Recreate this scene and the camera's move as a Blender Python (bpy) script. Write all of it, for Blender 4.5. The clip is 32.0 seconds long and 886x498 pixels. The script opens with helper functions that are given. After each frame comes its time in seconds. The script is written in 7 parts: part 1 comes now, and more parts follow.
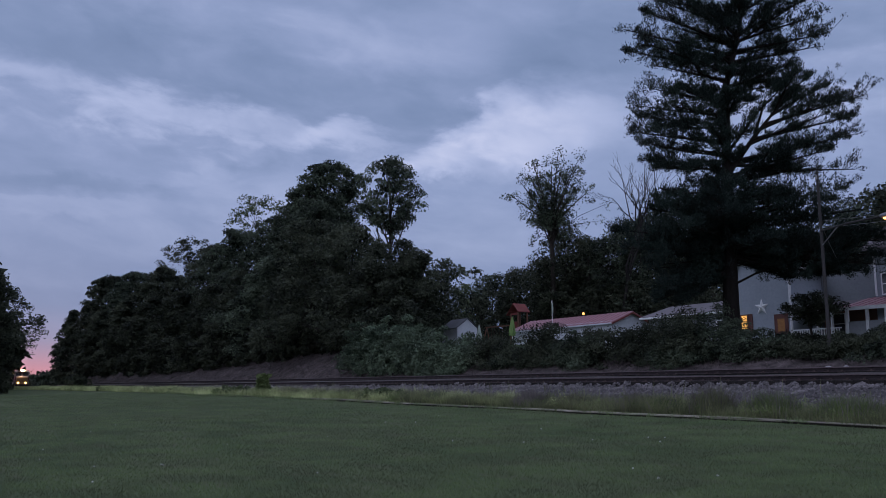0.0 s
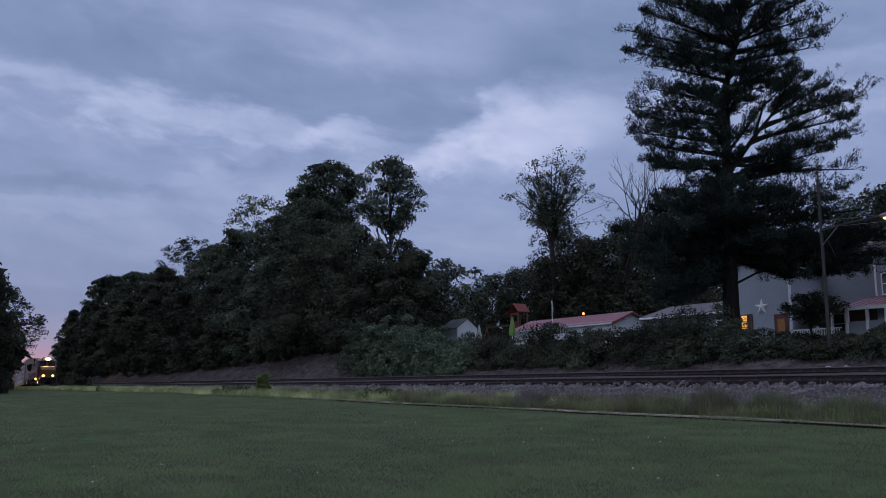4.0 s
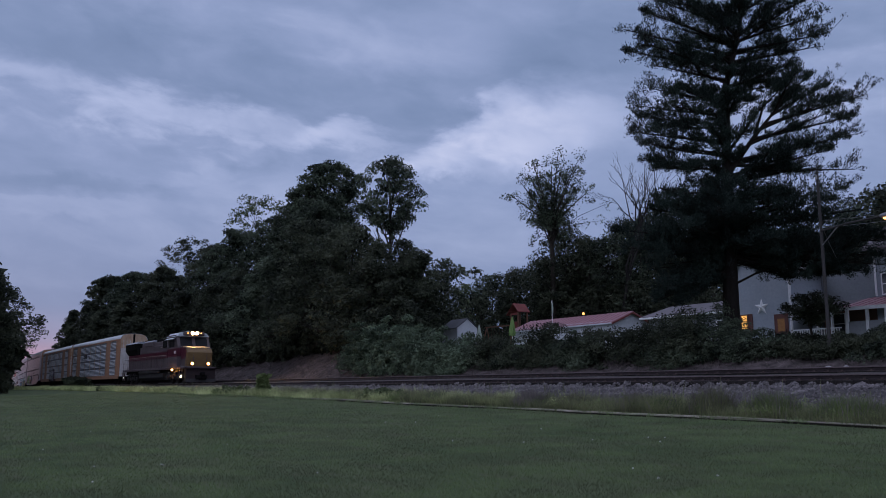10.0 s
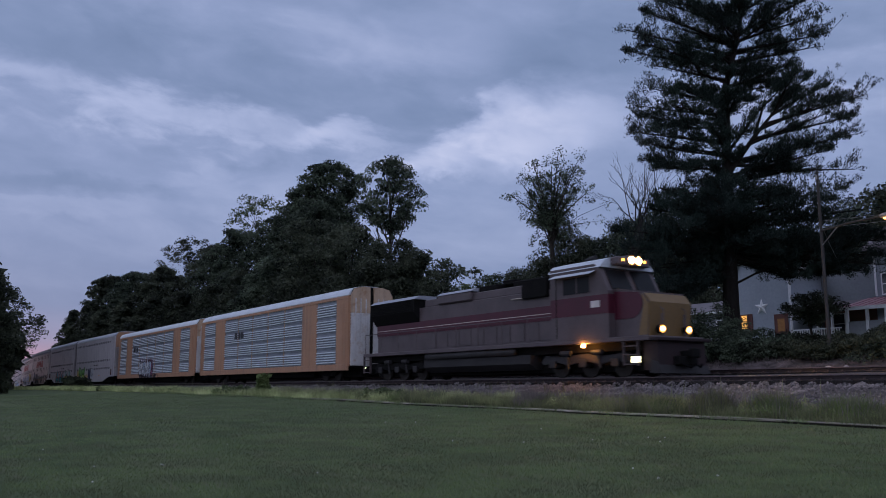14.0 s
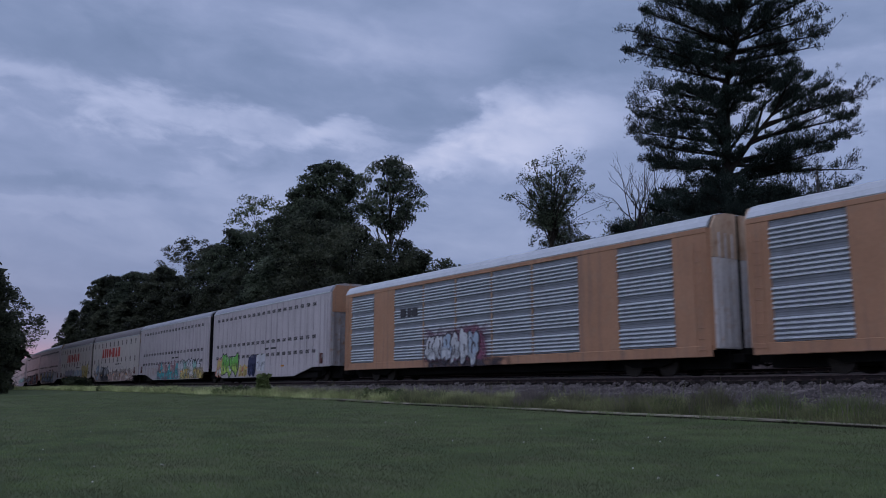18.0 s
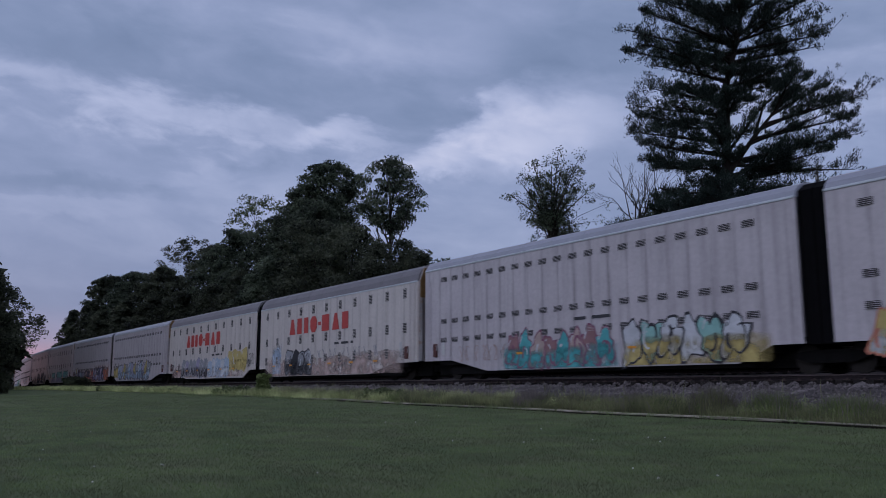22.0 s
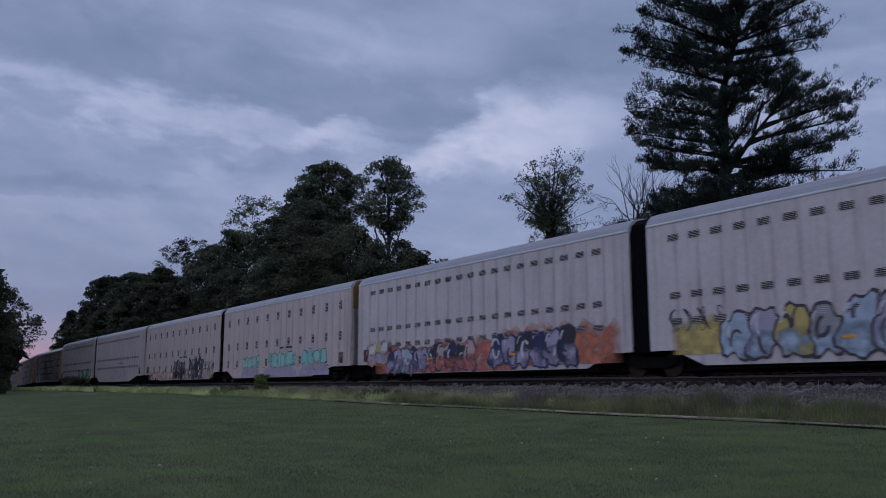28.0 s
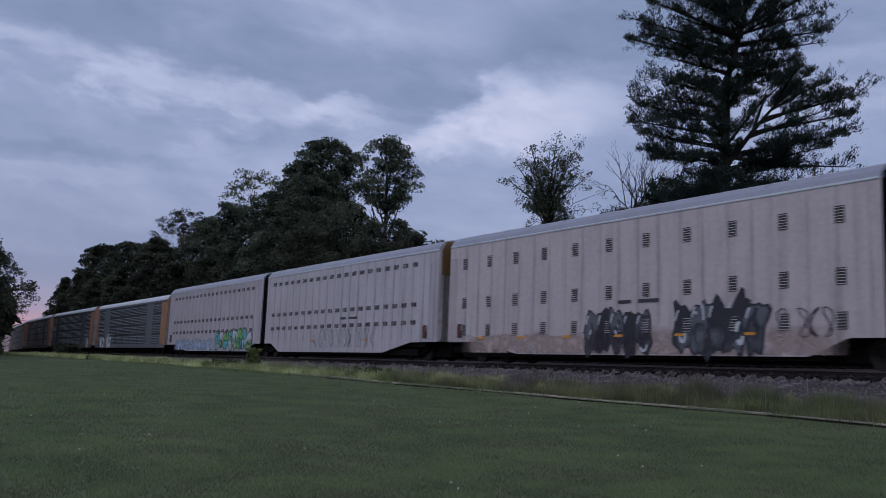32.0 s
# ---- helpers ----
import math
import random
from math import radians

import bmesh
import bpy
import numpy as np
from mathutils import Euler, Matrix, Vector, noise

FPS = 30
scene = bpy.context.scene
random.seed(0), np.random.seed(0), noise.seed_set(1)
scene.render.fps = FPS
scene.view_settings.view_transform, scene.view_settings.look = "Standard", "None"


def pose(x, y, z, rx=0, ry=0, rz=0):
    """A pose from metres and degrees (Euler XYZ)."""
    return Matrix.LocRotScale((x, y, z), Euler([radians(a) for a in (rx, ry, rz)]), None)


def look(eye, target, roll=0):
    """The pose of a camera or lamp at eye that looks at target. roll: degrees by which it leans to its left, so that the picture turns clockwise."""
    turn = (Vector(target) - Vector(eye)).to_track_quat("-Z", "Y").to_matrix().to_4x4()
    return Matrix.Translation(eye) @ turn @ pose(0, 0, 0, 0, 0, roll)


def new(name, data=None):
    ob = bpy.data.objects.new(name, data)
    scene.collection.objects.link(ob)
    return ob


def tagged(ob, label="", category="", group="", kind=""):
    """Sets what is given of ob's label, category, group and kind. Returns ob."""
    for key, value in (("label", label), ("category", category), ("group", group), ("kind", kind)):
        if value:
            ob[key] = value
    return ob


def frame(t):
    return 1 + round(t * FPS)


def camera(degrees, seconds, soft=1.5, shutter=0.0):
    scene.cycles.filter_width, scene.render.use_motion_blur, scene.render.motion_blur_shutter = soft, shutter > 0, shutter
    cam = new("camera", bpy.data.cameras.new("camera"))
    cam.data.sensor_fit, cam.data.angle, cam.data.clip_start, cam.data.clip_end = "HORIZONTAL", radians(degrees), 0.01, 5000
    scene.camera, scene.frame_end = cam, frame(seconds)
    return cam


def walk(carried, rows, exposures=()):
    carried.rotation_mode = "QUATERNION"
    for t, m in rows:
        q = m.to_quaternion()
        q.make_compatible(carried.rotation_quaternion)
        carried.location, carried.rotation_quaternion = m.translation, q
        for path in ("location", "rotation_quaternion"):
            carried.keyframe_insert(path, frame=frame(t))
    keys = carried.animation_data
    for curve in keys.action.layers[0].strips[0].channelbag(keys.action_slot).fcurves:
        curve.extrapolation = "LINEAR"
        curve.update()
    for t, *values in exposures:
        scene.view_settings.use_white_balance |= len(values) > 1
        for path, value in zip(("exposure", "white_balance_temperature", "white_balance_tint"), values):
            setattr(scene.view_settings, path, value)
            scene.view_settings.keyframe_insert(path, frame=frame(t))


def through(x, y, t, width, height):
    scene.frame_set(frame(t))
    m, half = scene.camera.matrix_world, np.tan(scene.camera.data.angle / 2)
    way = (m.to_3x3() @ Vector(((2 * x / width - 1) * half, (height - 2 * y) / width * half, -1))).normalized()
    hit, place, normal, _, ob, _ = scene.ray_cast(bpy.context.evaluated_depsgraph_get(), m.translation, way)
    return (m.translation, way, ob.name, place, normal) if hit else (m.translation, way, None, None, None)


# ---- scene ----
cam = camera(55.0, 32.0, soft=0.8, shutter=0.3)
EYE = Vector((0.0, 0.0, 1.55))


def aim(pitch, turn, roll):
    """Camera pose from degrees: tilt up, turn off the track's far direction, lean."""
    p, h = radians(pitch), radians(turn)
    way = Vector((-math.cos(h) * math.cos(p), math.sin(h) * math.cos(p), math.sin(p)))
    return look(EYE, EYE + way, roll)


walk(cam, [
    (0.0, aim(9.293, 34.035, 0)), (27.0, aim(9.293, 34.035, 0)), (27.6, aim(9.295, 34.04, 0)),
    (28.0, aim(9.336, 34.155, 0.01)), (28.5, aim(9.227, 34.271, 0.128)), (29.0, aim(9.023, 34.236, 0.855)),
    (29.5, aim(8.85, 34.165, 1.293)), (30.0, aim(8.638, 34.178, 1.556)), (30.5, aim(8.521, 34.22, 1.72)),
    (31.0, aim(8.317, 34.296, 1.882)), (31.5, aim(8.138, 34.412, 2.014)), (32.0, aim(8.07, 34.435, 2.158)),
], exposures=[(0.0, 0.02, 6500, 10), (12.0, 0.02, 6500, 10), (19.0, -0.02, 6570, 10), (25.0, 0.0, 6780, 10), (28.0, -0.10, 6680, 10), (28.6, -0.04, 6720, 10), (30.0, 0.14, 6850, 10), (32.0, 0.09, 6850, 10)])


# ---- world: dusk under broken cloud, the last glow low beyond the far end of the track ----
BACK_GAIN = (2.15, 1.72, 1.3)


def build_world():
    world = bpy.data.worlds.new("dusk_sky")
    world.use_nodes = True
    nt = world.node_tree
    n, l = nt.nodes, nt.links
    n.clear()
    out = n.new("ShaderNodeOutputWorld")
    bg = n.new("ShaderNodeBackground")
    l.new(bg.outputs[0], out.inputs[0])
    tc = n.new("ShaderNodeTexCoord")
    sep = n.new("ShaderNodeSeparateXYZ")
    l.new(tc.outputs["Generated"], sep.inputs[0])

    def m(op, a, b=0.0, c=0.0, clamp=False):
        k = n.new("ShaderNodeMath")
        k.operation, k.use_clamp = op, clamp
        for i, v in enumerate((a, b, c)):
            if isinstance(v, (int, float)):
                k.inputs[i].default_value = v
            else:
                l.new(v, k.inputs[i])
        return k.outputs[0]

    def ramp(v, stops):
        k = n.new("ShaderNodeValToRGB")
        e = k.color_ramp.elements
        while len(e) < len(stops):
            e.new(0.5)
        for i, (p, c) in enumerate(stops):
            e[i].position, e[i].color = p, (*c, 1)
        l.new(v, k.inputs[0])
        return k.outputs[0]

    def mix(fac, a, b, kind="MIX"):
        k = n.new("ShaderNodeMix")
        k.data_type, k.blend_type = "RGBA", kind
        if isinstance(fac, float):
            k.inputs[0].default_value = fac
        else:
            l.new(fac, k.inputs[0])
        for i, v in ((6, a), (7, b)):
            if isinstance(v, tuple):
                k.inputs[i].default_value = (*v, 1)
            else:
                l.new(v, k.inputs[i])
        return k.outputs[2]

    # the cloud in bearing (degrees off the line's far direction) and height above the horizon
    bearing = m("MULTIPLY", m("ARCTAN2", sep.outputs[1], m("MULTIPLY", sep.outputs[0], -1.0)), 180 / math.pi)
    height = m("MULTIPLY", m("ARCSINE", sep.outputs[2]), 180 / math.pi)
    slant = m("ADD", height, m("MULTIPLY", bearing, 0.09))

    def cloud(wide, tall, detail, rough, seed):
        """Drawn-out cloud texture, about 0 in the mean."""
        com = n.new("ShaderNodeCombineXYZ")
        l.new(m("DIVIDE", bearing, wide), com.inputs[0]), l.new(m("DIVIDE", slant, tall), com.inputs[1])
        com.inputs[2].default_value = seed
        k = n.new("ShaderNodeTexNoise")
        k.inputs["Scale"].default_value, k.inputs["Detail"].default_value = 1.0, detail
        k.inputs["Roughness"].default_value, k.inputs["Distortion"].default_value = rough, 0.35
        l.new(com.outputs[0], k.inputs["Vector"])
        return m("SUBTRACT", k.outputs[0], 0.5)

    broad = cloud(17.0, 5.0, 3, 0.5, 3.1)
    mid = cloud(6.0, 2.6, 5, 0.5, 7.7)
    other = cloud(5.0, 2.4, 5, 0.55, 12.4)
    fine = cloud(2.6, 1.25, 5, 0.55, 1.3)
    wa = m("ADD", bearing, m("ADD", m("MULTIPLY", mid, 9.0), m("MULTIPLY", fine, 3.0)))
    we = m("ADD", height, m("ADD", m("MULTIPLY", other, 3.4), m("MULTIPLY", fine, 1.3)))

    def blob(turn, pitch, wide, tall):
        """A soft thinning of the cloud about one direction: 1 inside, 0 outside."""
        q = m("ADD", m("POWER", m("ABSOLUTE", m("DIVIDE", m("SUBTRACT", wa, turn), wide)), 2.0), m("POWER", m("ABSOLUTE", m("DIVIDE", m("SUBTRACT", we, pitch), tall)), 2.0))
        k = n.new("ShaderNodeMapRange")
        k.interpolation_type = "SMOOTHSTEP"
        k.inputs[1].default_value, k.inputs[2].default_value, k.inputs[3].default_value, k.inputs[4].default_value = 0.0, 1.6, 1.0, 0.0
        l.new(q, k.inputs[0])
        return k.outputs[0]

    thin = 0.0
    for a in ((14.5, 17.7, 4.5, 1.5, 0.20), (22.3, 17.2, 5.5, 1.2, 0.18), (27.0, 16.8, 3.6, 1.0, 0.20), (33.8, 15.1, 3.0, 1.1, 0.22),
              (40.8, 17.2, 5.5, 2.1, 0.30), (37.5, 15.4, 5.0, 1.5, 0.14), (6.5, 18.6, 3.5, 0.9, 0.10), (9.0, 12.4, 6.0, 0.8, -0.12),
              (8.5, 11.2, 7.0, 0.9, 0.09), (19.5, 12.6, 5.5, 1.6, 0.12), (16.5, 14.6, 3.5, 0.8, -0.08), (31.0, 23.0, 9.0, 2.4, 0.12), (10.0, 22.0, 7.0, 2.0, -0.08)):
        thin = m("ADD", thin, m("MULTIPLY", blob(*a[:4]), a[4]))
    # the upper deck: smooth and darker, its ragged lower edge slanting down across the view and up again beyond
    edge = m("MAXIMUM", m("SUBTRACT", 20.4, m("MULTIPLY", wa, 0.118)), m("MINIMUM", m("ADD", m("MULTIPLY", wa, 0.75), -9.2), 20.2))
    above = m("SUBTRACT", we, edge)
    step = n.new("ShaderNodeMapRange")
    step.interpolation_type = "SMOOTHSTEP"
    step.inputs[1].default_value, step.inputs[2].default_value = -0.5, 0.9
    l.new(above, step.inputs[0])
    deck = m("MULTIPLY", step.outputs[0], m("SUBTRACT", m("MULTIPLY", m("SUBTRACT", m("MINIMUM", above, 6.0), 1.5), 0.022), 0.19))
    rim = m("SUBTRACT", 1.0, m("DIVIDE", m("ABSOLUTE", m("ADD", above, 1.9)), 3.2), clamp=True)
    tex = m("ADD", m("MULTIPLY", broad, 0.30), m("MULTIPLY", mid, 0.48))
    tex = m("ADD", tex, m("MULTIPLY", fine, m("ADD", 0.10, m("MULTIPLY", rim, 0.42))))
    cover = m("ADD", m("ADD", m("ADD", tex, 0.50), thin), m("ADD", deck, m("MULTIPLY", rim, 0.06)))
    col = ramp(cover, [(0.0, (0.140, 0.203, 0.355)), (0.3, (0.206, 0.276, 0.462)), (0.5, (0.272, 0.342, 0.555)), (0.75, (0.398, 0.465, 0.700)), (1.0, (0.54, 0.59, 0.815))])
    # low sky: even blue-grey haze, then rose towards the set sun
    low = m("SUBTRACT", 1.0, m("DIVIDE", m("ABSOLUTE", sep.outputs[2]), 0.23), clamp=True)
    col = mix(m("MULTIPLY", low, 0.75), col, (0.17, 0.22, 0.37))
    west = m("ADD", m("MULTIPLY", sep.outputs[0], -9.0), -7.9, clamp=True)
    glow = m("POWER", m("SUBTRACT", 1.0, m("DIVIDE", m("ABSOLUTE", sep.outputs[2]), 0.09), clamp=True), 1.2)
    col = mix(m("MULTIPLY", m("MULTIPLY", glow, west), 0.7), col, (0.50, 0.34, 0.44))
    core = m("POWER", m("SUBTRACT", 1.0, m("DIVIDE", m("ABSOLUTE", sep.outputs[2]), 0.055), clamp=True), 1.5)
    col = mix(m("MULTIPLY", m("MULTIPLY", core, west), 0.8), col, (0.80, 0.24, 0.25))
    # what the sky itself still gives behind the cloud
    sky = n.new("ShaderNodeTexSky")
    sky.sky_type, sky.sun_disc = "NISHITA", False
    sky.sun_elevation, sky.sun_rotation = radians(1.0), radians(-84)
    soft = n.new("ShaderNodeMix")
    soft.data_type, soft.blend_type = "RGBA", "ADD"
    soft.inputs[0].default_value = 0.002
    # the cloud is brighter overhead and on the side away from the view, where it lets more of the dusk through
    back = n.new("ShaderNodeVectorMath")
    back.operation = "DOT_PRODUCT"
    back.inputs[1].default_value = (0.28, -0.58, 0.76)
    l.new(tc.outputs["Generated"], back.inputs[0])
    behind = m("ADD", back.outputs["Value"], 0.02, clamp=True)
    gain = n.new("ShaderNodeCombineXYZ")
    for i, g in enumerate(BACK_GAIN):
        l.new(m("ADD", 1.0, m("MULTIPLY", behind, g)), gain.inputs[i])
    gk = n.new("ShaderNodeVectorMath")
    gk.operation = "MULTIPLY"
    l.new(col, gk.inputs[0]), l.new(gain.outputs[0], gk.inputs[1])
    col = gk.outputs[0]
    l.new(col, soft.inputs[6]), l.new(sky.outputs[0], soft.inputs[7])
    l.new(soft.outputs[2], bg.inputs[0])
    bg.inputs[1].default_value = 1.0
    scene.world = world


build_world()
sun = new("sun", bpy.data.lights.new("sun", "SUN"))
sun.data.energy, sun.data.angle, sun.data.color = 0.05, radians(25), (1.0, 0.72, 0.62)
sun.matrix_world = look((-200, 20, 30), (0, 0, 0))


# ---- materials ----
def material(name, base, second=None, rough=0.8, metal=0.0, scale=1.0, fine=18.0, contrast=0.5, bump=0.15, stretch=(1, 1, 1),
             third=None, streak=0.0, emit=None, power=0.0, per_piece=0.0, spec=0.3, through=0.0, seam=0.0):
    """A two-scale procedural surface in the thing's own space."""
    mt = bpy.data.materials.new(name)
    mt.use_nodes = True
    nt = mt.node_tree
    n, l = nt.nodes, nt.links
    bs = n["Principled BSDF"]
    bs.inputs["Roughness"].default_value, bs.inputs["Metallic"].default_value = rough, metal
    bs.inputs["Specular IOR Level"].default_value = spec
    second = second or tuple(c * 0.6 for c in base)
    tc = n.new("ShaderNodeTexCoord")
    mp = n.new("ShaderNodeMapping")
    mp.inputs["Scale"].default_value = stretch
    l.new(tc.outputs["Object"], mp.inputs[0])

    def noise_at(sc, detail=5.0, vec=None):
        k = n.new("ShaderNodeTexNoise")
        k.inputs["Scale"].default_value, k.inputs["Detail"].default_value = sc, detail
        k.inputs["Roughness"].default_value = 0.6
        l.new(vec or mp.outputs[0], k.inputs["Vector"])
        return k.outputs[0]

    def squeeze(v, lo, hi):
        k = n.new("ShaderNodeMapRange")
        k.inputs[1].default_value, k.inputs[2].default_value = lo, hi
        l.new(v, k.inputs[0])
        return k.outputs[0]

    def mixed(fac, a, b, kind="MIX"):
        k = n.new("ShaderNodeMix")
        k.data_type, k.blend_type = "RGBA", kind
        if isinstance(fac, float):
            k.inputs[0].default_value = fac
        else:
            l.new(fac, k.inputs[0])
        for i, v in ((6, a), (7, b)):
            if isinstance(v, tuple):
                k.inputs[i].default_value = (*v, 1)
            else:
                l.new(v, k.inputs[i])
        return k.outputs[2]

    large = noise_at(scale)
    small = noise_at(fine, 3.0)
    col = mixed(squeeze(large, 0.5 - contrast * 0.5, 0.5 + contrast * 0.5), second, base)
    if third:
        col = mixed(squeeze(noise_at(scale * 3.1), 0.52, 0.72), col, third)
    if streak:
        sm = n.new("ShaderNodeMapping")
        sm.inputs["Scale"].default_value = (3.2, 3.2, 0.18)
        l.new(tc.outputs["Object"], sm.inputs[0])
        run = noise_at(1.0, 6.0, sm.outputs[0])
        k = n.new("ShaderNodeMath")
        k.operation = "MULTIPLY"
        k.inputs[1].default_value = streak
        l.new(squeeze(run, 0.48, 0.78), k.inputs[0])
        col = mixed(k.outputs[0], col, (0.10, 0.082, 0.084))
    if seam:
        # grime that has run down beside the evenly spaced side posts
        sx = n.new("ShaderNodeSeparateXYZ")
        l.new(tc.outputs["Object"], sx.inputs[0])

        def calc(op, a, b):
            k = n.new("ShaderNodeMath")
            k.operation = op
            for i, v in enumerate((a, b)):
                if isinstance(v, (int, float)):
                    k.inputs[i].default_value = v
                else:
                    l.new(v, k.inputs[i])
            return k.outputs[0]
        off = calc("PINGPONG", calc("ADD", sx.outputs[0], 10.25 + 0.976 * 4), 0.488)
        near = squeeze(calc("ADD", off, calc("MULTIPLY", large, 0.06)), 0.17, 0.02)
        lm = n.new("ShaderNodeMapping")
        lm.inputs["Scale"].default_value = (1.1, 1.1, 0.30)
        l.new(tc.outputs["Object"], lm.inputs[0])
        col = mixed(calc("MULTIPLY", calc("MULTIPLY", near, squeeze(noise_at(1.0, 4.0, lm.outputs[0]), 0.36, 0.66)), seam), col, (0.085, 0.075, 0.082))
    col = mixed(0.35, col, mixed(small, (0.35, 0.35, 0.35), (1.35, 1.35, 1.35)), "MULTIPLY")
    if per_piece:
        oi = n.new("ShaderNodeObjectInfo")
        k = n.new("ShaderNodeMapRange")
        k.inputs[3].default_value, k.inputs[4].default_value = 1 - per_piece, 1 + per_piece
        l.new(oi.outputs["Random"], k.inputs[0])
        col = mixed(1.0, col, k.outputs[0], "MULTIPLY")
    l.new(col, bs.inputs["Base Color"])
    if bump:
        b = n.new("ShaderNodeBump")
        b.inputs["Strength"].default_value, b.inputs["Distance"].default_value = bump, 0.02
        l.new(small, b.inputs["Height"])
        l.new(b.outputs[0], bs.inputs["Normal"])
    if through:
        bs.inputs["Subsurface Weight"].default_value = 0.0
        tr = n.new("ShaderNodeBsdfTranslucent")
        l.new(col, tr.inputs[0])
        ms = n.new("ShaderNodeMixShader")
        ms.inputs[0].default_value = through
        l.new(bs.outputs[0], ms.inputs[1]), l.new(tr.outputs[0], ms.inputs[2])
        l.new(ms.outputs[0], n["Material Output"].inputs[0])
    if emit:
        bs.inputs["Emission Color"].default_value, bs.inputs["Emission Strength"].default_value = (*emit, 1), power
    return mt


def leafy(name, dark, light, through=0.25, each=0.5, patch=0.45):
    """Leaves: each one a shade of its own, between two greens."""
    mt = bpy.data.materials.new(name)
    mt.use_nodes = True
    n, l = mt.node_tree.nodes, mt.node_tree.links
    bs = n["Principled BSDF"]
    bs.inputs["Roughness"].default_value, bs.inputs["Specular IOR Level"].default_value = 0.6, 0.12
    geo = n.new("ShaderNodeNewGeometry")
    oi = n.new("ShaderNodeObjectInfo")
    tc = n.new("ShaderNodeTexCoord")
    tn = n.new("ShaderNodeTexNoise")
    tn.inputs["Scale"].default_value = patch
    l.new(tc.outputs["Object"], tn.inputs["Vector"])
    ad = n.new("ShaderNodeMath")
    ad.operation = "MULTIPLY_ADD"
    ad.inputs[1].default_value, ad.inputs[2].default_value = each, -each * 0.2
    l.new(geo.outputs["Random Per Island"], ad.inputs[0])
    a2 = n.new("ShaderNodeMath")
    a2.operation = "MULTIPLY_ADD"
    a2.inputs[1].default_value = 1.1 - each * 0.8
    sq = n.new("ShaderNodeMapRange")
    sq.inputs[1].default_value, sq.inputs[2].default_value = 0.38, 0.64
    l.new(tn.outputs[0], sq.inputs[0])
    l.new(sq.outputs[0], a2.inputs[0]), l.new(ad.outputs[0], a2.inputs[2])
    rp = n.new("ShaderNodeMix")
    rp.data_type = "RGBA"
    rp.inputs[6].default_value, rp.inputs[7].default_value = (*dark, 1), (*light, 1)
    l.new(a2.outputs[0], rp.inputs[0])
    hv = n.new("ShaderNodeHueSaturation")
    mr = n.new("ShaderNodeMapRange")
    mr.inputs[3].default_value, mr.inputs[4].default_value = 0.75, 1.2
    l.new(oi.outputs["Random"], mr.inputs[0])
    l.new(mr.outputs[0], hv.inputs["Value"]), l.new(rp.outputs[2], hv.inputs["Color"])
    l.new(hv.outputs[0], bs.inputs["Base Color"])
    tr = n.new("ShaderNodeBsdfTranslucent")
    l.new(hv.outputs[0], tr.inputs[0])
    ms = n.new("ShaderNodeMixShader")
    ms.inputs[0].default_value = through
    l.new(bs.outputs[0], ms.inputs[1]), l.new(tr.outputs[0], ms.inputs[2])
    l.new(ms.outputs[0], n["Material Output"].inputs[0])
    return mt


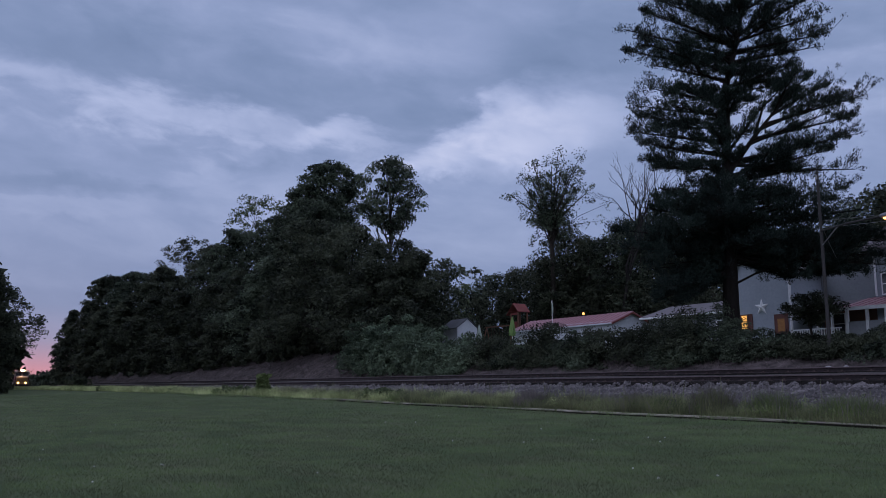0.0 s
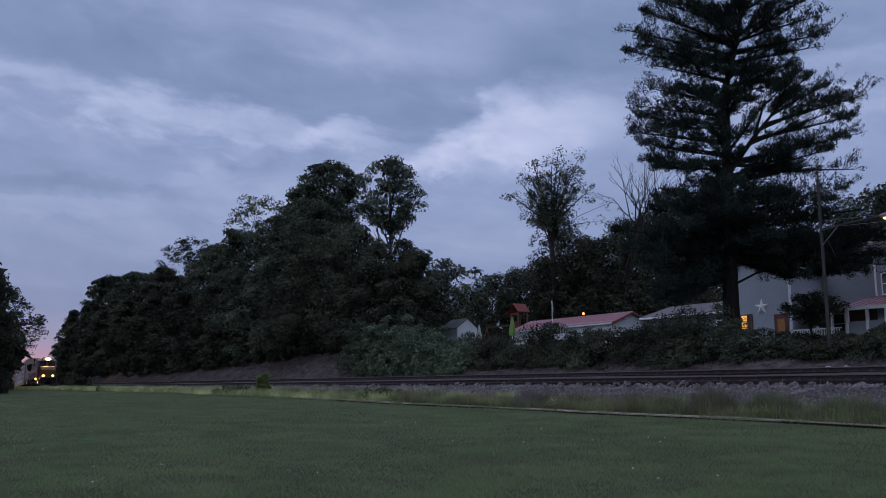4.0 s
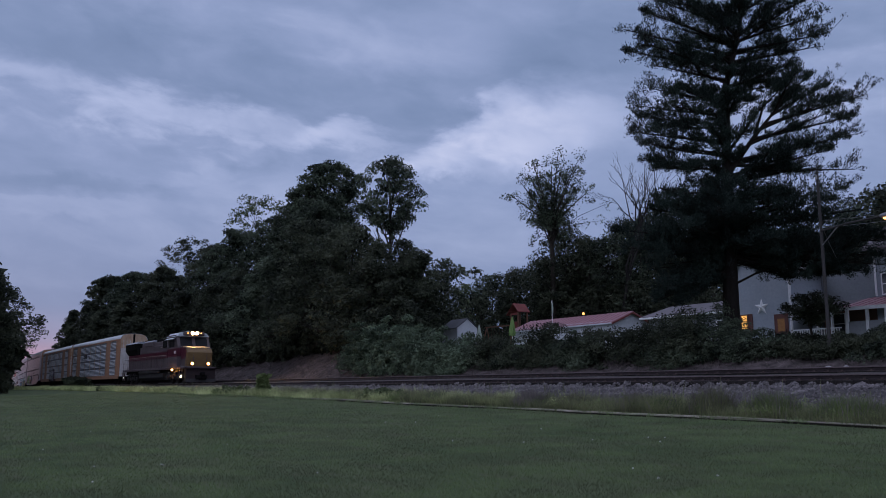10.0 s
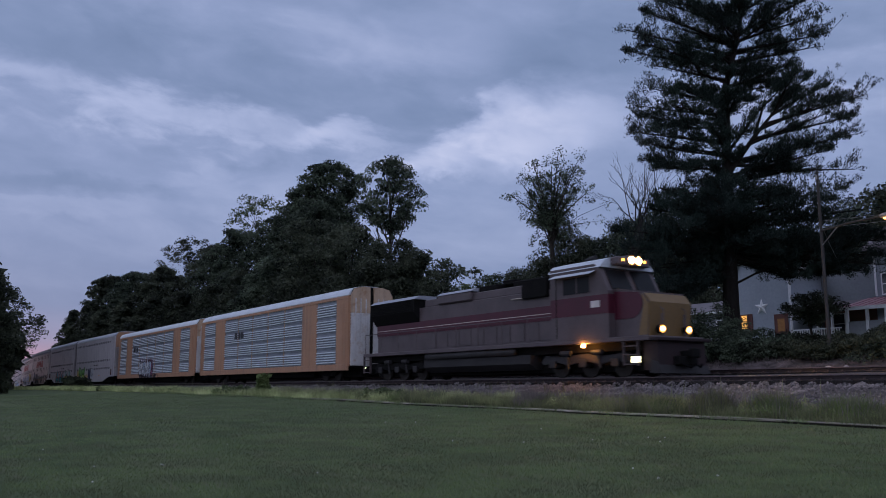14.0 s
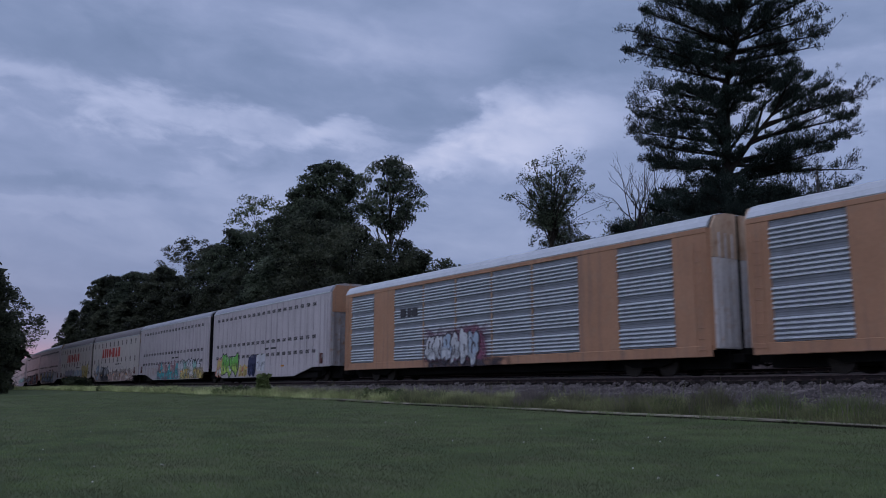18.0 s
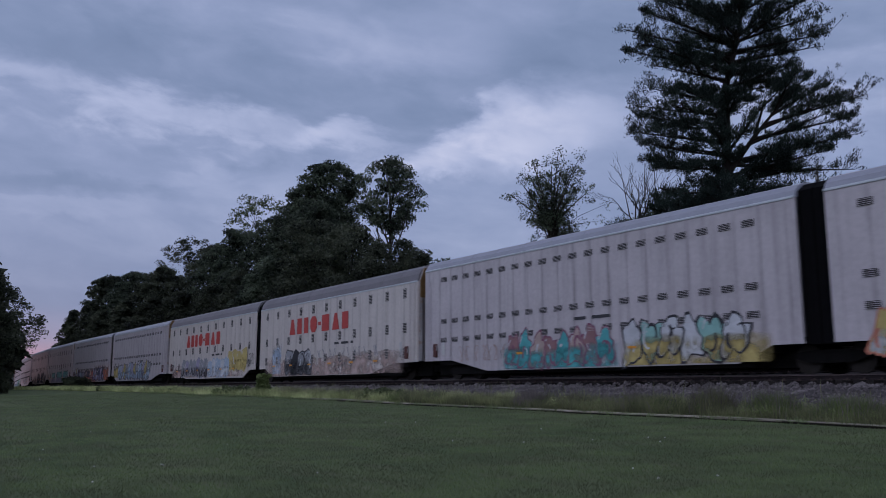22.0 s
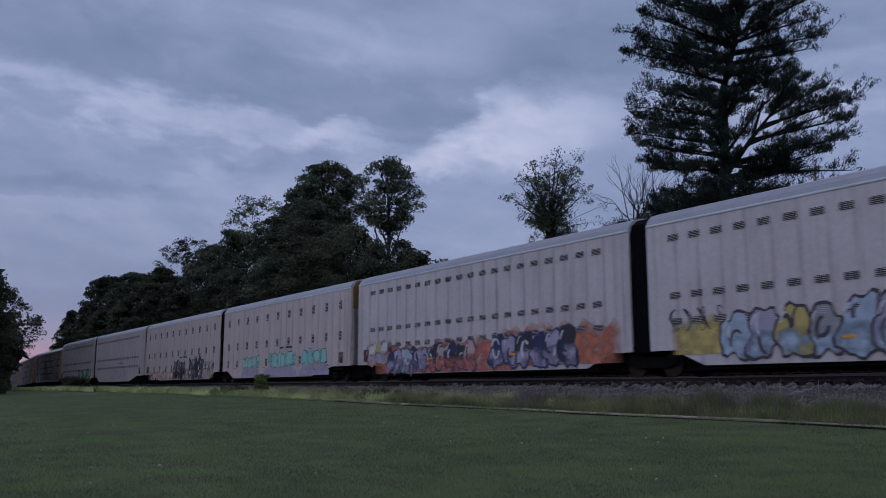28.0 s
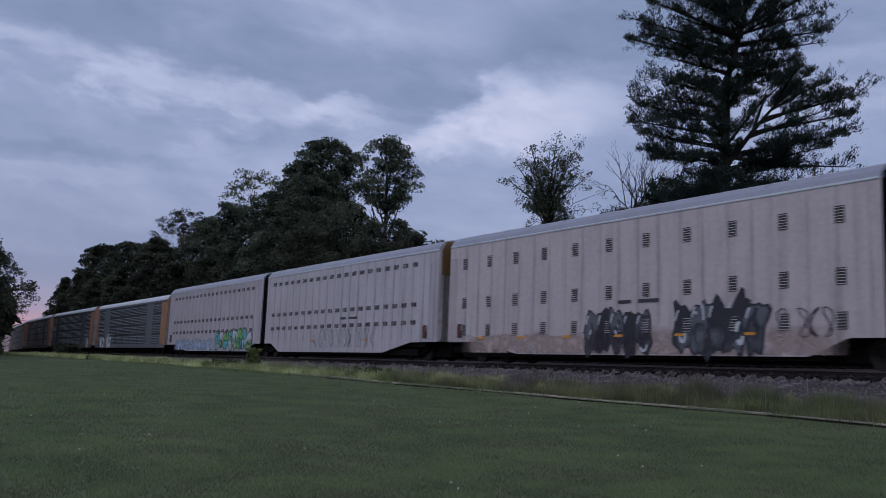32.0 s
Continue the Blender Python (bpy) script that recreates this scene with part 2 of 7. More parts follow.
M = {
    "lawn": material("lawn_grass", (0.100, 0.118, 0.060), (0.048, 0.076, 0.032), rough=0.95, scale=0.8, fine=14, contrast=0.42, bump=0.35, third=(0.098, 0.098, 0.062), stretch=(0.4, 1, 1), spec=0.08),
    "verge": material("verge_soil", (0.06, 0.07, 0.035), (0.035, 0.04, 0.022), rough=1, scale=0.6, fine=14, bump=0.5, spec=0.1),
    "gravel": material("ballast", (0.080, 0.069, 0.073), (0.034, 0.029, 0.031), rough=0.95, scale=0.5, fine=15, bump=1.0, third=(0.10, 0.094, 0.095), spec=0.2),
    "trackbed": material("oily_trackbed", (0.08, 0.067, 0.067), (0.035, 0.03, 0.029), rough=0.95, scale=0.8, fine=15, bump=1.0, spec=0.2),
    "bank": material("bank_earth", (0.105, 0.083, 0.084), (0.030, 0.025, 0.024), rough=1, scale=1.6, fine=9, contrast=0.3, bump=1.0, third=(0.07, 0.062, 0.055), spec=0.1),
    "yard": material("yard_grass", (0.06, 0.085, 0.035), (0.04, 0.06, 0.025), rough=1, scale=0.2, fine=9, bump=0.4, spec=0.1),
    "rail": material("rail_steel", (0.028, 0.018, 0.020), (0.013, 0.009, 0.010), rough=0.8, metal=0.1, scale=2, fine=30, bump=0.1),
    "tread": material("rail_head", (0.13, 0.10, 0.10), (0.08, 0.062, 0.063), rough=0.5, metal=0.6, scale=3, fine=40, bump=0.02),
    "tie": material("tie_wood", (0.024, 0.019, 0.018), (0.012, 0.010, 0.009), rough=0.95, scale=1.5, fine=20, bump=0.6, stretch=(1, 0.3, 1), per_piece=0.3),
    "timber": material("edging_timber", (0.46, 0.42, 0.34), (0.14, 0.12, 0.09), rough=0.9, scale=1.2, fine=20, bump=0.5, stretch=(0.2, 1, 1), per_piece=0.35),
    # near-black colour for the shadow painted along the lawn edging
    "edgeshade": material("edging_shade_dark", (0.022, 0.020, 0.015), (0.012, 0.011, 0.009), rough=1, scale=2, fine=20, bump=0.8, spec=0.05),
    "bark": material("bark", (0.055, 0.047, 0.04), (0.025, 0.022, 0.019), rough=1, scale=2, fine=14, bump=0.9, stretch=(1, 1, 0.3), spec=0.1),
    "pinebark": material("pine_bark", (0.024, 0.020, 0.018), (0.011, 0.010, 0.009), rough=1, scale=2, fine=14, bump=0.9, stretch=(1, 1, 0.3), spec=0.08),
    "greybark": material("grey_bark", (0.045, 0.041, 0.040), (0.026, 0.024, 0.023), rough=1, scale=2, fine=14, bump=0.8, stretch=(1, 1, 0.3), spec=0.1),
    "leaf": leafy("broad_leaves", (0.007, 0.011, 0.008), (0.112, 0.140, 0.094)),
    "leaf_dark": leafy("dark_leaves", (0.006, 0.009, 0.006), (0.082, 0.093, 0.060)),
    "leaf_light": leafy("light_leaves", (0.040, 0.055, 0.026), (0.115, 0.14, 0.066)),
    "needle": leafy("pine_needles", (0.006, 0.011, 0.010), (0.030, 0.046, 0.038), 0.08),
    "vine": leafy("vine_leaves", (0.035, 0.052, 0.034), (0.20, 0.26, 0.17)),
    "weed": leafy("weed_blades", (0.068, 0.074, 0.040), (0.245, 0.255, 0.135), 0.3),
    "lush": leafy("bright_weed_leaves", (0.20, 0.225, 0.10), (0.56, 0.60, 0.30), 0.35),
    "blade": leafy("lawn_blades", (0.124, 0.142, 0.080), (0.186, 0.242, 0.110), 0.4, 0.2, 0.95),
    "sprout": leafy("fresh_weed_leaves", (0.056, 0.080, 0.032), (0.22, 0.27, 0.11), 0.35),
    "feather": leafy("feathery_grass", (0.13, 0.135, 0.080), (0.35, 0.375, 0.185), 0.4, 0.4, 0.7),
    "straw": leafy("dead_straw", (0.034, 0.030, 0.028), (0.17, 0.14, 0.13), 0.1),
}


# ---- building blocks ----
def part(name, bm, mat, parent=None, label="", smooth=False):
    """Links a bmesh (or a mesh) as one object under a thing or a part."""
    if isinstance(bm, bmesh.types.BMesh):
        me = bpy.data.meshes.new(name)
        bm.to_mesh(me)
        bm.free()
    else:
        me = bm
    if not me.materials:
        me.materials.append(M[mat])
    if smooth:
        me.polygons.foreach_set("use_smooth", [True] * len(me.polygons))
    ob = new(name, me)
    ob.parent = parent
    if label:
        ob["label"] = label
    return ob


def thing(name, label, category, at=None, group="", kind=""):
    ob = new(name)
    ob.empty_display_size = 0.2
    if at is not None:
        ob.matrix_basis = at
    return tagged(ob, label, category, group, kind)


def box(bm, x0, x1, y0, y1, z0, z1, bevel=0.0):
    vs = [bm.verts.new(p) for p in ((x0, y0, z0), (x1, y0, z0), (x1, y1, z0), (x0, y1, z0), (x0, y0, z1), (x1, y0, z1), (x1, y1, z1), (x0, y1, z1))]
    fs = [bm.faces.new([vs[i] for i in q]) for q in ((0, 3, 2, 1), (4, 5, 6, 7), (0, 1, 5, 4), (1, 2, 6, 5), (2, 3, 7, 6), (3, 0, 4, 7))]
    if bevel:
        edges = {e for f in fs for e in f.edges}
        bmesh.ops.bevel(bm, geom=list(edges), offset=bevel, segments=1, affect="EDGES", profile=0.7)
    return bm


def prism(bm, outline, axis, a, b):
    """An outline in the two other axes, drawn out along x, y or z from a to b."""
    def put(u, v, w):
        return {"x": (w, u, v), "y": (u, w, v), "z": (u, v, w)}[axis]
    lo = [bm.verts.new(put(u, v, a)) for u, v in outline]
    hi = [bm.verts.new(put(u, v, b)) for u, v in outline]
    n = len(outline)
    bm.faces.new(lo), bm.faces.new(hi)
    for i in range(n):
        bm.faces.new((lo[i], lo[(i + 1) % n], hi[(i + 1) % n], hi[i]))
    bmesh.ops.recalc_face_normals(bm, faces=bm.faces[:])
    return bm


def tube(bm, pts, radii, n=6, caps=True):
    rings = []
    pts = [Vector(p) for p in pts]
    for i, p in enumerate(pts):
        d = (pts[min(i + 1, len(pts) - 1)] - pts[max(i - 1, 0)]).normalized()
        a = d.orthogonal().normalized()
        b = d.cross(a)
        r = radii[i] if isinstance(radii, (list, tuple)) else radii
        rings.append([bm.verts.new(p + (a * math.cos(k * math.tau / n) + b * math.sin(k * math.tau / n)) * r) for k in range(n)])
    for u, v in zip(rings, rings[1:]):
        # match the nearest start, so that the tube does not twist
        s = min(range(n), key=lambda k: (v[k].co - u[0].co).length)
        for k in range(n):
            bm.faces.new((u[k], u[(k + 1) % n], v[(k + 1 + s) % n], v[(k + s) % n]))
    if caps:
        bm.faces.new(rings[0][::-1]), bm.faces.new(rings[-1])
    return bm


def BM():
    return bmesh.new()


def np_mesh(name, v, f, mat):
    me = bpy.data.meshes.new(name)
    v, f = np.asarray(v, np.float32), np.asarray(f, np.int32)
    me.vertices.add(len(v))
    me.vertices.foreach_set("co", v.ravel())
    me.loops.add(f.size)
    me.loops.foreach_set("vertex_index", f.ravel())
    me.polygons.add(len(f))
    me.polygons.foreach_set("loop_start", np.arange(0, f.size, f.shape[1], dtype=np.int32))
    me.update(calc_edges=True)
    me.validate()
    me.materials.append(M[mat])
    return me


# ---- the track's line: straight, then a wide curve, easing downhill far off ----
YC, RAIL = 25.15, 1.97
BEND0, BEND1, BEND_R = 110.0, 225.0, 1113.0


def bend(s):
    """How far the line has swung aside, s metres up the track."""
    a = np.clip(s - BEND0, 0, BEND1 - BEND0)
    return a * a / (2 * BEND_R) + np.maximum(s - BEND1, 0) * (BEND1 - BEND0) / BEND_R


def dip(s):
    a = np.clip(s - 140.0, 0, 110.0)
    return -1.8e-4 * a * a - np.maximum(s - 250.0, 0) * 0.012


def on_line(q, side=0.0):
    return Vector((q, YC + side + float(bend(-q)), RAIL + float(dip(-q))))


# ---- ground ----
def wob(x, y, k, seed):
    return noise.noise(Vector((x * k, y * k, seed)))


def lawn_z(x, y):
    s = -x
    return 0.762 * math.tanh(s / 60.0) + 0.032 * max(min(y, 18.0), -25.0)


def bank_top(x):
    s = -x
    u = min(max((s - 46.0) / 18.0, 0.0), 1.0)
    return 3.75 + 1.25 * u * u * (3 - 2 * u)


def ground_z(x, y):
    s = -x
    yr = y - float(bend(s))
    dz = float(dip(s))
    lz = lawn_z(x, yr)
    fade = min(max((s - 130) / 80.0, 0), 1)
    base = lz + dz * fade
    if yr <= 18.0:
        z = base
    else:
        shoulder, second = 1.75 + dz, 2.07 + dz
        keys = [(18.0, base + 0.02), (20.4, base + 0.16), (23.35, shoulder - 0.15), (23.75, shoulder - 0.19), (24.3, shoulder - 0.17), (26.3, shoulder - 0.17), (27.5, second), (31.2, second), (32.4, second + 0.12),
                (37.0, bank_top(x) + dz), (60.0, bank_top(x) + 1.0 + dz), (120.0, bank_top(x) + 2.5 + dz), (400.0, 8.0), (5000.0, 9.0)]
        z = keys[-1][1]
        for (a, za), (b, zb) in zip(keys, keys[1:]):
            if yr <= b:
                z = za + (zb - za) * (yr - a) / (b - a)
                break
        if yr > 32.4:
            z += 0.35 * wob(x, y, 0.35, 2.0) * min((yr - 32.4) / 2, 1)
        elif yr > 20 and yr < 23.9:
            z += 0.05 * wob(x, y, 1.2, 5.0)
    z += 0.05 * wob(x, y, 0.12, 9.0)
    if s > 420:
        u = min((s - 420) / 500.0, 1.0)
        z += 16.0 * u * u * (0.8 + 0.35 * wob(0, y, 0.006, 4.0))
    return z


def build_ground():
    xs = np.concatenate([np.linspace(-2400, -420, 34)[:-1], np.linspace(-420, -130, 60)[:-1], np.linspace(-130, 14, 190)[:-1], np.linspace(14, 120, 20)[:-1], np.linspace(120, 1500, 12)])
    ys = np.concatenate([np.linspace(-1500, -60, 12)[:-1], np.linspace(-60, 3, 24)[:-1], np.linspace(3, 17.2, 36)[:-1], np.linspace(17.2, 38.0, 84)[:-1], np.linspace(38, 70, 40)[:-1], np.linspace(70, 300, 22)[:-1], np.linspace(300, 2400, 14)])
    v, sect = [], []
    for x in xs:
        for y in ys:
            # the sheet's rows follow the track round its bend
            yy = y + (float(bend(-x)) if -60 < y < 300 else 0.0)
            v.append((x, yy, ground_z(x, yy)))
    ny = len(ys)
    f, mi = [], []
    for i in range(len(xs) - 1):
        for j in range(ny - 1):
            f.append((i * ny + j, (i + 1) * ny + j, (i + 1) * ny + j + 1, i * ny + j + 1))
            y = 0.5 * (ys[j] + ys[j + 1]) + 0.5 * wob(xs[i], ys[j], 0.8, 7.0)
            mi.append(0 if y < 18 else 1 if y < 20.7 else 2 if y < 24.3 or 31.2 < y < 32.6 else 5 if y <= 31.2 else 3 if y < 37.5 else 4)
    me = np_mesh("ground", v, f, "lawn")
    for k in ("verge", "gravel", "bank", "yard", "trackbed"):
        me.materials.append(M[k])
    me.polygons.foreach_set("material_index", mi)
    me.polygons.foreach_set("use_smooth", [True] * len(f))
    tagged(part("ground", me, "lawn"), "mown lawn, weedy verge, grey ballast and bare earth bank", "ground", kind="structure")


build_ground()


# ---- railway track ----
def build_track(name, side, lift, label, near):
    t = thing(name, label, "track", kind="structure")
    stops = [14, 0] + [-a for a in range(20, 120, 20)] + [-a for a in range(120, 780, 15)]
    prof = ((-0.075, 0), (0.075, 0), (0.07, 0.02), (0.02, 0.04), (0.015, 0.12), (0.037, 0.14), (-0.037, 0.14), (-0.015, 0.12), (-0.02, 0.04), (-0.07, 0.02))
    head = ((-0.037, 0.141), (0.037, 0.141), (0.036, 0.17), (0.026, 0.18), (-0.026, 0.18), (-0.036, 0.17))
    for k in (-0.755, 0.755):
        for nm, pr, mt in (("rail", prof, "rail"), ("rail_head", head, "tread")):
            bm = BM()
            rows = []
            for q in stops:
                c = on_line(q, side + k)
                rows.append([bm.verts.new((c.x, c.y + u, c.z + lift - 0.18 + w)) for u, w in pr])
            n = len(pr)
            for a, b in zip(rows, rows[1:]):
                for i in range(n):
                    bm.faces.new((a[i], a[(i + 1) % n], b[(i + 1) % n], b[i]))
            bm.faces.new(rows[0]), bm.faces.new(rows[-1])
            bmesh.ops.recalc_face_normals(bm, faces=bm.faces[:])
            part(nm, bm, mt, t, "worn bright running surface" if nm == "rail_head" else "rusty steel rail")
    return t


track_near = build_track("track_1", 0.0, 0.0, "near railway track on timber ties in grey ballast", True)
track_far = build_track("track_2", 4.15, 0.33, "second railway track beyond, slightly higher", False)


# ---- the train ----
M.update({
    "ochre": material("ochre_paint", (0.385, 0.208, 0.126), (0.30, 0.160, 0.094), rough=0.6, scale=0.7, fine=9, bump=0.06, third=(0.32, 0.19, 0.12), streak=0.6),
    "galv": material("weathered_panel_steel", (0.22, 0.24, 0.275), (0.14, 0.155, 0.18), rough=0.6, metal=0.1, scale=1.2, fine=12, bump=0.05, streak=0.3),
    "faded": material("faded_ochre_paint", (0.50, 0.37, 0.27), (0.40, 0.27, 0.18), rough=0.6, scale=0.8, fine=9, bump=0.05, third=(0.30, 0.17, 0.10), streak=0.5),
    "enddoor": material("brightened_end_door_paint", (0.60, 0.58, 0.58), (0.48, 0.455, 0.455), rough=0.55, scale=0.9, fine=8, bump=0.06, third=(0.42, 0.33, 0.27), streak=0.5),
    "dullpost": material("dull_ochre_post", (0.33, 0.215, 0.145), (0.25, 0.16, 0.105), rough=0.65, scale=0.9, fine=9, bump=0.05, streak=0.4),
    # brighter copy of the panel steel, sky light on ribs in its colour
    "slat": material("sky_brightened_steel", (0.52, 0.56, 0.60), (0.42, 0.455, 0.49), rough=0.45, metal=0.2, scale=1.2, fine=12, bump=0.03, streak=0.2),
    # dark steel of the last cars, tree shade put into the colour
    "dullpanel": material("dull_dark_panel_steel", (0.085, 0.094, 0.104), (0.055, 0.061, 0.068), rough=0.65, metal=0.1, scale=1.2, fine=12, bump=0.05, streak=0.3),
    "dullslat": material("dull_grey_slat", (0.155, 0.17, 0.185), (0.115, 0.128, 0.138), rough=0.55, metal=0.15, scale=1.2, fine=12, bump=0.03, streak=0.3),
    "roofsteel": material("galvanised_roof", (0.52, 0.55, 0.60), (0.42, 0.45, 0.50), rough=0.5, metal=0.25, scale=0.8, fine=9, bump=0.05),
    "white": material("white_car_paint", (0.48, 0.44, 0.462), (0.39, 0.357, 0.375), rough=0.38, spec=0.5, scale=0.5, fine=7, bump=0.04, streak=0.42, seam=0.38),
    "cream": material("cream_car_paint", (0.55, 0.505, 0.48), (0.47, 0.43, 0.41), rough=0.38, spec=0.5, scale=0.6, fine=7, bump=0.04, streak=0.32, seam=0.22),
    "pinkish": material("faded_pink_white_paint", (0.49, 0.415, 0.415), (0.41, 0.35, 0.35), rough=0.38, spec=0.5, scale=0.6, fine=7, bump=0.04, streak=0.34, seam=0.34),
    "darkroof": material("dark_grey_roof", (0.15, 0.14, 0.155), (0.115, 0.11, 0.12), rough=0.6, scale=0.7, fine=9, bump=0.05),
    "greyroof": material("grey_roof", (0.27, 0.28, 0.33), (0.22, 0.23, 0.27), rough=0.55, scale=0.7, fine=9, bump=0.05),
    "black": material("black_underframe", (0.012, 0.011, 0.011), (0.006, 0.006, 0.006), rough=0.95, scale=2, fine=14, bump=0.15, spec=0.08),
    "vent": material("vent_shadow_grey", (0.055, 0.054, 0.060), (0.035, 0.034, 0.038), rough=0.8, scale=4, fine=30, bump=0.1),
    "rubber": material("black_bellows", (0.006, 0.006, 0.007), rough=0.95, scale=3, fine=20, bump=0.2, spec=0.04),
    "wheel": material("wheel_steel", (0.035, 0.03, 0.027), (0.018, 0.015, 0.013), rough=0.75, metal=0.3, scale=4, fine=20, bump=0.1),
    "doorstain": material("rusty_red_fitting", (0.12, 0.045, 0.04), (0.07, 0.03, 0.03), rough=0.8, scale=3, fine=12, bump=0.1),
    "trimmed": material("pale_placard", (0.5, 0.5, 0.5), (0.42, 0.42, 0.42), rough=0.6, scale=3, fine=12, bump=0),
    "rust": material("rusty_grey_door", (0.36, 0.34, 0.355), (0.21, 0.195, 0.20), rough=0.65, scale=0.9, fine=8, bump=0.08, third=(0.25, 0.15, 0.09), streak=0.7),
    "maroon": material("maroon_paint", (0.070, 0.010, 0.022), (0.048, 0.008, 0.016), rough=0.4, scale=0.8, fine=10, bump=0.03),
    "taupe": material("grey_brown_paint", (0.100, 0.077, 0.081), (0.060, 0.046, 0.050), rough=0.5, scale=0.8, fine=10, bump=0.03, streak=0.25),
    "grimy": material("grimy_grey_running_gear", (0.030, 0.027, 0.029), (0.011, 0.010, 0.011), rough=0.7, scale=1.2, fine=10, bump=0.2),
    "numberglow": material("number_lamp_glow", (1, 0.7, 0.4), rough=0.3, scale=2, fine=9, bump=0, emit=(1.0, 0.38, 0.05), power=5.0),
    "pilotpaint": material("grimy_maroon_pilot", (0.022, 0.010, 0.012), (0.012, 0.007, 0.008), rough=0.7, scale=2, fine=12, bump=0.1),
    "ditchlamp": material("ditch_lamp_glow", (1, 0.8, 0.45), rough=0.3, scale=2, fine=9, bump=0, emit=(1.0, 0.52, 0.12), power=70.0),
    "tan": material("yellow_tan_paint", (0.17, 0.105, 0.045), (0.13, 0.080, 0.034), rough=0.45, scale=0.9, fine=10, bump=0.03),
    "gold": material("pale_stripe", (0.50, 0.42, 0.36), rough=0.4, scale=2, fine=10, bump=0),
    "glass": material("cab_glass", (0.012, 0.012, 0.014), rough=0.35, scale=2, fine=10, bump=0, spec=0.12),
    "redmark": material("red_mark_paint", (0.44, 0.055, 0.05), (0.37, 0.05, 0.045), rough=0.55, scale=1.5, fine=9, bump=0.03),
    "mark": material("dark_mark_paint", (0.05, 0.05, 0.06), rough=0.7, scale=2, fine=9, bump=0),
    "orange": material("orange_reflector", (0.75, 0.32, 0.04), rough=0.5, scale=4, fine=9, bump=0),
    "lamp": material("headlamp_glow", (1, 0.8, 0.45), rough=0.3, scale=2, fine=9, bump=0, emit=(1.0, 0.60, 0.22), power=2200.0),
    # weak orange emission that draws the halo around the lamps
    "lamphalo": material("lamp_halo_glow", (1, 0.6, 0.3), rough=0.3, scale=2, fine=9, bump=0, emit=(1.0, 0.36, 0.06), power=2.2),
    "stepglow": material("step_lamp_glow", (1, 0.7, 0.4), rough=0.3, scale=2, fine=9, bump=0, emit=(1.0, 0.40, 0.07), power=420.0),
    "glint": material("marker_lamp_glow", (1, 1, 0.7), rough=0.3, scale=2, fine=9, bump=0, emit=(1.0, 0.95, 0.55), power=3.0),
})
HALF = 1.5
TAGS = {
    "sp_white": (0.58, 0.60, 0.64), "sp_mint": (0.28, 0.54, 0.50), "sp_shadow": (0.06, 0.05, 0.065), "sp_magenta": (0.24, 0.09, 0.15), "sp_black": (0.03, 0.03, 0.04), "sp_navy": (0.028, 0.036, 0.095),
    "sp_green": (0.16, 0.46, 0.10), "sp_lime": (0.42, 0.60, 0.14), "sp_yellow": (0.50, 0.40, 0.15), "sp_teal": (0.08, 0.40, 0.42), "sp_orange": (0.50, 0.175, 0.115),
    "sp_lilac": (0.36, 0.32, 0.42), "sp_aqua": (0.20, 0.47, 0.47), "sp_slate": (0.12, 0.13, 0.15), "sp_coral": (0.50, 0.17, 0.135), "sp_grey": (0.30, 0.31, 0.34), "sp_violet": (0.36, 0.33, 0.47), "sp_blue": (0.36, 0.45, 0.57), "sp_pink": (0.47, 0.36, 0.33), "sp_rose": (0.30, 0.16, 0.17),
}
for k, c in TAGS.items():
    M[k] = material("spray_" + k[3:], c, tuple(a * 0.62 for a in c), rough=0.6, scale=1.4, fine=10, bump=0.0, contrast=0.6)


def soft_spray(name, c):
    """Thin paint that fades out towards its edges and upwards, and is patchy."""
    mt = material(name, c, tuple(a * 0.8 for a in c), rough=0.7, scale=2.0, fine=10, bump=0.0)
    n, l = mt.node_tree.nodes, mt.node_tree.links
    tc, sp, no = n.new("ShaderNodeTexCoord"), n.new("ShaderNodeSeparateXYZ"), n.new("ShaderNodeTexNoise")
    l.new(tc.outputs["Generated"], sp.inputs[0])
    l.new(tc.outputs["Object"], no.inputs["Vector"])
    no.inputs["Scale"].default_value, no.inputs["Detail"].default_value = 1.6, 4

    def calc(op, a, b, clamp=False):
        k = n.new("ShaderNodeMath")
        k.operation, k.use_clamp = op, clamp
        for i, v in enumerate((a, b)):
            if isinstance(v, (int, float)):
                k.inputs[i].default_value = v
            else:
                l.new(v, k.inputs[i])
        return k.outputs[0]
    ends = calc("MULTIPLY", calc("PINGPONG", sp.outputs[0], 0.5), 9.0, True)
    rise = calc("MULTIPLY", calc("SUBTRACT", 1.0, sp.outputs[2]), 2.4, True)
    patch = calc("ADD", calc("MULTIPLY", calc("SUBTRACT", no.outputs[0], 0.5), 3.0), 0.58, True)
    cover = calc("MULTIPLY", calc("MULTIPLY", ends, rise), patch)
    clear, ms = n.new("ShaderNodeBsdfTransparent"), n.new("ShaderNodeMixShader")
    l.new(cover, ms.inputs[0]), l.new(clear.outputs[0], ms.inputs[1]), l.new(n["Principled BSDF"].outputs[0], ms.inputs[2])
    l.new(ms.outputs[0], n["Material Output"].inputs[0])
    return mt


for k, c in TAGS.items():
    M["soft_" + k] = soft_spray("thin_spray_" + k[3:], c)


def side_outline(x0, x1, top, low, ends):
    """A car side's outline: low between the trucks, cut up over them. ends: reach of the cut at the rear and at the front."""
    r, f = ends
    return [(x0, low + 0.55), (x0 + r * 0.45, low + 0.55), (x0 + r, low), (x1 - f, low), (x1 - f * 0.45, low + 0.55), (x1, low + 0.55), (x1, top), (x0, top)]


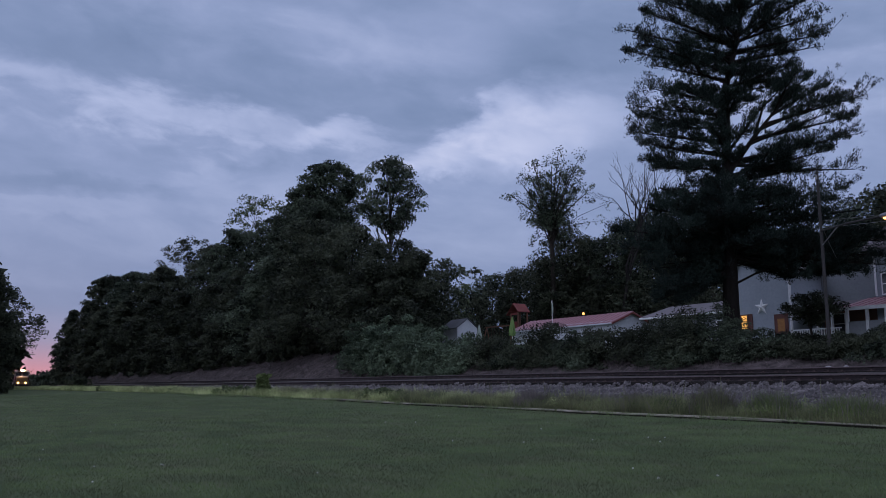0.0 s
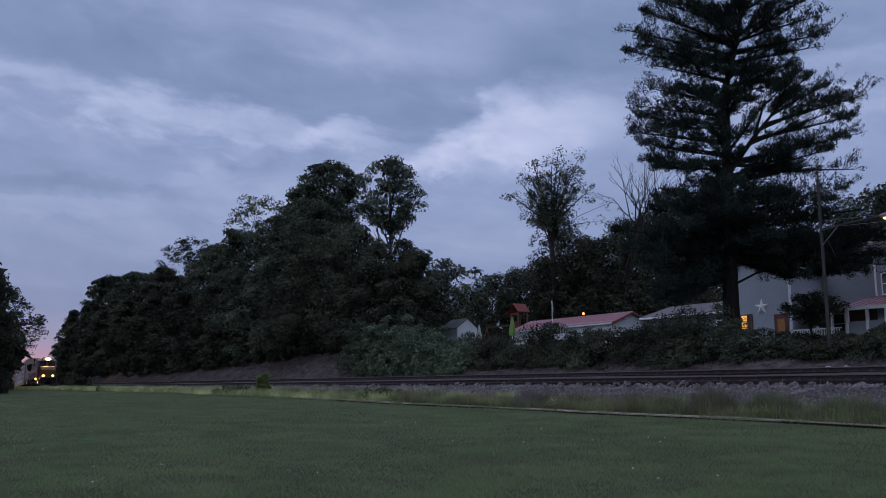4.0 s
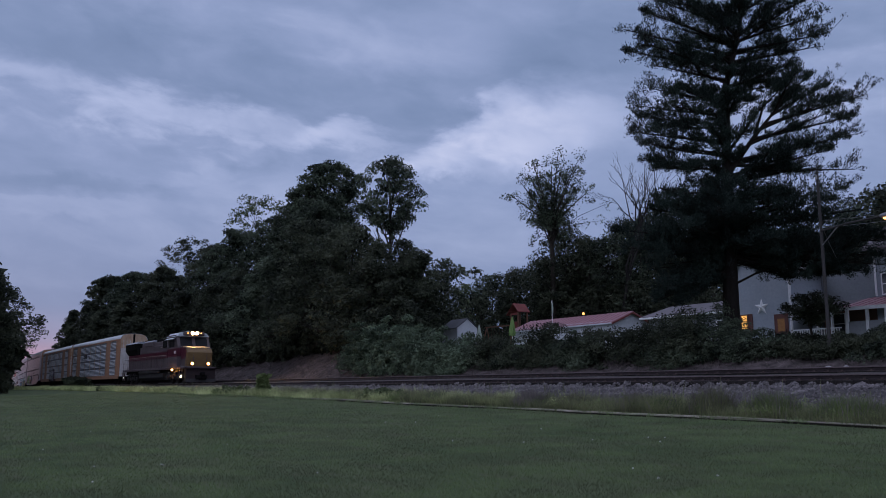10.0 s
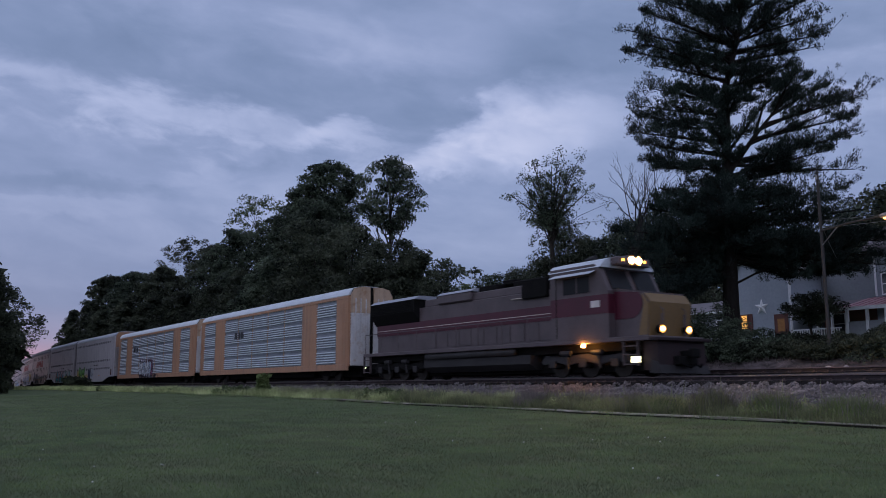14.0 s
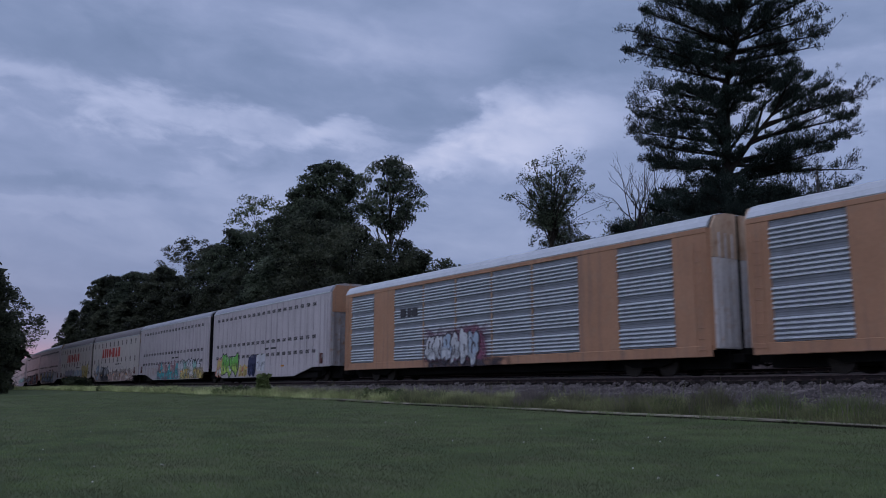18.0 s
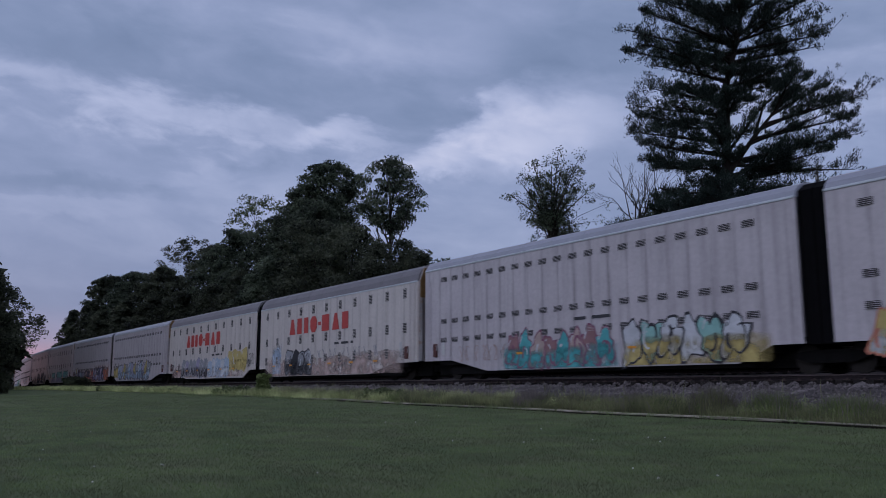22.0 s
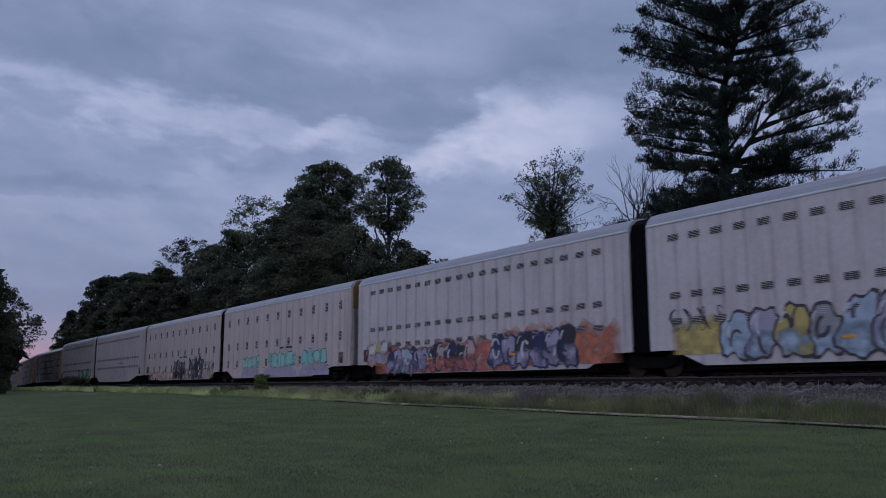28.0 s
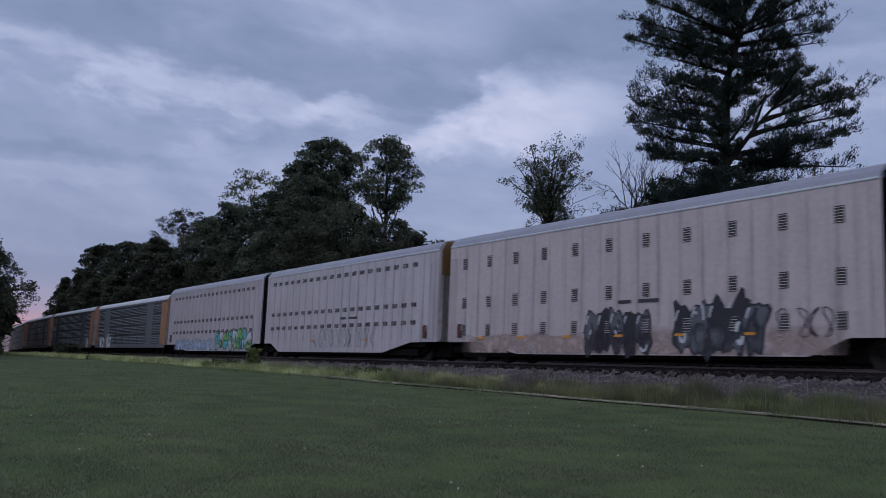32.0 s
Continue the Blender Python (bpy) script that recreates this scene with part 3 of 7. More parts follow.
def roof_part(car, x0, x1, eave, rise, mat):
    pr = [(-HALF, eave), (-HALF - 0.02, eave + 0.04), (-1.42, eave + rise * 0.38), (-1.22, eave + rise * 0.70), (-0.85, eave + rise * 0.90), (-0.4, eave + rise * 0.98), (0.4, eave + rise * 0.98), (0.85, eave + rise * 0.90), (1.22, eave + rise * 0.70), (1.42, eave + rise * 0.38), (HALF + 0.02, eave + 0.04), (HALF, eave)]
    roof = part("roof", prism(BM(), pr, "x", x0, x1), mat, car)
    n = max(2, round((x1 - x0) / 1.9))
    for i in range(1, n):
        x = x0 + (x1 - x0) * i / n
        pr2 = [(u * 1.004, eave + (w - eave) * 1.0 + 0.012) for u, w in pr[1:-1]]
        part("roof_seam", prism(BM(), pr2, "x", x - 0.025, x + 0.025), mat, roof)
    return roof


def truck(car, x, name="truck"):
    """Two axles in a cast frame."""
    bm = BM()
    for y in (-1.02, 0.90):
        prism(bm, [(x - 1.25, 0.52), (x - 0.7, 0.34), (x + 0.7, 0.34), (x + 1.25, 0.52), (x + 1.2, 0.66), (x + 0.45, 0.74), (x - 0.45, 0.74), (x - 1.2, 0.66)], "y", y, y + 0.12)
    box(bm, x - 0.25, x + 0.25, -1.0, 1.0, 0.42, 0.72)
    t = part(name, bm, "black", car)
    for a in (-0.85, 0.85):
        bm = BM()
        tube(bm, [(x + a, -0.82, 0.46), (x + a, 0.82, 0.46)], 0.08, 8)
        for y in (-0.82, 0.69):
            tube(bm, [(x + a, y, 0.46), (x + a, y + 0.13, 0.46)], 0.46, 20)
        part("wheelset", bm, "wheel", t)
    for y in (-1.06, 0.94):
        bm = BM()
        for a in (-0.14, 0.0, 0.14):
            tube(bm, [(x + a, y + 0.06, 0.40), (x + a, y + 0.06, 0.62)], 0.055, 8)
        part("spring", bm, "black", t)
    return t


def coupler(car, x, d):
    bm = BM()
    box(bm, min(x, x + d * 0.75), max(x, x + d * 0.75), -0.09, 0.09, 0.75, 0.95, 0.02)
    box(bm, min(x + d * 0.6, x + d * 0.9), max(x + d * 0.6, x + d * 0.9), -0.17, 0.17, 0.68, 1.02, 0.04)
    # black block below the coupler, added for the dark between cars
    box(bm, min(x, x + d * 0.5), max(x, x + d * 0.5), -0.5, 0.5, 0.42, 0.75, 0.03)
    cp = part("coupler", bm, "black", car)
    for y in (-0.42, 0.42):
        part("air_hose", tube(BM(), [(x + d * 0.3, y, 0.75), (x + d * 0.55, y * 0.9, 0.42), (x + d * 0.8, y * 0.6, 0.34), (x + d * 0.95, y * 0.4, 0.45)], 0.04, 6), "rubber", cp)


def band(bm, pts, width, y0, y1):
    """A brush stroke of even width along a bent line on the car's side."""
    left, right = [], []
    for i, (u, v) in enumerate(pts):
        (ua, va), (ub, vb) = pts[max(i - 1, 0)], pts[min(i + 1, len(pts) - 1)]
        d = math.hypot(ub - ua, vb - va) or 1.0
        t = width * (0.45 + 0.55 * math.sin(math.pi * (0.15 + 0.7 * i / (len(pts) - 1))))
        nx, nz = -(vb - va) / d * t, (ub - ua) / d * t
        left.append((u + nx, v + nz)), right.append((u - nx, v - nz))
    return prism(bm, left + right[::-1], "y", y0, y1)


def blobs(car, x, z, w, h, fills, seed, strokes=6, edge="sp_black", shade="", lift0=0.0, sharp=0.16, count=0):
    """Sprayed tags: swollen interlocked shapes with dark edges, too blurred to read."""
    rng = random.Random(seed)
    y0 = -HALF - 0.055 - lift0
    n = count or max(2, round(w / h * 1.6))
    for i in range(n):
        cx = x + w * (i + 0.5) / n
        a, b = w / n * 0.62, h * rng.uniform(0.44, 0.56)
        cz = z + h / 2 + rng.uniform(-0.05, 0.05) * h
        skew = rng.uniform(-0.15, 0.25)
        p0, p1, p2 = (rng.uniform(0, 6.28) for _ in range(3))
        out = []
        for k in range(26):
            t = k * math.tau / 26
            c, sn = math.cos(t), math.sin(t)
            r = (abs(c) ** 3.2 + abs(sn) ** 3.2) ** (-1 / 3.2)
            r *= 1 + sharp * (0.55 * math.sin(3 * t + p0) + 0.45 * math.sin(5 * t + p1) + 0.3 * math.sin(8 * t + p2))
            out.append((r * c, r * sn))

        def pts(inset, low=9.0):
            ka, kb = a - inset, b - inset
            return [(cx + ka * u + skew * kb * min(v, low), cz + kb * min(v, low)) for u, v in out]
        lift = 0.006 * (i % 3)
        y = y0 - lift
        tag = part("sprayed_tag", prism(BM(), pts(0.0), "y", y, y - 0.002), edge, car, "sprayed tag with dark outline")
        part("fill", prism(BM(), pts(0.055 * h), "y", y - 0.002, y - 0.003), fills[i % len(fills)], tag)
        under = shade or fills[(i + 1) % len(fills)]
        under = "soft_" + under if "soft_" + under in M else under
        low = [p for k, p in enumerate(pts(0.06 * h, 0.25)) if out[k][1] < 0.25 or out[k][1] == max(o[1] for o in out)]
        part("shade", prism(BM(), low, "y", y - 0.003, y - 0.004), under, tag)
        for k in range(max(1, strokes // 3)):
            u, v = cx + rng.uniform(-0.45, 0.45) * a, cz + b * rng.uniform(-0.4, 0.4)
            r, t0, turn = rng.uniform(0.18, 0.5), rng.uniform(0, 6.28), rng.uniform(1.2, 3.4) * rng.choice((-1, 1))
            line = [(u + r * a * math.cos(t0 + turn * q / 7), v + r * 1.3 * b * math.sin(t0 + turn * q / 7)) for q in range(8)]
            part("stroke", band(BM(), line, h * rng.uniform(0.022, 0.05), y - 0.004, y - 0.005 - 0.0004 * k), rng.choice([edge, edge, edge, "sp_white"]), tag)
        if strokes > 4:
            line = [(cx + a * (-0.72 + 0.05 * q), cz + b * (0.35 + 0.4 * math.sin(0.25 * q))) for q in range(8)]
            part("highlight", band(BM(), line, h * 0.022, y - 0.005, y - 0.0062), "sp_white", tag)


def two_tone_tag(car, x, z, w, h, letters, seed):
    """Mint letter tops over a lilac foot, with thin black arcs and no outline."""
    rng = random.Random(seed)
    y = -HALF - 0.055
    n = 30
    foot = [(x + w * i / n, z + h * (0.50 + 0.03 * math.sin(i * 1.3 + seed)) * min(1.0, (0.35 + 3.5 * min(i, n - i) / n))) for i in range(n + 1)]
    tag = part("sprayed_tag", prism(BM(), foot + [(x + w, z), (x, z)], "y", y, y - 0.002), "sp_lilac", car, "mint and lilac sprayed tag")
    part("shade", prism(BM(), [(x, z), (x + w, z)] + [(x + w * (1 - i / 12), z + h * (0.20 + 0.015 * math.sin(2 * i))) for i in range(13)], "y", y - 0.002, y - 0.003), "sp_violet", tag)
    u0, u1 = x + w * letters[0][0], x + w * letters[-1][1]
    haze = [(u0 + (u1 - u0) * i / 12, z + h * (1.0 + 0.06 * math.sin(i * 1.9 + seed))) for i in range(13)]
    part("haze", prism(BM(), haze + [(u1, z + 0.42 * h), (u0, z + 0.42 * h)], "y", y - 0.001, y - 0.0021), "soft_sp_aqua", tag)
    for i, (a, b, top, low) in enumerate(letters):
        cx, ka, cz, kb = x + w * (a + b) / 2, w * (b - a) / 2, z + h * (top + low) / 2, h * (top - low) / 2
        p0, lean = rng.uniform(0, 6.28), rng.uniform(-0.05, 0.14)
        ring = []
        for k in range(24):
            t = k * math.tau / 24
            c, sn = math.cos(t), math.sin(t)
            r = (abs(c) ** 3 + abs(sn) ** 3) ** (-1 / 3) * (1 + 0.10 * math.sin(3 * t + p0) + 0.05 * math.sin(5 * t + 2 * p0))
            ring.append((cx + ka * r * c + lean * kb * r * sn, cz + kb * r * sn))
        yy = y - 0.003 - 0.0012 * (i % 3)
        fill = part("fill", prism(BM(), ring, "y", yy, yy - 0.001), rng.choice(["sp_mint", "sp_mint", "sp_aqua"]), tag)
        lines = [([(cx + ka * (-0.75 + 1.5 * q / 7) + lean * kb, cz + kb * (0.92 + 0.10 * math.sin(math.pi * q / 7))) for q in range(8)], 0.022)]
        if rng.random() < 0.6:
            lines.append(([(cx + ka * (-0.7 + 1.4 * q / 7), cz - kb * (0.94 + 0.08 * math.sin(2 * q / 7))) for q in range(8)], 0.018))
        if rng.random() < 0.5:
            lines.append(([(cx + ka * (0.85 + 0.1 * math.sin(q * 0.5)), cz + kb * (0.8 - 1.4 * q / 7)) for q in range(8)], 0.016))
        for k, (line, t) in enumerate(lines):
            part("stroke", band(BM(), line, t, yy - 0.004, yy - 0.005 - 0.0003 * k), "sp_black", fill)
    for i in range(max(2, round(w / 0.8))):
        u, v = x + w * (i + 0.2 + 0.6 * rng.random()) / max(2, round(w / 0.8)), z + h * rng.uniform(0.22, 0.36)
        r, t0, turn = rng.uniform(0.10, 0.24), rng.uniform(0, 3.1), rng.uniform(1.3, 2.6)
        part("stroke", band(BM(), [(u + r * math.cos(t0 + turn * q / 7), v + r * math.sin(t0 + turn * q / 7)) for q in range(8)], rng.uniform(0.014, 0.03), y - 0.009, y - 0.0102), rng.choice(["sp_navy", "sp_black", "sp_violet"]), tag)


def scribble(car, x, z, w, h, mat, seed, count=6):
    """Thin looping pen lines."""
    rng = random.Random(seed)
    for i in range(count):
        u = x + w * (i + rng.random()) / count
        p, q = rng.uniform(0, 6.28), rng.uniform(1.4, 2.6)
        line = [(u + 0.03 * k * w / count + 0.16 * h * math.cos(p + q * k * 0.55), z + h * (0.5 + 0.45 * math.sin(p + 0.55 * k))) for k in range(12)]
        part("scribble", band(BM(), line, 0.022, -HALF - 0.052, -HALF - 0.0545 - 0.0003 * i), mat, car)


def wash(car, x, z, w, h, mat, seed):
    """A faded low cloud of old paint."""
    rng = random.Random(seed)
    n = 18
    pts = [(x + w * i / n, z + h * (0.75 + 0.35 * rng.random())) for i in range(n + 1)] + [(x + w, z), (x, z)]
    part("paint_wash", prism(BM(), pts, "y", -HALF - 0.050, -HALF - 0.0515), "soft_" + mat, car, "faded band of old sprayed paint")


def bars(car, x, z, w, h, mat, pattern, depth=0.052, name="mark"):
    """Plain bars for lettering: pattern gives each bar's share of the width, gaps negative."""
    total = sum(abs(p) for p in pattern)
    u = x
    for p in pattern:
        d = abs(p) / total * w
        if p > 0:
            part(name, box(BM(), u, u + d, -HALF - depth - 0.004, -HALF - depth, z, z + h), mat, car)
        u += d


def ladder(car, x, z0, z1, y=-HALF - 0.09, mat="black"):
    bm = BM()
    for k in (-0.2, 0.2):
        tube(bm, [(x + k, y, z0), (x + k, y, z1)], 0.015, 5)
    z = z0 + 0.15
    while z < z1:
        tube(bm, [(x - 0.2, y, z), (x + 0.2, y, z)], 0.012, 5)
        z += 0.38
    part("ladder", bm, mat, car)


# -- ochre-framed car with ribbed galvanised panels --
def rib_panel(w):
    """One ribbed panel, width w, standing on z = 0, its face at y = 0, from four groups of ribs."""
    z, pr = 0.0, [(0.05, 0.0), (0.0, 0.0)]
    step = 3.85 / 4
    for g in range(4):
        a = g * step + 0.06
        for k in range(5):
            b = a + k * 0.152
            pr += [(0.0, b), (-0.07, b + 0.012), (-0.07, b + 0.03), (0.0, b + 0.09)]
        pr += [(0.0, a + 0.74), (0.012, a + 0.76), (0.012, a + 0.84), (0.0, a + 0.87)]
    pr += [(0.0, 3.85), (0.05, 3.85)]
    bm = prism(BM(), pr, "x", 0, w)
    # rib faces take the brighter steel: sky light put into the colour
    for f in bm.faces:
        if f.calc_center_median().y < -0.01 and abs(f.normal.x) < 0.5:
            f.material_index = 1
    return bm


def ochre_car(name, label, tint="ochre", panel="galv", post="ochre", bay="", sill=""):
    car = thing(name, label, "freight car", group="autorack train")
    L = 13.3
    for sgn in (-1, 1):
        def flat(nm, x0, x1, z0, z1, d, mat, bev=0.0):
            y0, y1 = sorted((sgn * (HALF - 0.06), sgn * (HALF + d)))
            return part(nm, box(BM(), x0, x1, y0, y1, z0, z1, bev), mat, car)
        flat("side_sill", -L, L, 0.62, 1.0, 0.04, sill or tint, 0.02)
        flat("top_rail", -L, L, 4.88, 5.06, 0.03, sill or tint, 0.015)
        for x0, x1 in ((-L, -12.5), (-9.85, -7.6), (6.85, 9.05), (11.75, L)):
            flat("solid_panel", x0, x1, 1.0, 4.88, 0.012, tint if abs(x0 + x1) > 25 else post)
        spans = [(-12.5, -9.85), (9.05, 11.75)] + [(-7.6 + 2.89 * i, -7.6 + 2.89 * (i + 1)) for i in range(5)]
        for i in range(1, 5):
            flat("post", -7.6 + 2.89 * i - 0.05, -7.6 + 2.89 * i + 0.05, 1.0, 4.88, 0.03, bay or "dullpost", 0.01)
        for x0, x1 in spans:
            me = PANELS.get((panel, round(x1 - x0, 2)))
            if me is None:
                me = bpy.data.meshes.new("ribbed_panel")
                bm = rib_panel(x1 - x0)
                bm.to_mesh(me), bm.free()
                me.materials.append(M[panel])
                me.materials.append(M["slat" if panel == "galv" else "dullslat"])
                PANELS[(panel, round(x1 - x0, 2))] = me
            ob = part("ribbed_panel", me, panel, car)
            ob.matrix_basis = pose(x0, -HALF + 0.02, 1.015) if sgn < 0 else pose(x1, HALF - 0.02, 1.015, 0, 0, 180)
    roof_part(car, -L, L, 5.06, 0.62, "roofsteel")
    for sgn in (-1, 1):
        x = sgn * L
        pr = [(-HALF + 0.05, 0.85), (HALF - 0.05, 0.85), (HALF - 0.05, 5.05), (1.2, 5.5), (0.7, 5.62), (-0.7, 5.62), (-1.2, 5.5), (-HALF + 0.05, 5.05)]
        # solid wall, black for the shade in the gap between the doors
        end = part("end_wall", prism(BM(), pr, "x", *sorted((x, x + sgn * 0.06))), "black", car, "end wall coloured black for the shade behind the doors")
        # white doors whose paint is brightened, for sky light on that end
        pale = tint == "ochre" and panel == "galv"
        for a in (-1, 1):
            # two leaves with a dark gap, white below and faded ochre above
            y0, y1 = sorted((a * 0.13, a * 1.40))
            leaf = part("end_door", box(BM(), *sorted((x + sgn * 0.06, x + sgn * 0.17)), y0, y1, 0.90, 4.02, 0.02), "enddoor" if pale else "rust", end, "pale weathered end door leaf")
            part("upper_leaf", prism(BM(), [(a * u, w) for u, w in ((0.13, 4.03), (1.41, 4.03), (1.43, 5.06), (1.19, 5.49), (0.7, 5.615), (0.13, 5.62))[::a]], "x", *sorted((x + sgn * 0.06, x + sgn * 0.17))), "faded" if pale else tint, leaf, "faded ochre upper door")
            for k in (0.42, 0.78, 1.12):
                part("door_rib", box(BM(), *sorted((x + sgn * 0.17, x + sgn * 0.215)), a * k - 0.03, a * k + 0.03, 0.98, 4.9, 0.01), "enddoor" if pale else "rust", leaf)
            part("corner_post", box(BM(), *sorted((x + sgn * 0.0, x + sgn * 0.10)), *sorted((a * 1.42, a * 1.47)), 0.85, 5.03, 0.01), tint, end)
        coupler(car, x, sgn)
        ladder(car, x - sgn * 0.35, 0.7, 4.6, mat=tint)
        truck(car, sgn * 9.9)
    part("underframe", box(BM(), -L, L, -1.35, 1.35, 0.85, 1.05), "black", car)
    # oversized black boxes stand in for the shade under the car
    part("belly_pan", box(BM(), -7.6, 7.6, -0.9, 0.9, 0.30, 0.85), "black", car)
    part("center_sill", box(BM(), -L, L, -0.6, 0.6, 0.24, 0.84), "black", car)
    for k in (-5, 0, 5):
        part("crossbeam", box(BM(), k - 0.12, k + 0.12, -1.3, 1.3, 0.66, 0.86), "black", car)
    part("brake_tank", tube(BM(), [(-1.2, -0.8, 0.72), (1.0, -0.8, 0.72)], 0.2, 12), "black", car, smooth=True)
    return car


PANELS = {}


# -- half of an articulated car: outer end on its own truck, inner end on the shared one --
def rack_unit(name, label, outer, paint, roof, eave, rise, vents, end_top="ochre", outline_low=0.37):
    car = thing(name, label, "freight car", group="autorack train")
    L = 10.6
    cut = (5.2, 2.4) if outer < 0 else (2.4, 5.2)
    for sgn in (-1, 1):
        y0, y1 = sorted((sgn * (HALF - 0.05), sgn * (HALF + 0.03)))
        side = part("side", prism(BM(), side_outline(-L, L, eave, outline_low, cut), "y", y0, y1), paint, car)
        yr = sorted((sgn * (HALF + 0.03), sgn * (HALF + 0.045)))
        n = 22
        for i in range(n):
            x = -L + 0.35 + (2 * L - 0.7) * i / (n - 1)
            part("side_rib", box(BM(), x - 0.03, x + 0.03, *yr, 1.1, eave - 0.1), paint, side)
        # eave rail in the same sky-brightened steel as the ribs
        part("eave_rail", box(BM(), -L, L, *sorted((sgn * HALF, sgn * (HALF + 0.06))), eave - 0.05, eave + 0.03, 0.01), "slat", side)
        yv = sorted((sgn * (HALF + 0.025), sgn * (HALF + 0.055)))
        if vents == "slots":
            first = -9.35 if outer > 0 else -8.9
            spots = [(x, z, 0.23, 0.115) for z in (4.92, 2.84, 1.92) for x in [first + 0.935 * k for k in range(20)]]
            slats = 4
        else:
            spots = [(x, z, 0.155, 0.26) for z in (4.57, 2.73, 1.43) for x in [-9.35 + 1.87 * k for k in range(11)]]
            slats = 6
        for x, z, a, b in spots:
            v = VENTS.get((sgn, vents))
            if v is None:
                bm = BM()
                # solid dark face: shade inside the vent is in its colour
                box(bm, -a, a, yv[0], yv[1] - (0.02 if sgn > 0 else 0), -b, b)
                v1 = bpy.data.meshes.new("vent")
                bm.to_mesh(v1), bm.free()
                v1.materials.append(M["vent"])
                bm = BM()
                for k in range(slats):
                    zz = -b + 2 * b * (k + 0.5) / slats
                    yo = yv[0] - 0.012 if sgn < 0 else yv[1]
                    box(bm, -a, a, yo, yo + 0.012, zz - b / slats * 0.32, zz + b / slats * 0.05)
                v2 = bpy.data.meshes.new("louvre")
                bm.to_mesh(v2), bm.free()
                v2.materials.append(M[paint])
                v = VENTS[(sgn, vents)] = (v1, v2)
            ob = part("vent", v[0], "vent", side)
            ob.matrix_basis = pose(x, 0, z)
            if sgn < 0:
                lv = part("louvre", v[1], paint, side)
                lv.matrix_basis = pose(x, 0, z)
        for k in range(2 if vents == "slots" else 6):
            x = -3.0 + 6.6 * k if vents == "slots" else -7.95 + 2.84 * k
            part("reflector", box(BM(), x - 0.2, x + 0.2, *sorted((sgn * (HALF + 0.025), sgn * (HALF + 0.082))), 1.04, 1.13), "orange", side)
    roof_part(car, -L, L, eave, rise, roof)
    x, s = outer * L, outer
    pr = [(-HALF + 0.05, 0.95), (HALF - 0.05, 0.95), (HALF - 0.05, eave), (1.2, eave + rise * 0.72), (0.6, eave + rise * 0.95), (-0.6, eave + rise * 0.95), (-1.2, eave + rise * 0.72), (-HALF + 0.05, eave)]
    end = part("end_door", prism(BM(), pr, "x", *sorted((x, x + s * 0.1))), "rust", car, "rust-streaked grey end door")
    for k in range(7):
        y = -1.35 + k * 0.45
        part("door_rib", box(BM(), *sorted((x + s * 0.1, x + s * 0.18)), y - 0.05, y + 0.05, 1.0, 4.2, 0.015), "rust", end)
    part("end_panel", prism(BM(), [(-HALF + 0.07, 4.25), (HALF - 0.07, 4.25), (HALF - 0.07, eave), (1.18, eave + rise * 0.70), (-1.18, eave + rise * 0.70), (-HALF + 0.07, eave)], "x", *sorted((x + s * 0.10, x + s * 0.16))), end_top, end, "stained ochre upper end panel")
    coupler(car, x, s)
    ladder(car, x - s * 0.4, 0.95, 4.9, mat=paint)
    part("brake_wheel", tube(BM(), [(x - s * 1.0, -HALF - 0.12, 1.55), (x - s * 1.0, -HALF - 0.08, 1.55)], 0.2, 14), "rust", car)
    part("hand_brake", box(BM(), x - s * 1.0 - 0.14, x - s * 1.0 + 0.14, -HALF - 0.14, -HALF - 0.03, 1.1, 1.75, 0.03), "doorstain", car)
    part("placard", box(BM(), x - s * 1.65 - 0.12, x - s * 1.65 + 0.12, -HALF - 0.05, -HALF - 0.03, 1.2, 2.0), "trimmed", car)
    xi = -outer * L
    prb = [(-1.35, 0.9), (1.35, 0.9), (1.35, eave + rise * 0.3), (1.0, eave + rise * 0.72), (-1.0, eave + rise * 0.72), (-1.35, eave + rise * 0.3)]
    part("bellows", prism(BM(), prb, "x", *sorted((xi, xi - outer * 0.48))), "rubber", car, "black rubber joint between the two halves")
    truck(car, outer * 7.9)
    if outer > 0:
        truck(car, -outer * (L + 0.47), "shared_truck")
    part("belly_pan", box(BM(), -L + 2.0, L - 2.0, -1.3, 1.3, outline_low - 0.12, outline_low + 0.2), "black", car)
    part("underframe", box(BM(), -L, L, -1.2, 1.2, 0.95, 1.15), "black", car)
    for a in (-1, 1):
        part("wheel_well", box(BM(), a * 6.5 - 2.9, a * 6.5 + 2.9, -1.35, 1.35, 0.70, 0.96), "black", car)
    # sill widened into a black fill for the shade below
    part("center_sill", box(BM(), -L, L, -0.6, 0.6, 0.22, 0.94), "black", car)
    return car


VENTS = {}
CARS = []   # (thing, place along the train, truck spacing)


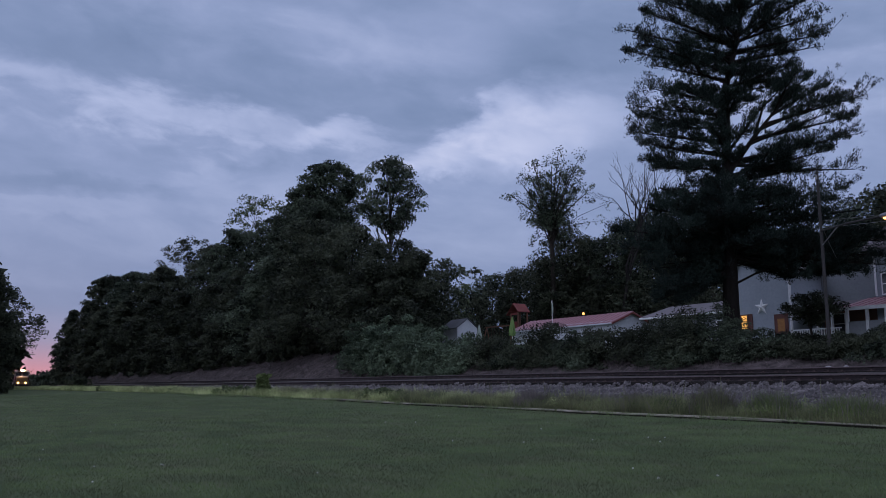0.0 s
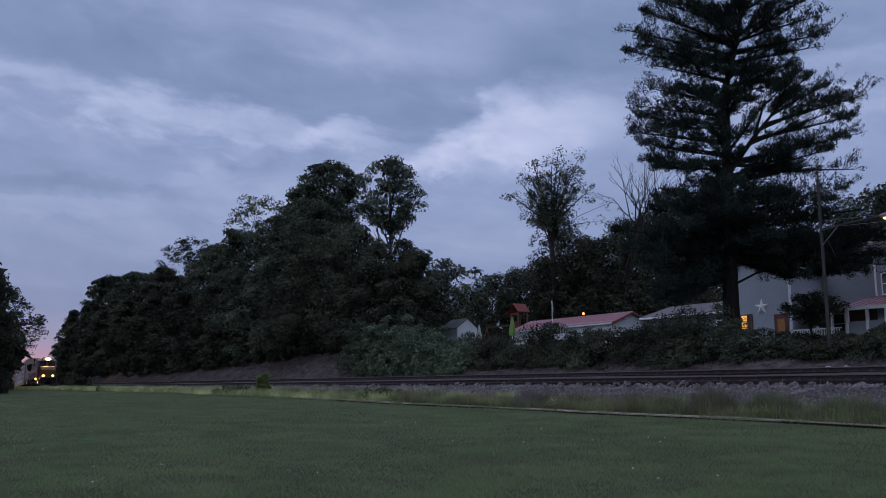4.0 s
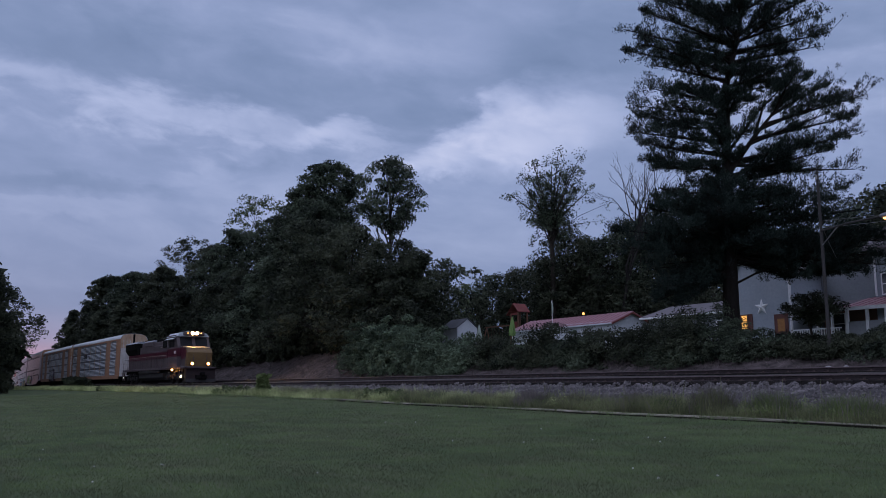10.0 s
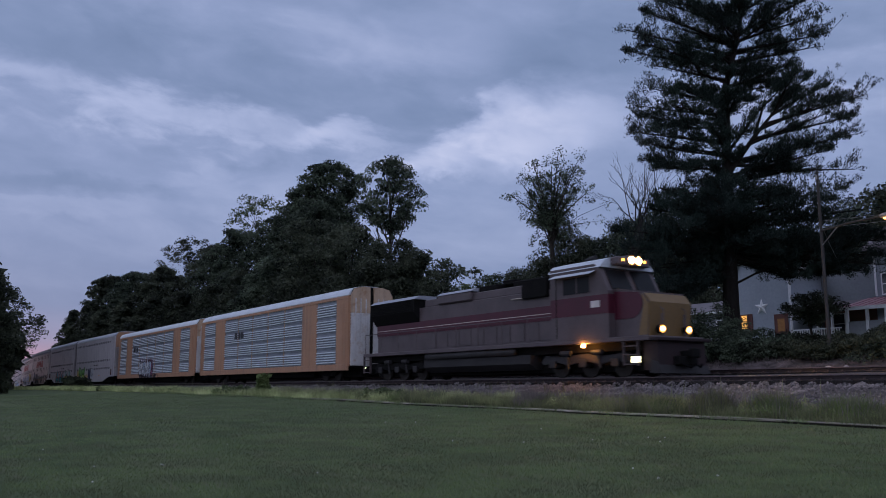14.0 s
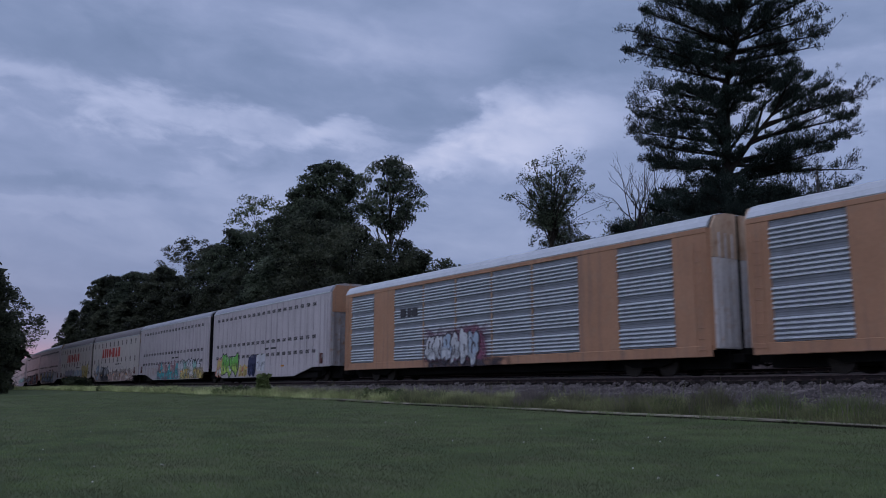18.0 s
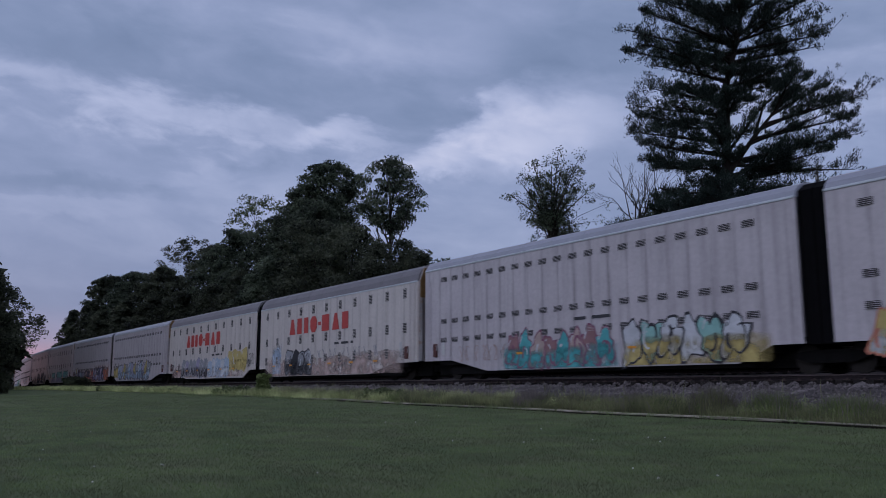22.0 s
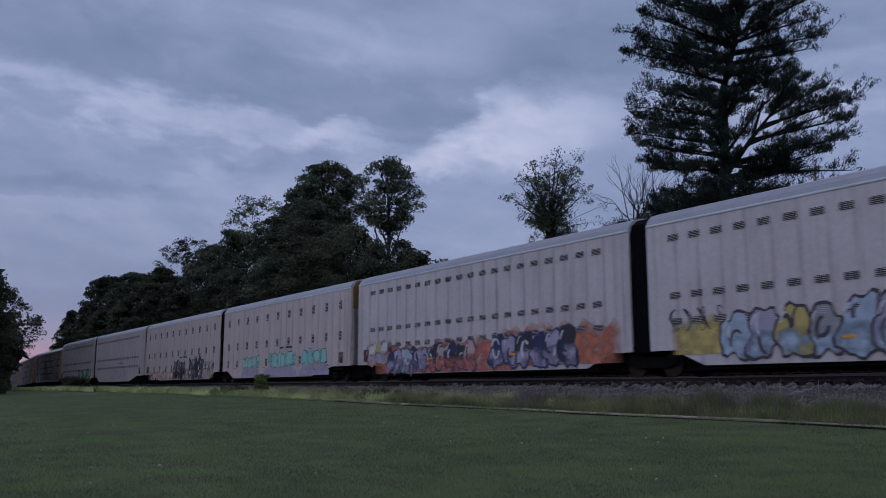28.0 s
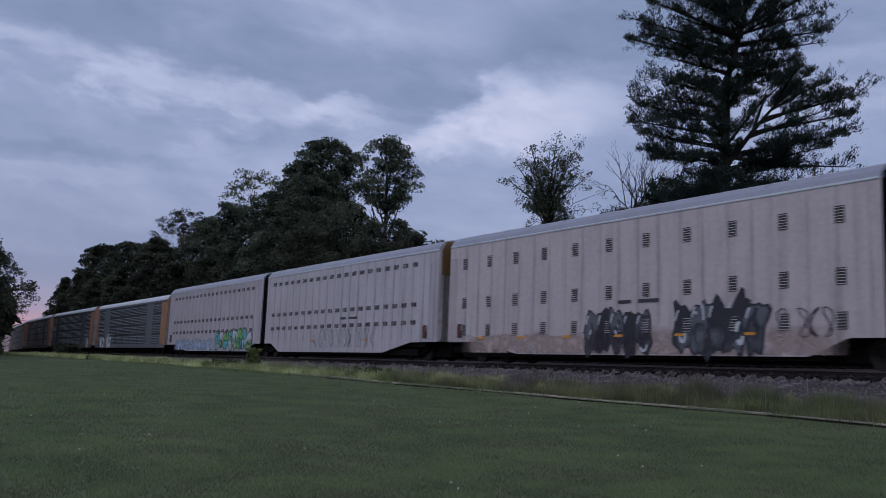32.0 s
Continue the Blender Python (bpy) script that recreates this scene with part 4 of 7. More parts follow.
def build_train():
    y1 = ochre_car("autorack_car", "ochre-framed car carrier with ribbed galvanised panels")
    bars(y1, -5.4, 3.3, 1.9, 0.5, "mark", (3, -1, 2, -0.5, 3))
    CARS.append((y1, 14.27, 19.8))
    y2 = ochre_car("autorack_car", "ochre-framed car carrier with white and magenta sprayed tag")
    bars(y2, -6.9, 3.3, 1.7, 0.45, "mark", (3, -1, 2, -0.5, 3))
    wash(y2, -4.8, 0.62, 7.4, 0.42, "sp_shadow", 5)
    wash(y2, -4.7, 0.9, 5.6, 1.75, "sp_magenta", 6)
    blobs(y2, -4.3, 0.82, 4.4, 1.35, ["sp_white", "sp_white", "sp_blue"], 3, 8, "sp_shadow", "sp_white", 0.03, 0.32, 6)
    CARS.append((y2, -13.95, 19.8))
    plan = [
        # place, style, paint, roof, eave, rise, vents, upper end
        (-39.9, 1, "white", "greyroof", 5.50, 0.60, "slots", "ochre"), (-62.1, -1, "white", "greyroof", 5.50, 0.60, "slots", "ochre"),
        (-84.05, 1, "cream", "darkroof", 5.12, 0.98, "upright", "tan"), (-106.1, -1, "cream", "darkroof", 5.12, 0.98, "upright", "tan"),
        (-128.2, 1, "white", "greyroof", 5.50, 0.60, "slots", "tan"), (-150.3, -1, "white", "greyroof", 5.50, 0.60, "slots", "tan"),
        (-172.5, 1, "pinkish", "greyroof", 5.50, 0.60, "upright", "tan"), (-194.6, -1, "pinkish", "greyroof", 5.50, 0.60, "upright", "tan"),
        (-216.8, 1, "white", "greyroof", 5.50, 0.60, "slots", "tan"), (-238.9, -1, "white", "greyroof", 5.50, 0.60, "slots", "tan"),
        (-375.6, 1, "white", "greyroof", 5.50, 0.60, "slots", "tan"), (-397.7, -1, "white", "greyroof", 5.50, 0.60, "slots", "tan"),
    ]
    words = {"white": "white", "cream": "cream-white", "pinkish": "faded pinkish-white"}
    rows = {"slots": "slotted vents", "upright": "upright vents"}
    made = []
    for at, outer, paint, roof, eave, rise, vents, top in plan:
        half = "leading" if outer > 0 else "trailing"
        c = rack_unit("autorack_unit", f"{words[paint]} {half} half of articulated autorack with {rows[vents]}", outer, paint, roof, eave, rise, vents, top)
        CARS.append((c, at, 16.0))
        made.append(c)
    a1, a2, b1, b2, c1, c2, d1, d2, e1, e2 = made[:10]
    blobs(a1, -8.4, 0.5, 3.7, 1.7, ["sp_green"], 11, 8, "sp_black", "sp_lime", 0.0, 0.26)
    blobs(a1, -9.4, 0.5, 1.1, 1.3, ["sp_yellow"], 111, 3, "sp_orange", "sp_white", 0.0, 0.3)
    blobs(a1, -4.5, 0.45, 1.6, 0.85, ["sp_yellow", "sp_orange"], 12, 6, "sp_yellow", "sp_yellow")
    blobs(a1, -2.6, 0.4, 1.4, 1.6, ["sp_navy"], 13, 2, "sp_navy", "sp_navy", 0.0, 0.1)
    scribble(a1, -2.4, 0.9, 0.9, 0.6, "sp_white", 113, 3)
    blobs(a1, -1.0, 0.75, 1.5, 1.3, ["sp_white"], 14, 3, "sp_white", "sp_white", 0.0, 0.06)
    scribble(a1, -0.8, 1.0, 1.0, 0.6, "sp_grey", 114, 4)
    wash(a2, 3.0, 0.42, 6.6, 0.9, "sp_yellow", 115)
    blobs(a2, 3.2, 0.6, 5.4, 1.45, ["sp_white", "sp_mint", "sp_white"], 15, 8, "sp_black", "sp_yellow", 0.0, 0.3)
    wash(a2, -4.4, 0.42, 7.4, 1.0, "sp_teal", 116)
    blobs(a2, -3.8, 0.5, 6.4, 1.35, ["sp_rose", "sp_teal", "sp_pink"], 16, 6, "sp_magenta", "sp_teal", 0.0, 0.32)
    scribble(a2, -7.6, 0.8, 3.6, 0.8, "sp_pink", 117, 7)
    for b, seed in ((b1, 21), (b2, 22)):
        # the maker's name, as plain red blocks of its letters' size
        for u, wide, lean in ((-5.45, 0.9, 0.28), (-4.25, 0.72, 0.0), (-3.2, 0.62, 0.0), (-2.25, 0.95, 0.2), (-0.58, 1.0, 0.0), (0.85, 0.95, 0.3), (2.15, 0.8, 0.0)):
            q = 0.04 if lean != 0.2 else 0.26
            pr = [(u + (q if lean == 0.2 else 0.0), 3.1), (u + wide - (q if lean == 0.2 else 0.0), 3.1)]
            if lean == 0.2:
                pr += [(u + wide, 3.36), (u + wide, 3.86), (u + wide - q, 4.12), (u + q, 4.12), (u, 3.86), (u, 3.36)]
            else:
                pr += [(u + wide - lean, 4.12), (u + lean, 4.12)]
            part("red_mark", prism(BM(), pr, "y", -HALF - 0.058, -HALF - 0.052), "redmark", b)
        bars(b, -1.12, 3.5, 0.42, 0.22, "redmark", (1,), name="red_mark")
        bars(b, 1.2, 2.2, 2.4, 0.14, "mark", (2, -1, 3, -1, 1))
    blobs(b1, -6.0, 0.5, 4.0, 1.5, ["sp_grey", "sp_black", "sp_grey"], 23, 9, "sp_black", "sp_black", 0.0, 0.1)
    wash(b1, -8.3, 0.55, 1.6, 1.9, "sp_blue", 24)
    wash(b1, -9.6, 0.4, 19.0, 1.25, "sp_pink", 25)
    scribble(b1, -1.6, 1.4, 8.5, 0.6, "sp_grey", 26, 11)
    scribble(b1, 1.0, 0.6, 2.6, 0.7, "sp_black", 126, 5)
    scribble(b2, -9.2, 0.7, 2.6, 0.9, "sp_rose", 127, 5)
    blobs(b2, -6.6, 0.5, 6.8, 1.5, ["sp_grey", "sp_violet", "sp_grey"], 27, 8, "sp_grey", "sp_shadow", 0.0, 0.12)
    blobs(b2, 0.4, 0.5, 4.8, 1.4, ["sp_blue", "sp_white"], 28, 6, "sp_blue", "sp_white", 0.0, 0.12)
    blobs(b2, 4.9, 0.9, 4.0, 1.55, ["sp_yellow"], 29, 6, "sp_yellow", "sp_yellow", 0.0, 0.1)
    scribble(b2, 8.4, 1.3, 1.8, 0.9, "sp_black", 128, 4)
    wash(b2, -9.6, 0.5, 18.0, 0.8, "sp_pink", 129)
    wash(c1, -9.6, 0.75, 4.0, 1.3, "sp_yellow", 66)
    scribble(c1, -9.6, 1.5, 2.4, 0.9, "sp_black", 67, 5)
    blobs(c1, -7.4, 0.5, 12.6, 1.7, ["sp_blue", "sp_violet", "sp_yellow", "sp_grey"], 31, 8, "sp_shadow", "sp_blue", 0.0, 0.24)
    wash(c2, -9.6, 0.85, 3.4, 1.35, "sp_coral", 32)
    wash(c2, -8.6, 0.40, 12.6, 1.6, "sp_coral", 63)
    wash(c2, 2.6, 0.55, 7.6, 1.75, "sp_orange", 64)
    blobs(c2, -9.2, 0.9, 1.9, 1.2, ["sp_white", "sp_yellow"], 132, 5, "sp_pink", "sp_violet", 0.0, 0.25)
    blobs(c2, -7.2, 0.45, 3.9, 1.2, ["sp_navy", "sp_violet", "sp_blue"], 33, 8, "sp_navy", "sp_violet", 0.0, 0.34)
    blobs(c2, -3.2, 0.45, 4.0, 1.3, ["sp_black", "sp_pink", "sp_navy"], 133, 8, "sp_navy", "sp_coral", 0.0, 0.30)
    blobs(c2, 2.0, 0.5, 5.6, 1.55, ["sp_navy", "sp_violet", "sp_black"], 65, 9, "sp_navy", "sp_violet", 0.0, 0.22)
    two_tone_tag(d1, -6.5, 0.44, 3.5, 1.45, ((0.10, 0.22, 0.90, 0.5), (0.25, 0.36, 1.0, 0.54), (0.37, 0.48, 0.92, 0.46), (0.49, 0.58, 0.97, 0.52), (0.63, 0.80, 0.98, 0.55), (0.86, 0.98, 1.04, 0.74)), 34)
    two_tone_tag(d1, -2.35, 0.44, 5.6, 1.55, ((0.17, 0.26, 1.0, 0.66), (0.30, 0.43, 1.0, 0.42), (0.48, 0.54, 1.04, 0.5), (0.56, 0.66, 0.94, 0.44), (0.73, 0.90, 1.03, 0.50), (0.92, 0.99, 0.86, 0.52)), 35)
    two_tone_tag(d1, 3.7, 0.44, 4.3, 1.6, ((0.08, 0.24, 0.98, 0.5), (0.30, 0.44, 1.05, 0.46), (0.52, 0.68, 0.94, 0.56), (0.75, 0.92, 1.0, 0.45)), 36)
    blobs(d2, -1.2, 0.45, 3.3, 1.6, ["sp_slate", "sp_black"], 38, 9, "sp_black", "sp_shadow", 0.0, 0.20, 5)
    blobs(d2, 3.2, 0.45, 3.6, 1.75, ["sp_black", "sp_slate", "sp_black"], 39, 9, "sp_black", "sp_slate", 0.0, 0.28, 5)
    scribble(d2, 7.3, 0.9, 1.6, 1.0, "sp_shadow", 139, 4)
    wash(d2, -9.4, 0.42, 19.0, 0.9, "sp_pink", 140)
    for k in (d1, d2, a1, a2, c1, e1):
        bars(k, 0.5, 2.28, 2.0, 0.13, "mark", (2, -1, 3))
    scribble(e1, -3.0, 0.6, 7.5, 1.2, "sp_grey", 41, 16)
    blobs(e2, 1.8, 0.5, 7.4, 1.4, ["sp_teal", "sp_white", "sp_green"], 42, 8)
    wash(e2, -8.5, 0.45, 10.0, 0.95, "sp_blue", 43)
    f = ochre_car("autorack_car", "blue-grey ribbed car carrier with ochre ends", panel="dullpanel", post="dullslat", bay="dullpanel", sill="dullslat")
    wash(f, -11.5, 0.65, 2.6, 1.3, "sp_white", 51)
    wash(f, -8.2, 0.65, 2.2, 1.5, "sp_white", 52)
    g = ochre_car("autorack_car", "dark grey ribbed car carrier with ochre ends, shade in its colour", panel="dullpanel", post="dullpanel", bay="dullpanel", sill="dullpanel")
    wash(g, 10.2, 0.65, 1.6, 1.3, "sp_white", 53)
    CARS.append((f, -263.9, 19.8))
    CARS.append((g, -292.6, 19.8))
    # pale cars coloured dark grey, for the shade on their stretch
    for at in (-321.3, -350.0):
        car = ochre_car("autorack_car", "dark grey ribbed car carrier with ochre ends, shade in its colour", panel="dullpanel", post="dullpanel", bay="dullpanel", sill="dullpanel")
        CARS.append((car, at, 19.8))


build_train()


def build_locomotive():
    """Six-axle freight engine; x = 0 at its middle, nose towards +x."""
    k = thing("locomotive", "maroon and grey-brown diesel locomotive with lit headlamps", "locomotive", group="autorack train")
    W = 1.5
    # frame, deck and walkway edge
    part("frame", box(BM(), -11.0, 10.55, -W, W, 1.32, 1.5, 0.02), "taupe", k, "grey-brown walkway edge")
    bm = BM()
    box(bm, -10.9, 10.6, -1.1, 1.1, 1.0, 1.32)
    part("underframe", bm, "black", k)
    # long hood in three bands of colour
    def hood(nm, x0, x1, y, z0, z1, mat, par=k, bev=0.03):
        return part(nm, box(BM(), x0, x1, -y, y, z0, z1, bev), mat, par)
    h = hood("long_hood", -10.0, 5.2, 1.12, 1.5, 3.75, "taupe")
    hood("stripe", -10.05, 5.3, 1.135, 2.42, 3.05, "maroon", h, 0)
    hood("pinstripe", -10.06, 5.3, 1.142, 2.70, 2.735, "gold", h, 0)
    hood("hood_top", -5.2, 5.2, 1.05, 3.75, 4.12, "taupe", h)
    for i in range(10):
        x = -4.9 + i * 1.0
        part("hood_door", box(BM(), x, x + 0.92, -1.15, -1.13, 1.62, 2.38), "taupe", h)
    for i in range(3):
        part("roof_box", box(BM(), -4.6 + i * 3.2, -2.6 + i * 3.2, -0.75, 0.75, 4.12, 4.42, 0.04), "black", h)
    # flared radiator at the rear
    rad = part("radiator", prism(BM(), [(-1.12, 3.0), (1.12, 3.0), (1.5, 3.55), (1.5, 4.2), (1.2, 4.38), (-1.2, 4.38), (-1.5, 4.2), (-1.5, 3.55)], "x", -10.2, -5.6), "black", k, "black flared radiator")
    part("radiator_cap", prism(BM(), [(-1.52, 4.2), (-1.2, 4.40), (1.2, 4.40), (1.52, 4.2)], "x", -10.25, -5.5), "greyroof", rad)
    for i in range(7):
        part("grille_slat", box(BM(), -10.0, -5.8, -1.53, -1.50, 3.6 + i * 0.085, 3.63 + i * 0.085), "black", rad)
    part("inertial_filter", box(BM(), 3.0, 4.7, -1.28, 1.28, 3.45, 4.3, 0.04), "black", h)
    part("air_intake", box(BM(), -3.8, -0.9, -1.25, 1.25, 3.75, 4.2, 0.06), "taupe", h)
    # paler than the hood: the slope's sky reflection is in its colour
    part("brake_hatch", prism(BM(), [(-1.25, 4.2), (-0.95, 4.36), (0.95, 4.36), (1.25, 4.2)], "x", -3.85, -0.85), "greyroof", h, "sloping hatch top, pale with sky reflection in its colour")
    part("hood_rail", tube(BM(), [(2.2, -1.2, 3.52), (4.6, -1.2, 3.52)], 0.025, 6), "gold", h)
    for i in range(3):
        part("roof_fan", tube(BM(), [(-9.4 + 1.3 * i, 0, 4.38), (-9.4 + 1.3 * i, 0, 4.5)], 0.55, 18), "grimy", rad)
    part("exhaust_stack", box(BM(), 0.4, 1.3, -0.3, 0.3, 4.4, 4.62, 0.03), "black", h)
    # cab
    cab = part("cab", prism(BM(), [(5.2, 1.5), (8.55, 1.5), (8.55, 3.35), (8.1, 4.25), (7.8, 4.45), (5.2, 4.45)], "y", -W, W), "taupe", k)
    part("cab_stripe", box(BM(), 5.22, 8.56, -W - 0.01, W + 0.01, 2.45, 3.2), "maroon", cab)
    part("cab_roof", prism(BM(), [(-W - 0.04, 4.3), (-1.25, 4.62), (-0.6, 4.78), (0.6, 4.78), (1.25, 4.62), (W + 0.04, 4.3)], "x", 5.1, 8.2), "roofsteel", cab, "pale cab roof")
    part("cab_side_window", box(BM(), 6.0, 7.6, -W - 0.025, -W - 0.012, 3.34, 4.0, 0.0), "glass", cab)
    part("window_awning", prism(BM(), [(-W - 0.35, 4.02), (-W - 0.02, 4.16), (-W - 0.02, 4.19), (-W - 0.35, 4.05)], "x", 5.5, 7.9), "roofsteel", cab)
    for y in (-0.7, 0.7):
        part("windscreen", prism(BM(), [(8.57, 3.42), (8.14, 4.22), (8.16, 4.23), (8.59, 3.43)], "y", y - 0.55, y + 0.55), "glass", cab)
    part("cab_door_line", box(BM(), 5.55, 5.58, -W - 0.016, -W - 0.011, 1.6, 4.1), "black", cab)
    for x in (6.0, 6.82, 7.6):
        part("window_post", box(BM(), x - 0.03, x + 0.03, -W - 0.035, -W - 0.026, 3.32, 4.02), "taupe", cab)
    part("air_horn", tube(BM(), [(6.3, -0.5, 4.86), (6.9, -0.5, 4.9)], [0.04, 0.11], 10), "grimy", cab)
    part("antenna_dome", tube(BM(), [(5.8, 0.3, 4.76), (5.8, 0.3, 4.9), (5.8, 0.3, 4.98)], [0.2, 0.17, 0.06], 12), "roofsteel", cab)
    part("cab_number_board", box(BM(), 7.6, 8.1, -W - 0.02, -W - 0.012, 2.72, 2.98), "cream", cab)
    # nose
    nose = part("nose", prism(BM(), [(8.55, 1.5), (10.2, 1.5), (10.3, 2.75), (10.0, 3.15), (8.55, 3.35)], "y", -1.15, 1.15), "taupe", k)
    part("nose_front", prism(BM(), [(10.2, 1.52), (10.31, 2.76), (10.05, 3.1), (10.1, 3.12), (10.36, 2.78), (10.25, 1.52)], "y", -1.12, 1.12), "tan", nose, "yellow-tan nose front")
    part("nose_wing", prism(BM(), [(9.75, 1.55), (10.2, 1.55), (10.3, 2.72), (10.05, 3.05), (9.95, 3.1), (10.06, 2.75), (9.95, 2.3)], "y", -1.165, 1.165), "tan", nose, "yellow-tan wing on the nose")
    part("nose_flank", prism(BM(), [(8.5, 2.2), (9.5, 2.2), (9.8, 2.35), (9.98, 2.6), (10.0, 2.85), (9.92, 3.05), (9.8, 3.17), (8.5, 3.3)], "y", -1.17, 1.17), "maroon", nose)
    for y in (-0.62, 0.62):
        part("nose_post", tube(BM(), [(10.42, y, 1.5), (10.42, y, 2.35)], 0.03, 6), "taupe", nose)
    plow = part("plow", prism(BM(), [(10.4, 0.12), (10.95, 0.12), (10.8, 0.5), (10.5, 0.62)], "y", -1.35, 1.35), "grimy", k, "grey plough blade")
    part("platform", box(BM(), 10.2, 10.95, -1.45, 1.45, 1.3, 1.42, 0.02), "pilotpaint", k)
    # black block added for the dark space under the deck
    part("centre_gear", box(BM(), -10.6, 10.3, -0.62, 0.62, 0.22, 1.02), "black", k)
    part("nose_top", prism(BM(), [(8.55, 3.36), (10.0, 3.16), (10.0, 3.2), (8.55, 3.42)], "y", -1.16, 1.16), "taupe", nose)
    # pilot, steps, coupler
    part("pilot", prism(BM(), [(10.1, 0.25), (10.85, 0.18), (10.75, 1.32), (10.1, 1.32)], "y", -1.3, 1.3), "pilotpaint", k)
    coupler(k, 10.6, 1)
    coupler(k, -10.9, -1)
    for x in (9.6, -10.6):
        for y in (-1.5, 1.38):
            bm = BM()
            for z in (0.45, 0.8, 1.12):
                box(bm, x - 0.35, x + 0.35, y, y + 0.12, z, z + 0.04)
            for a in (-0.36, 0.36):
                box(bm, x + a - 0.015, x + a + 0.015, y, y + 0.12, 0.4, 1.35)
            part("step_ladder", bm, "taupe", k)
    # handrails
    for y in (-1.46, 1.46):
        bm = BM()
        xs = [-10.8 + i * 1.8 for i in range(10)]
        for x in xs:
            tube(bm, [(x, y, 1.5), (x, y, 2.55)], 0.018, 5)
        tube(bm, [(xs[0], y, 2.55), (xs[-1], y, 2.55)], 0.02, 5)
        part("handrail", bm, "taupe", k)
    bm = BM()
    for y in (-0.6, 0.6):
        tube(bm, [(10.5, y, 1.5), (10.5, y, 2.5), (10.35, y, 2.6)], 0.02, 5)
    part("nose_rail", bm, "taupe", k)
    # tanks and trucks
    part("fuel_tank", prism(BM(), [(-1.3, 0.62), (-0.95, 0.36), (0.95, 0.36), (1.3, 0.62), (1.3, 1.0), (-1.3, 1.0)], "x", -4.9, 3.6), "grimy", k)
    part("air_tank", tube(BM(), [(-4.6, -1.3, 1.15), (2.6, -1.3, 1.15)], 0.17, 12), "grimy", k, smooth=True)
    for x in (-7.6, 6.8):
        bm = BM()
        for y in (-1.2, 1.08):
            prism(bm, [(x - 2.6, 0.66), (x - 2.45, 0.55), (x - 1.5, 0.62), (x - 0.9, 0.5), (x - 0.3, 0.62), (x + 0.3, 0.62), (x + 0.9, 0.5), (x + 1.5, 0.62), (x + 2.45, 0.55), (x + 2.6, 0.66), (x + 2.3, 0.92), (x + 1.2, 0.84), (x, 0.95), (x - 1.2, 0.84), (x - 2.3, 0.92)], "y", y, y + 0.12)
        box(bm, x - 2.2, x + 2.2, -0.6, 0.6, 0.4, 0.9)
        # front truck greyer, rear black: lamp light and shade put into colour
        t = part("truck", bm, "grimy" if x > 0 else "black", k)
        for a in (-0.9, 0.9):
            part("brake_cylinder", tube(BM(), [(x + a - 0.3, -1.3, 0.98), (x + a + 0.25, -1.3, 0.98)], 0.11, 10), "grimy", t)
            part("damper", tube(BM(), [(x + a, -1.28, 0.9), (x + a + 0.12, -1.28, 0.35)], 0.05, 8), "grimy", t)
        for a in (-1.8, 0.0, 1.8):
            bm = BM()
            for y in (-0.82, 0.69):
                tube(bm, [(x + a, y, 0.53), (x + a, y + 0.13, 0.53)], 0.53, 22)
            tube(bm, [(x + a, -1.25, 0.53), (x + a, 1.25, 0.53)], 0.16, 10)
            part("wheelset", bm, "wheel", t)
            part("axle_box", box(BM(), x + a - 0.2, x + a + 0.2, -1.32, -1.2, 0.4, 0.72, 0.03), "grimy", t)
    # lamps
    def disc(nm, x, y, z, r, mat, par=k, d=0.05):
        return part(nm, tube(BM(), [(x, y, z), (x + d, y, z)], r, 16), mat, par)
    part("lamp_housing", box(BM(), 7.9, 8.62, -0.42, 0.42, 4.38, 4.80, 0.05), "taupe", cab)
    for y in (-0.19, 0.19):
        lp = disc("headlamp", 8.615, y, 4.60, 0.11, "lamp", cab, 0.012)
        # glowing ring: the headlamp's orange halo built as a disc
        disc("reflector", 8.612, y, 4.60, 0.19, "lamphalo", lp, 0.008)
    for y in (-0.73, 0.73):
        hs = disc("ditch_lamp_housing", 10.35, y, 1.76, 0.17, "black", k, 0.2)
        disc("ditch_lamp", 10.545, y, 1.76, 0.085, "ditchlamp", hs, 0.014)
        # ditch lamp's orange halo, likewise a glowing disc
        disc("reflector", 10.54, y, 1.76, 0.15, "lamphalo", hs, 0.012)
    disc("step_lamp", 7.1, -1.52, 1.24, 0.07, "stepglow", k, 0.06)
    part("step_lamp", box(BM(), 9.68, 10.12, -1.53, -1.50, 0.52, 0.74, 0.01), "glint", k)
    disc("marker_lamp", -11.2, -1.3, 0.72, 0.07, "glint", k, 0.06)
    part("number_box", box(BM(), 8.0, 8.54, -0.95, 0.95, 4.40, 4.72, 0.04), "taupe", cab)
    disc("number_lamp", 8.55, -0.62, 4.60, 0.06, "numberglow", cab, 0.012)
    disc("number_lamp", 8.55, 0.62, 4.60, 0.06, "numberglow", cab, 0.012)
    CARS.append((k, 40.45, 14.4))
    return k


build_locomotive()


def train_place(t):
    """Place of the joint between the first two cars, t seconds in."""
    return 9.0 + 13.5626 * (t - 20) - (0.00655 if t < 20 else 0.002) * (t - 20) ** 2


def motions():
    """The whole train rolls along the line."""
    times = [float(i) for i in range(0, 33)]
    for car, at, base in CARS:
        rows = []
        for t in times:
            q = train_place(t) + at
            a, b = on_line(q - base / 2), on_line(q + base / 2)
            c, d = (a + b) / 2, (b - a).normalized()
            rows.append((t, pose(c.x, c.y, c.z, 0, -math.degrees(math.asin(d.z)), math.degrees(math.atan2(d.y, d.x)))))
        walk(car, rows)


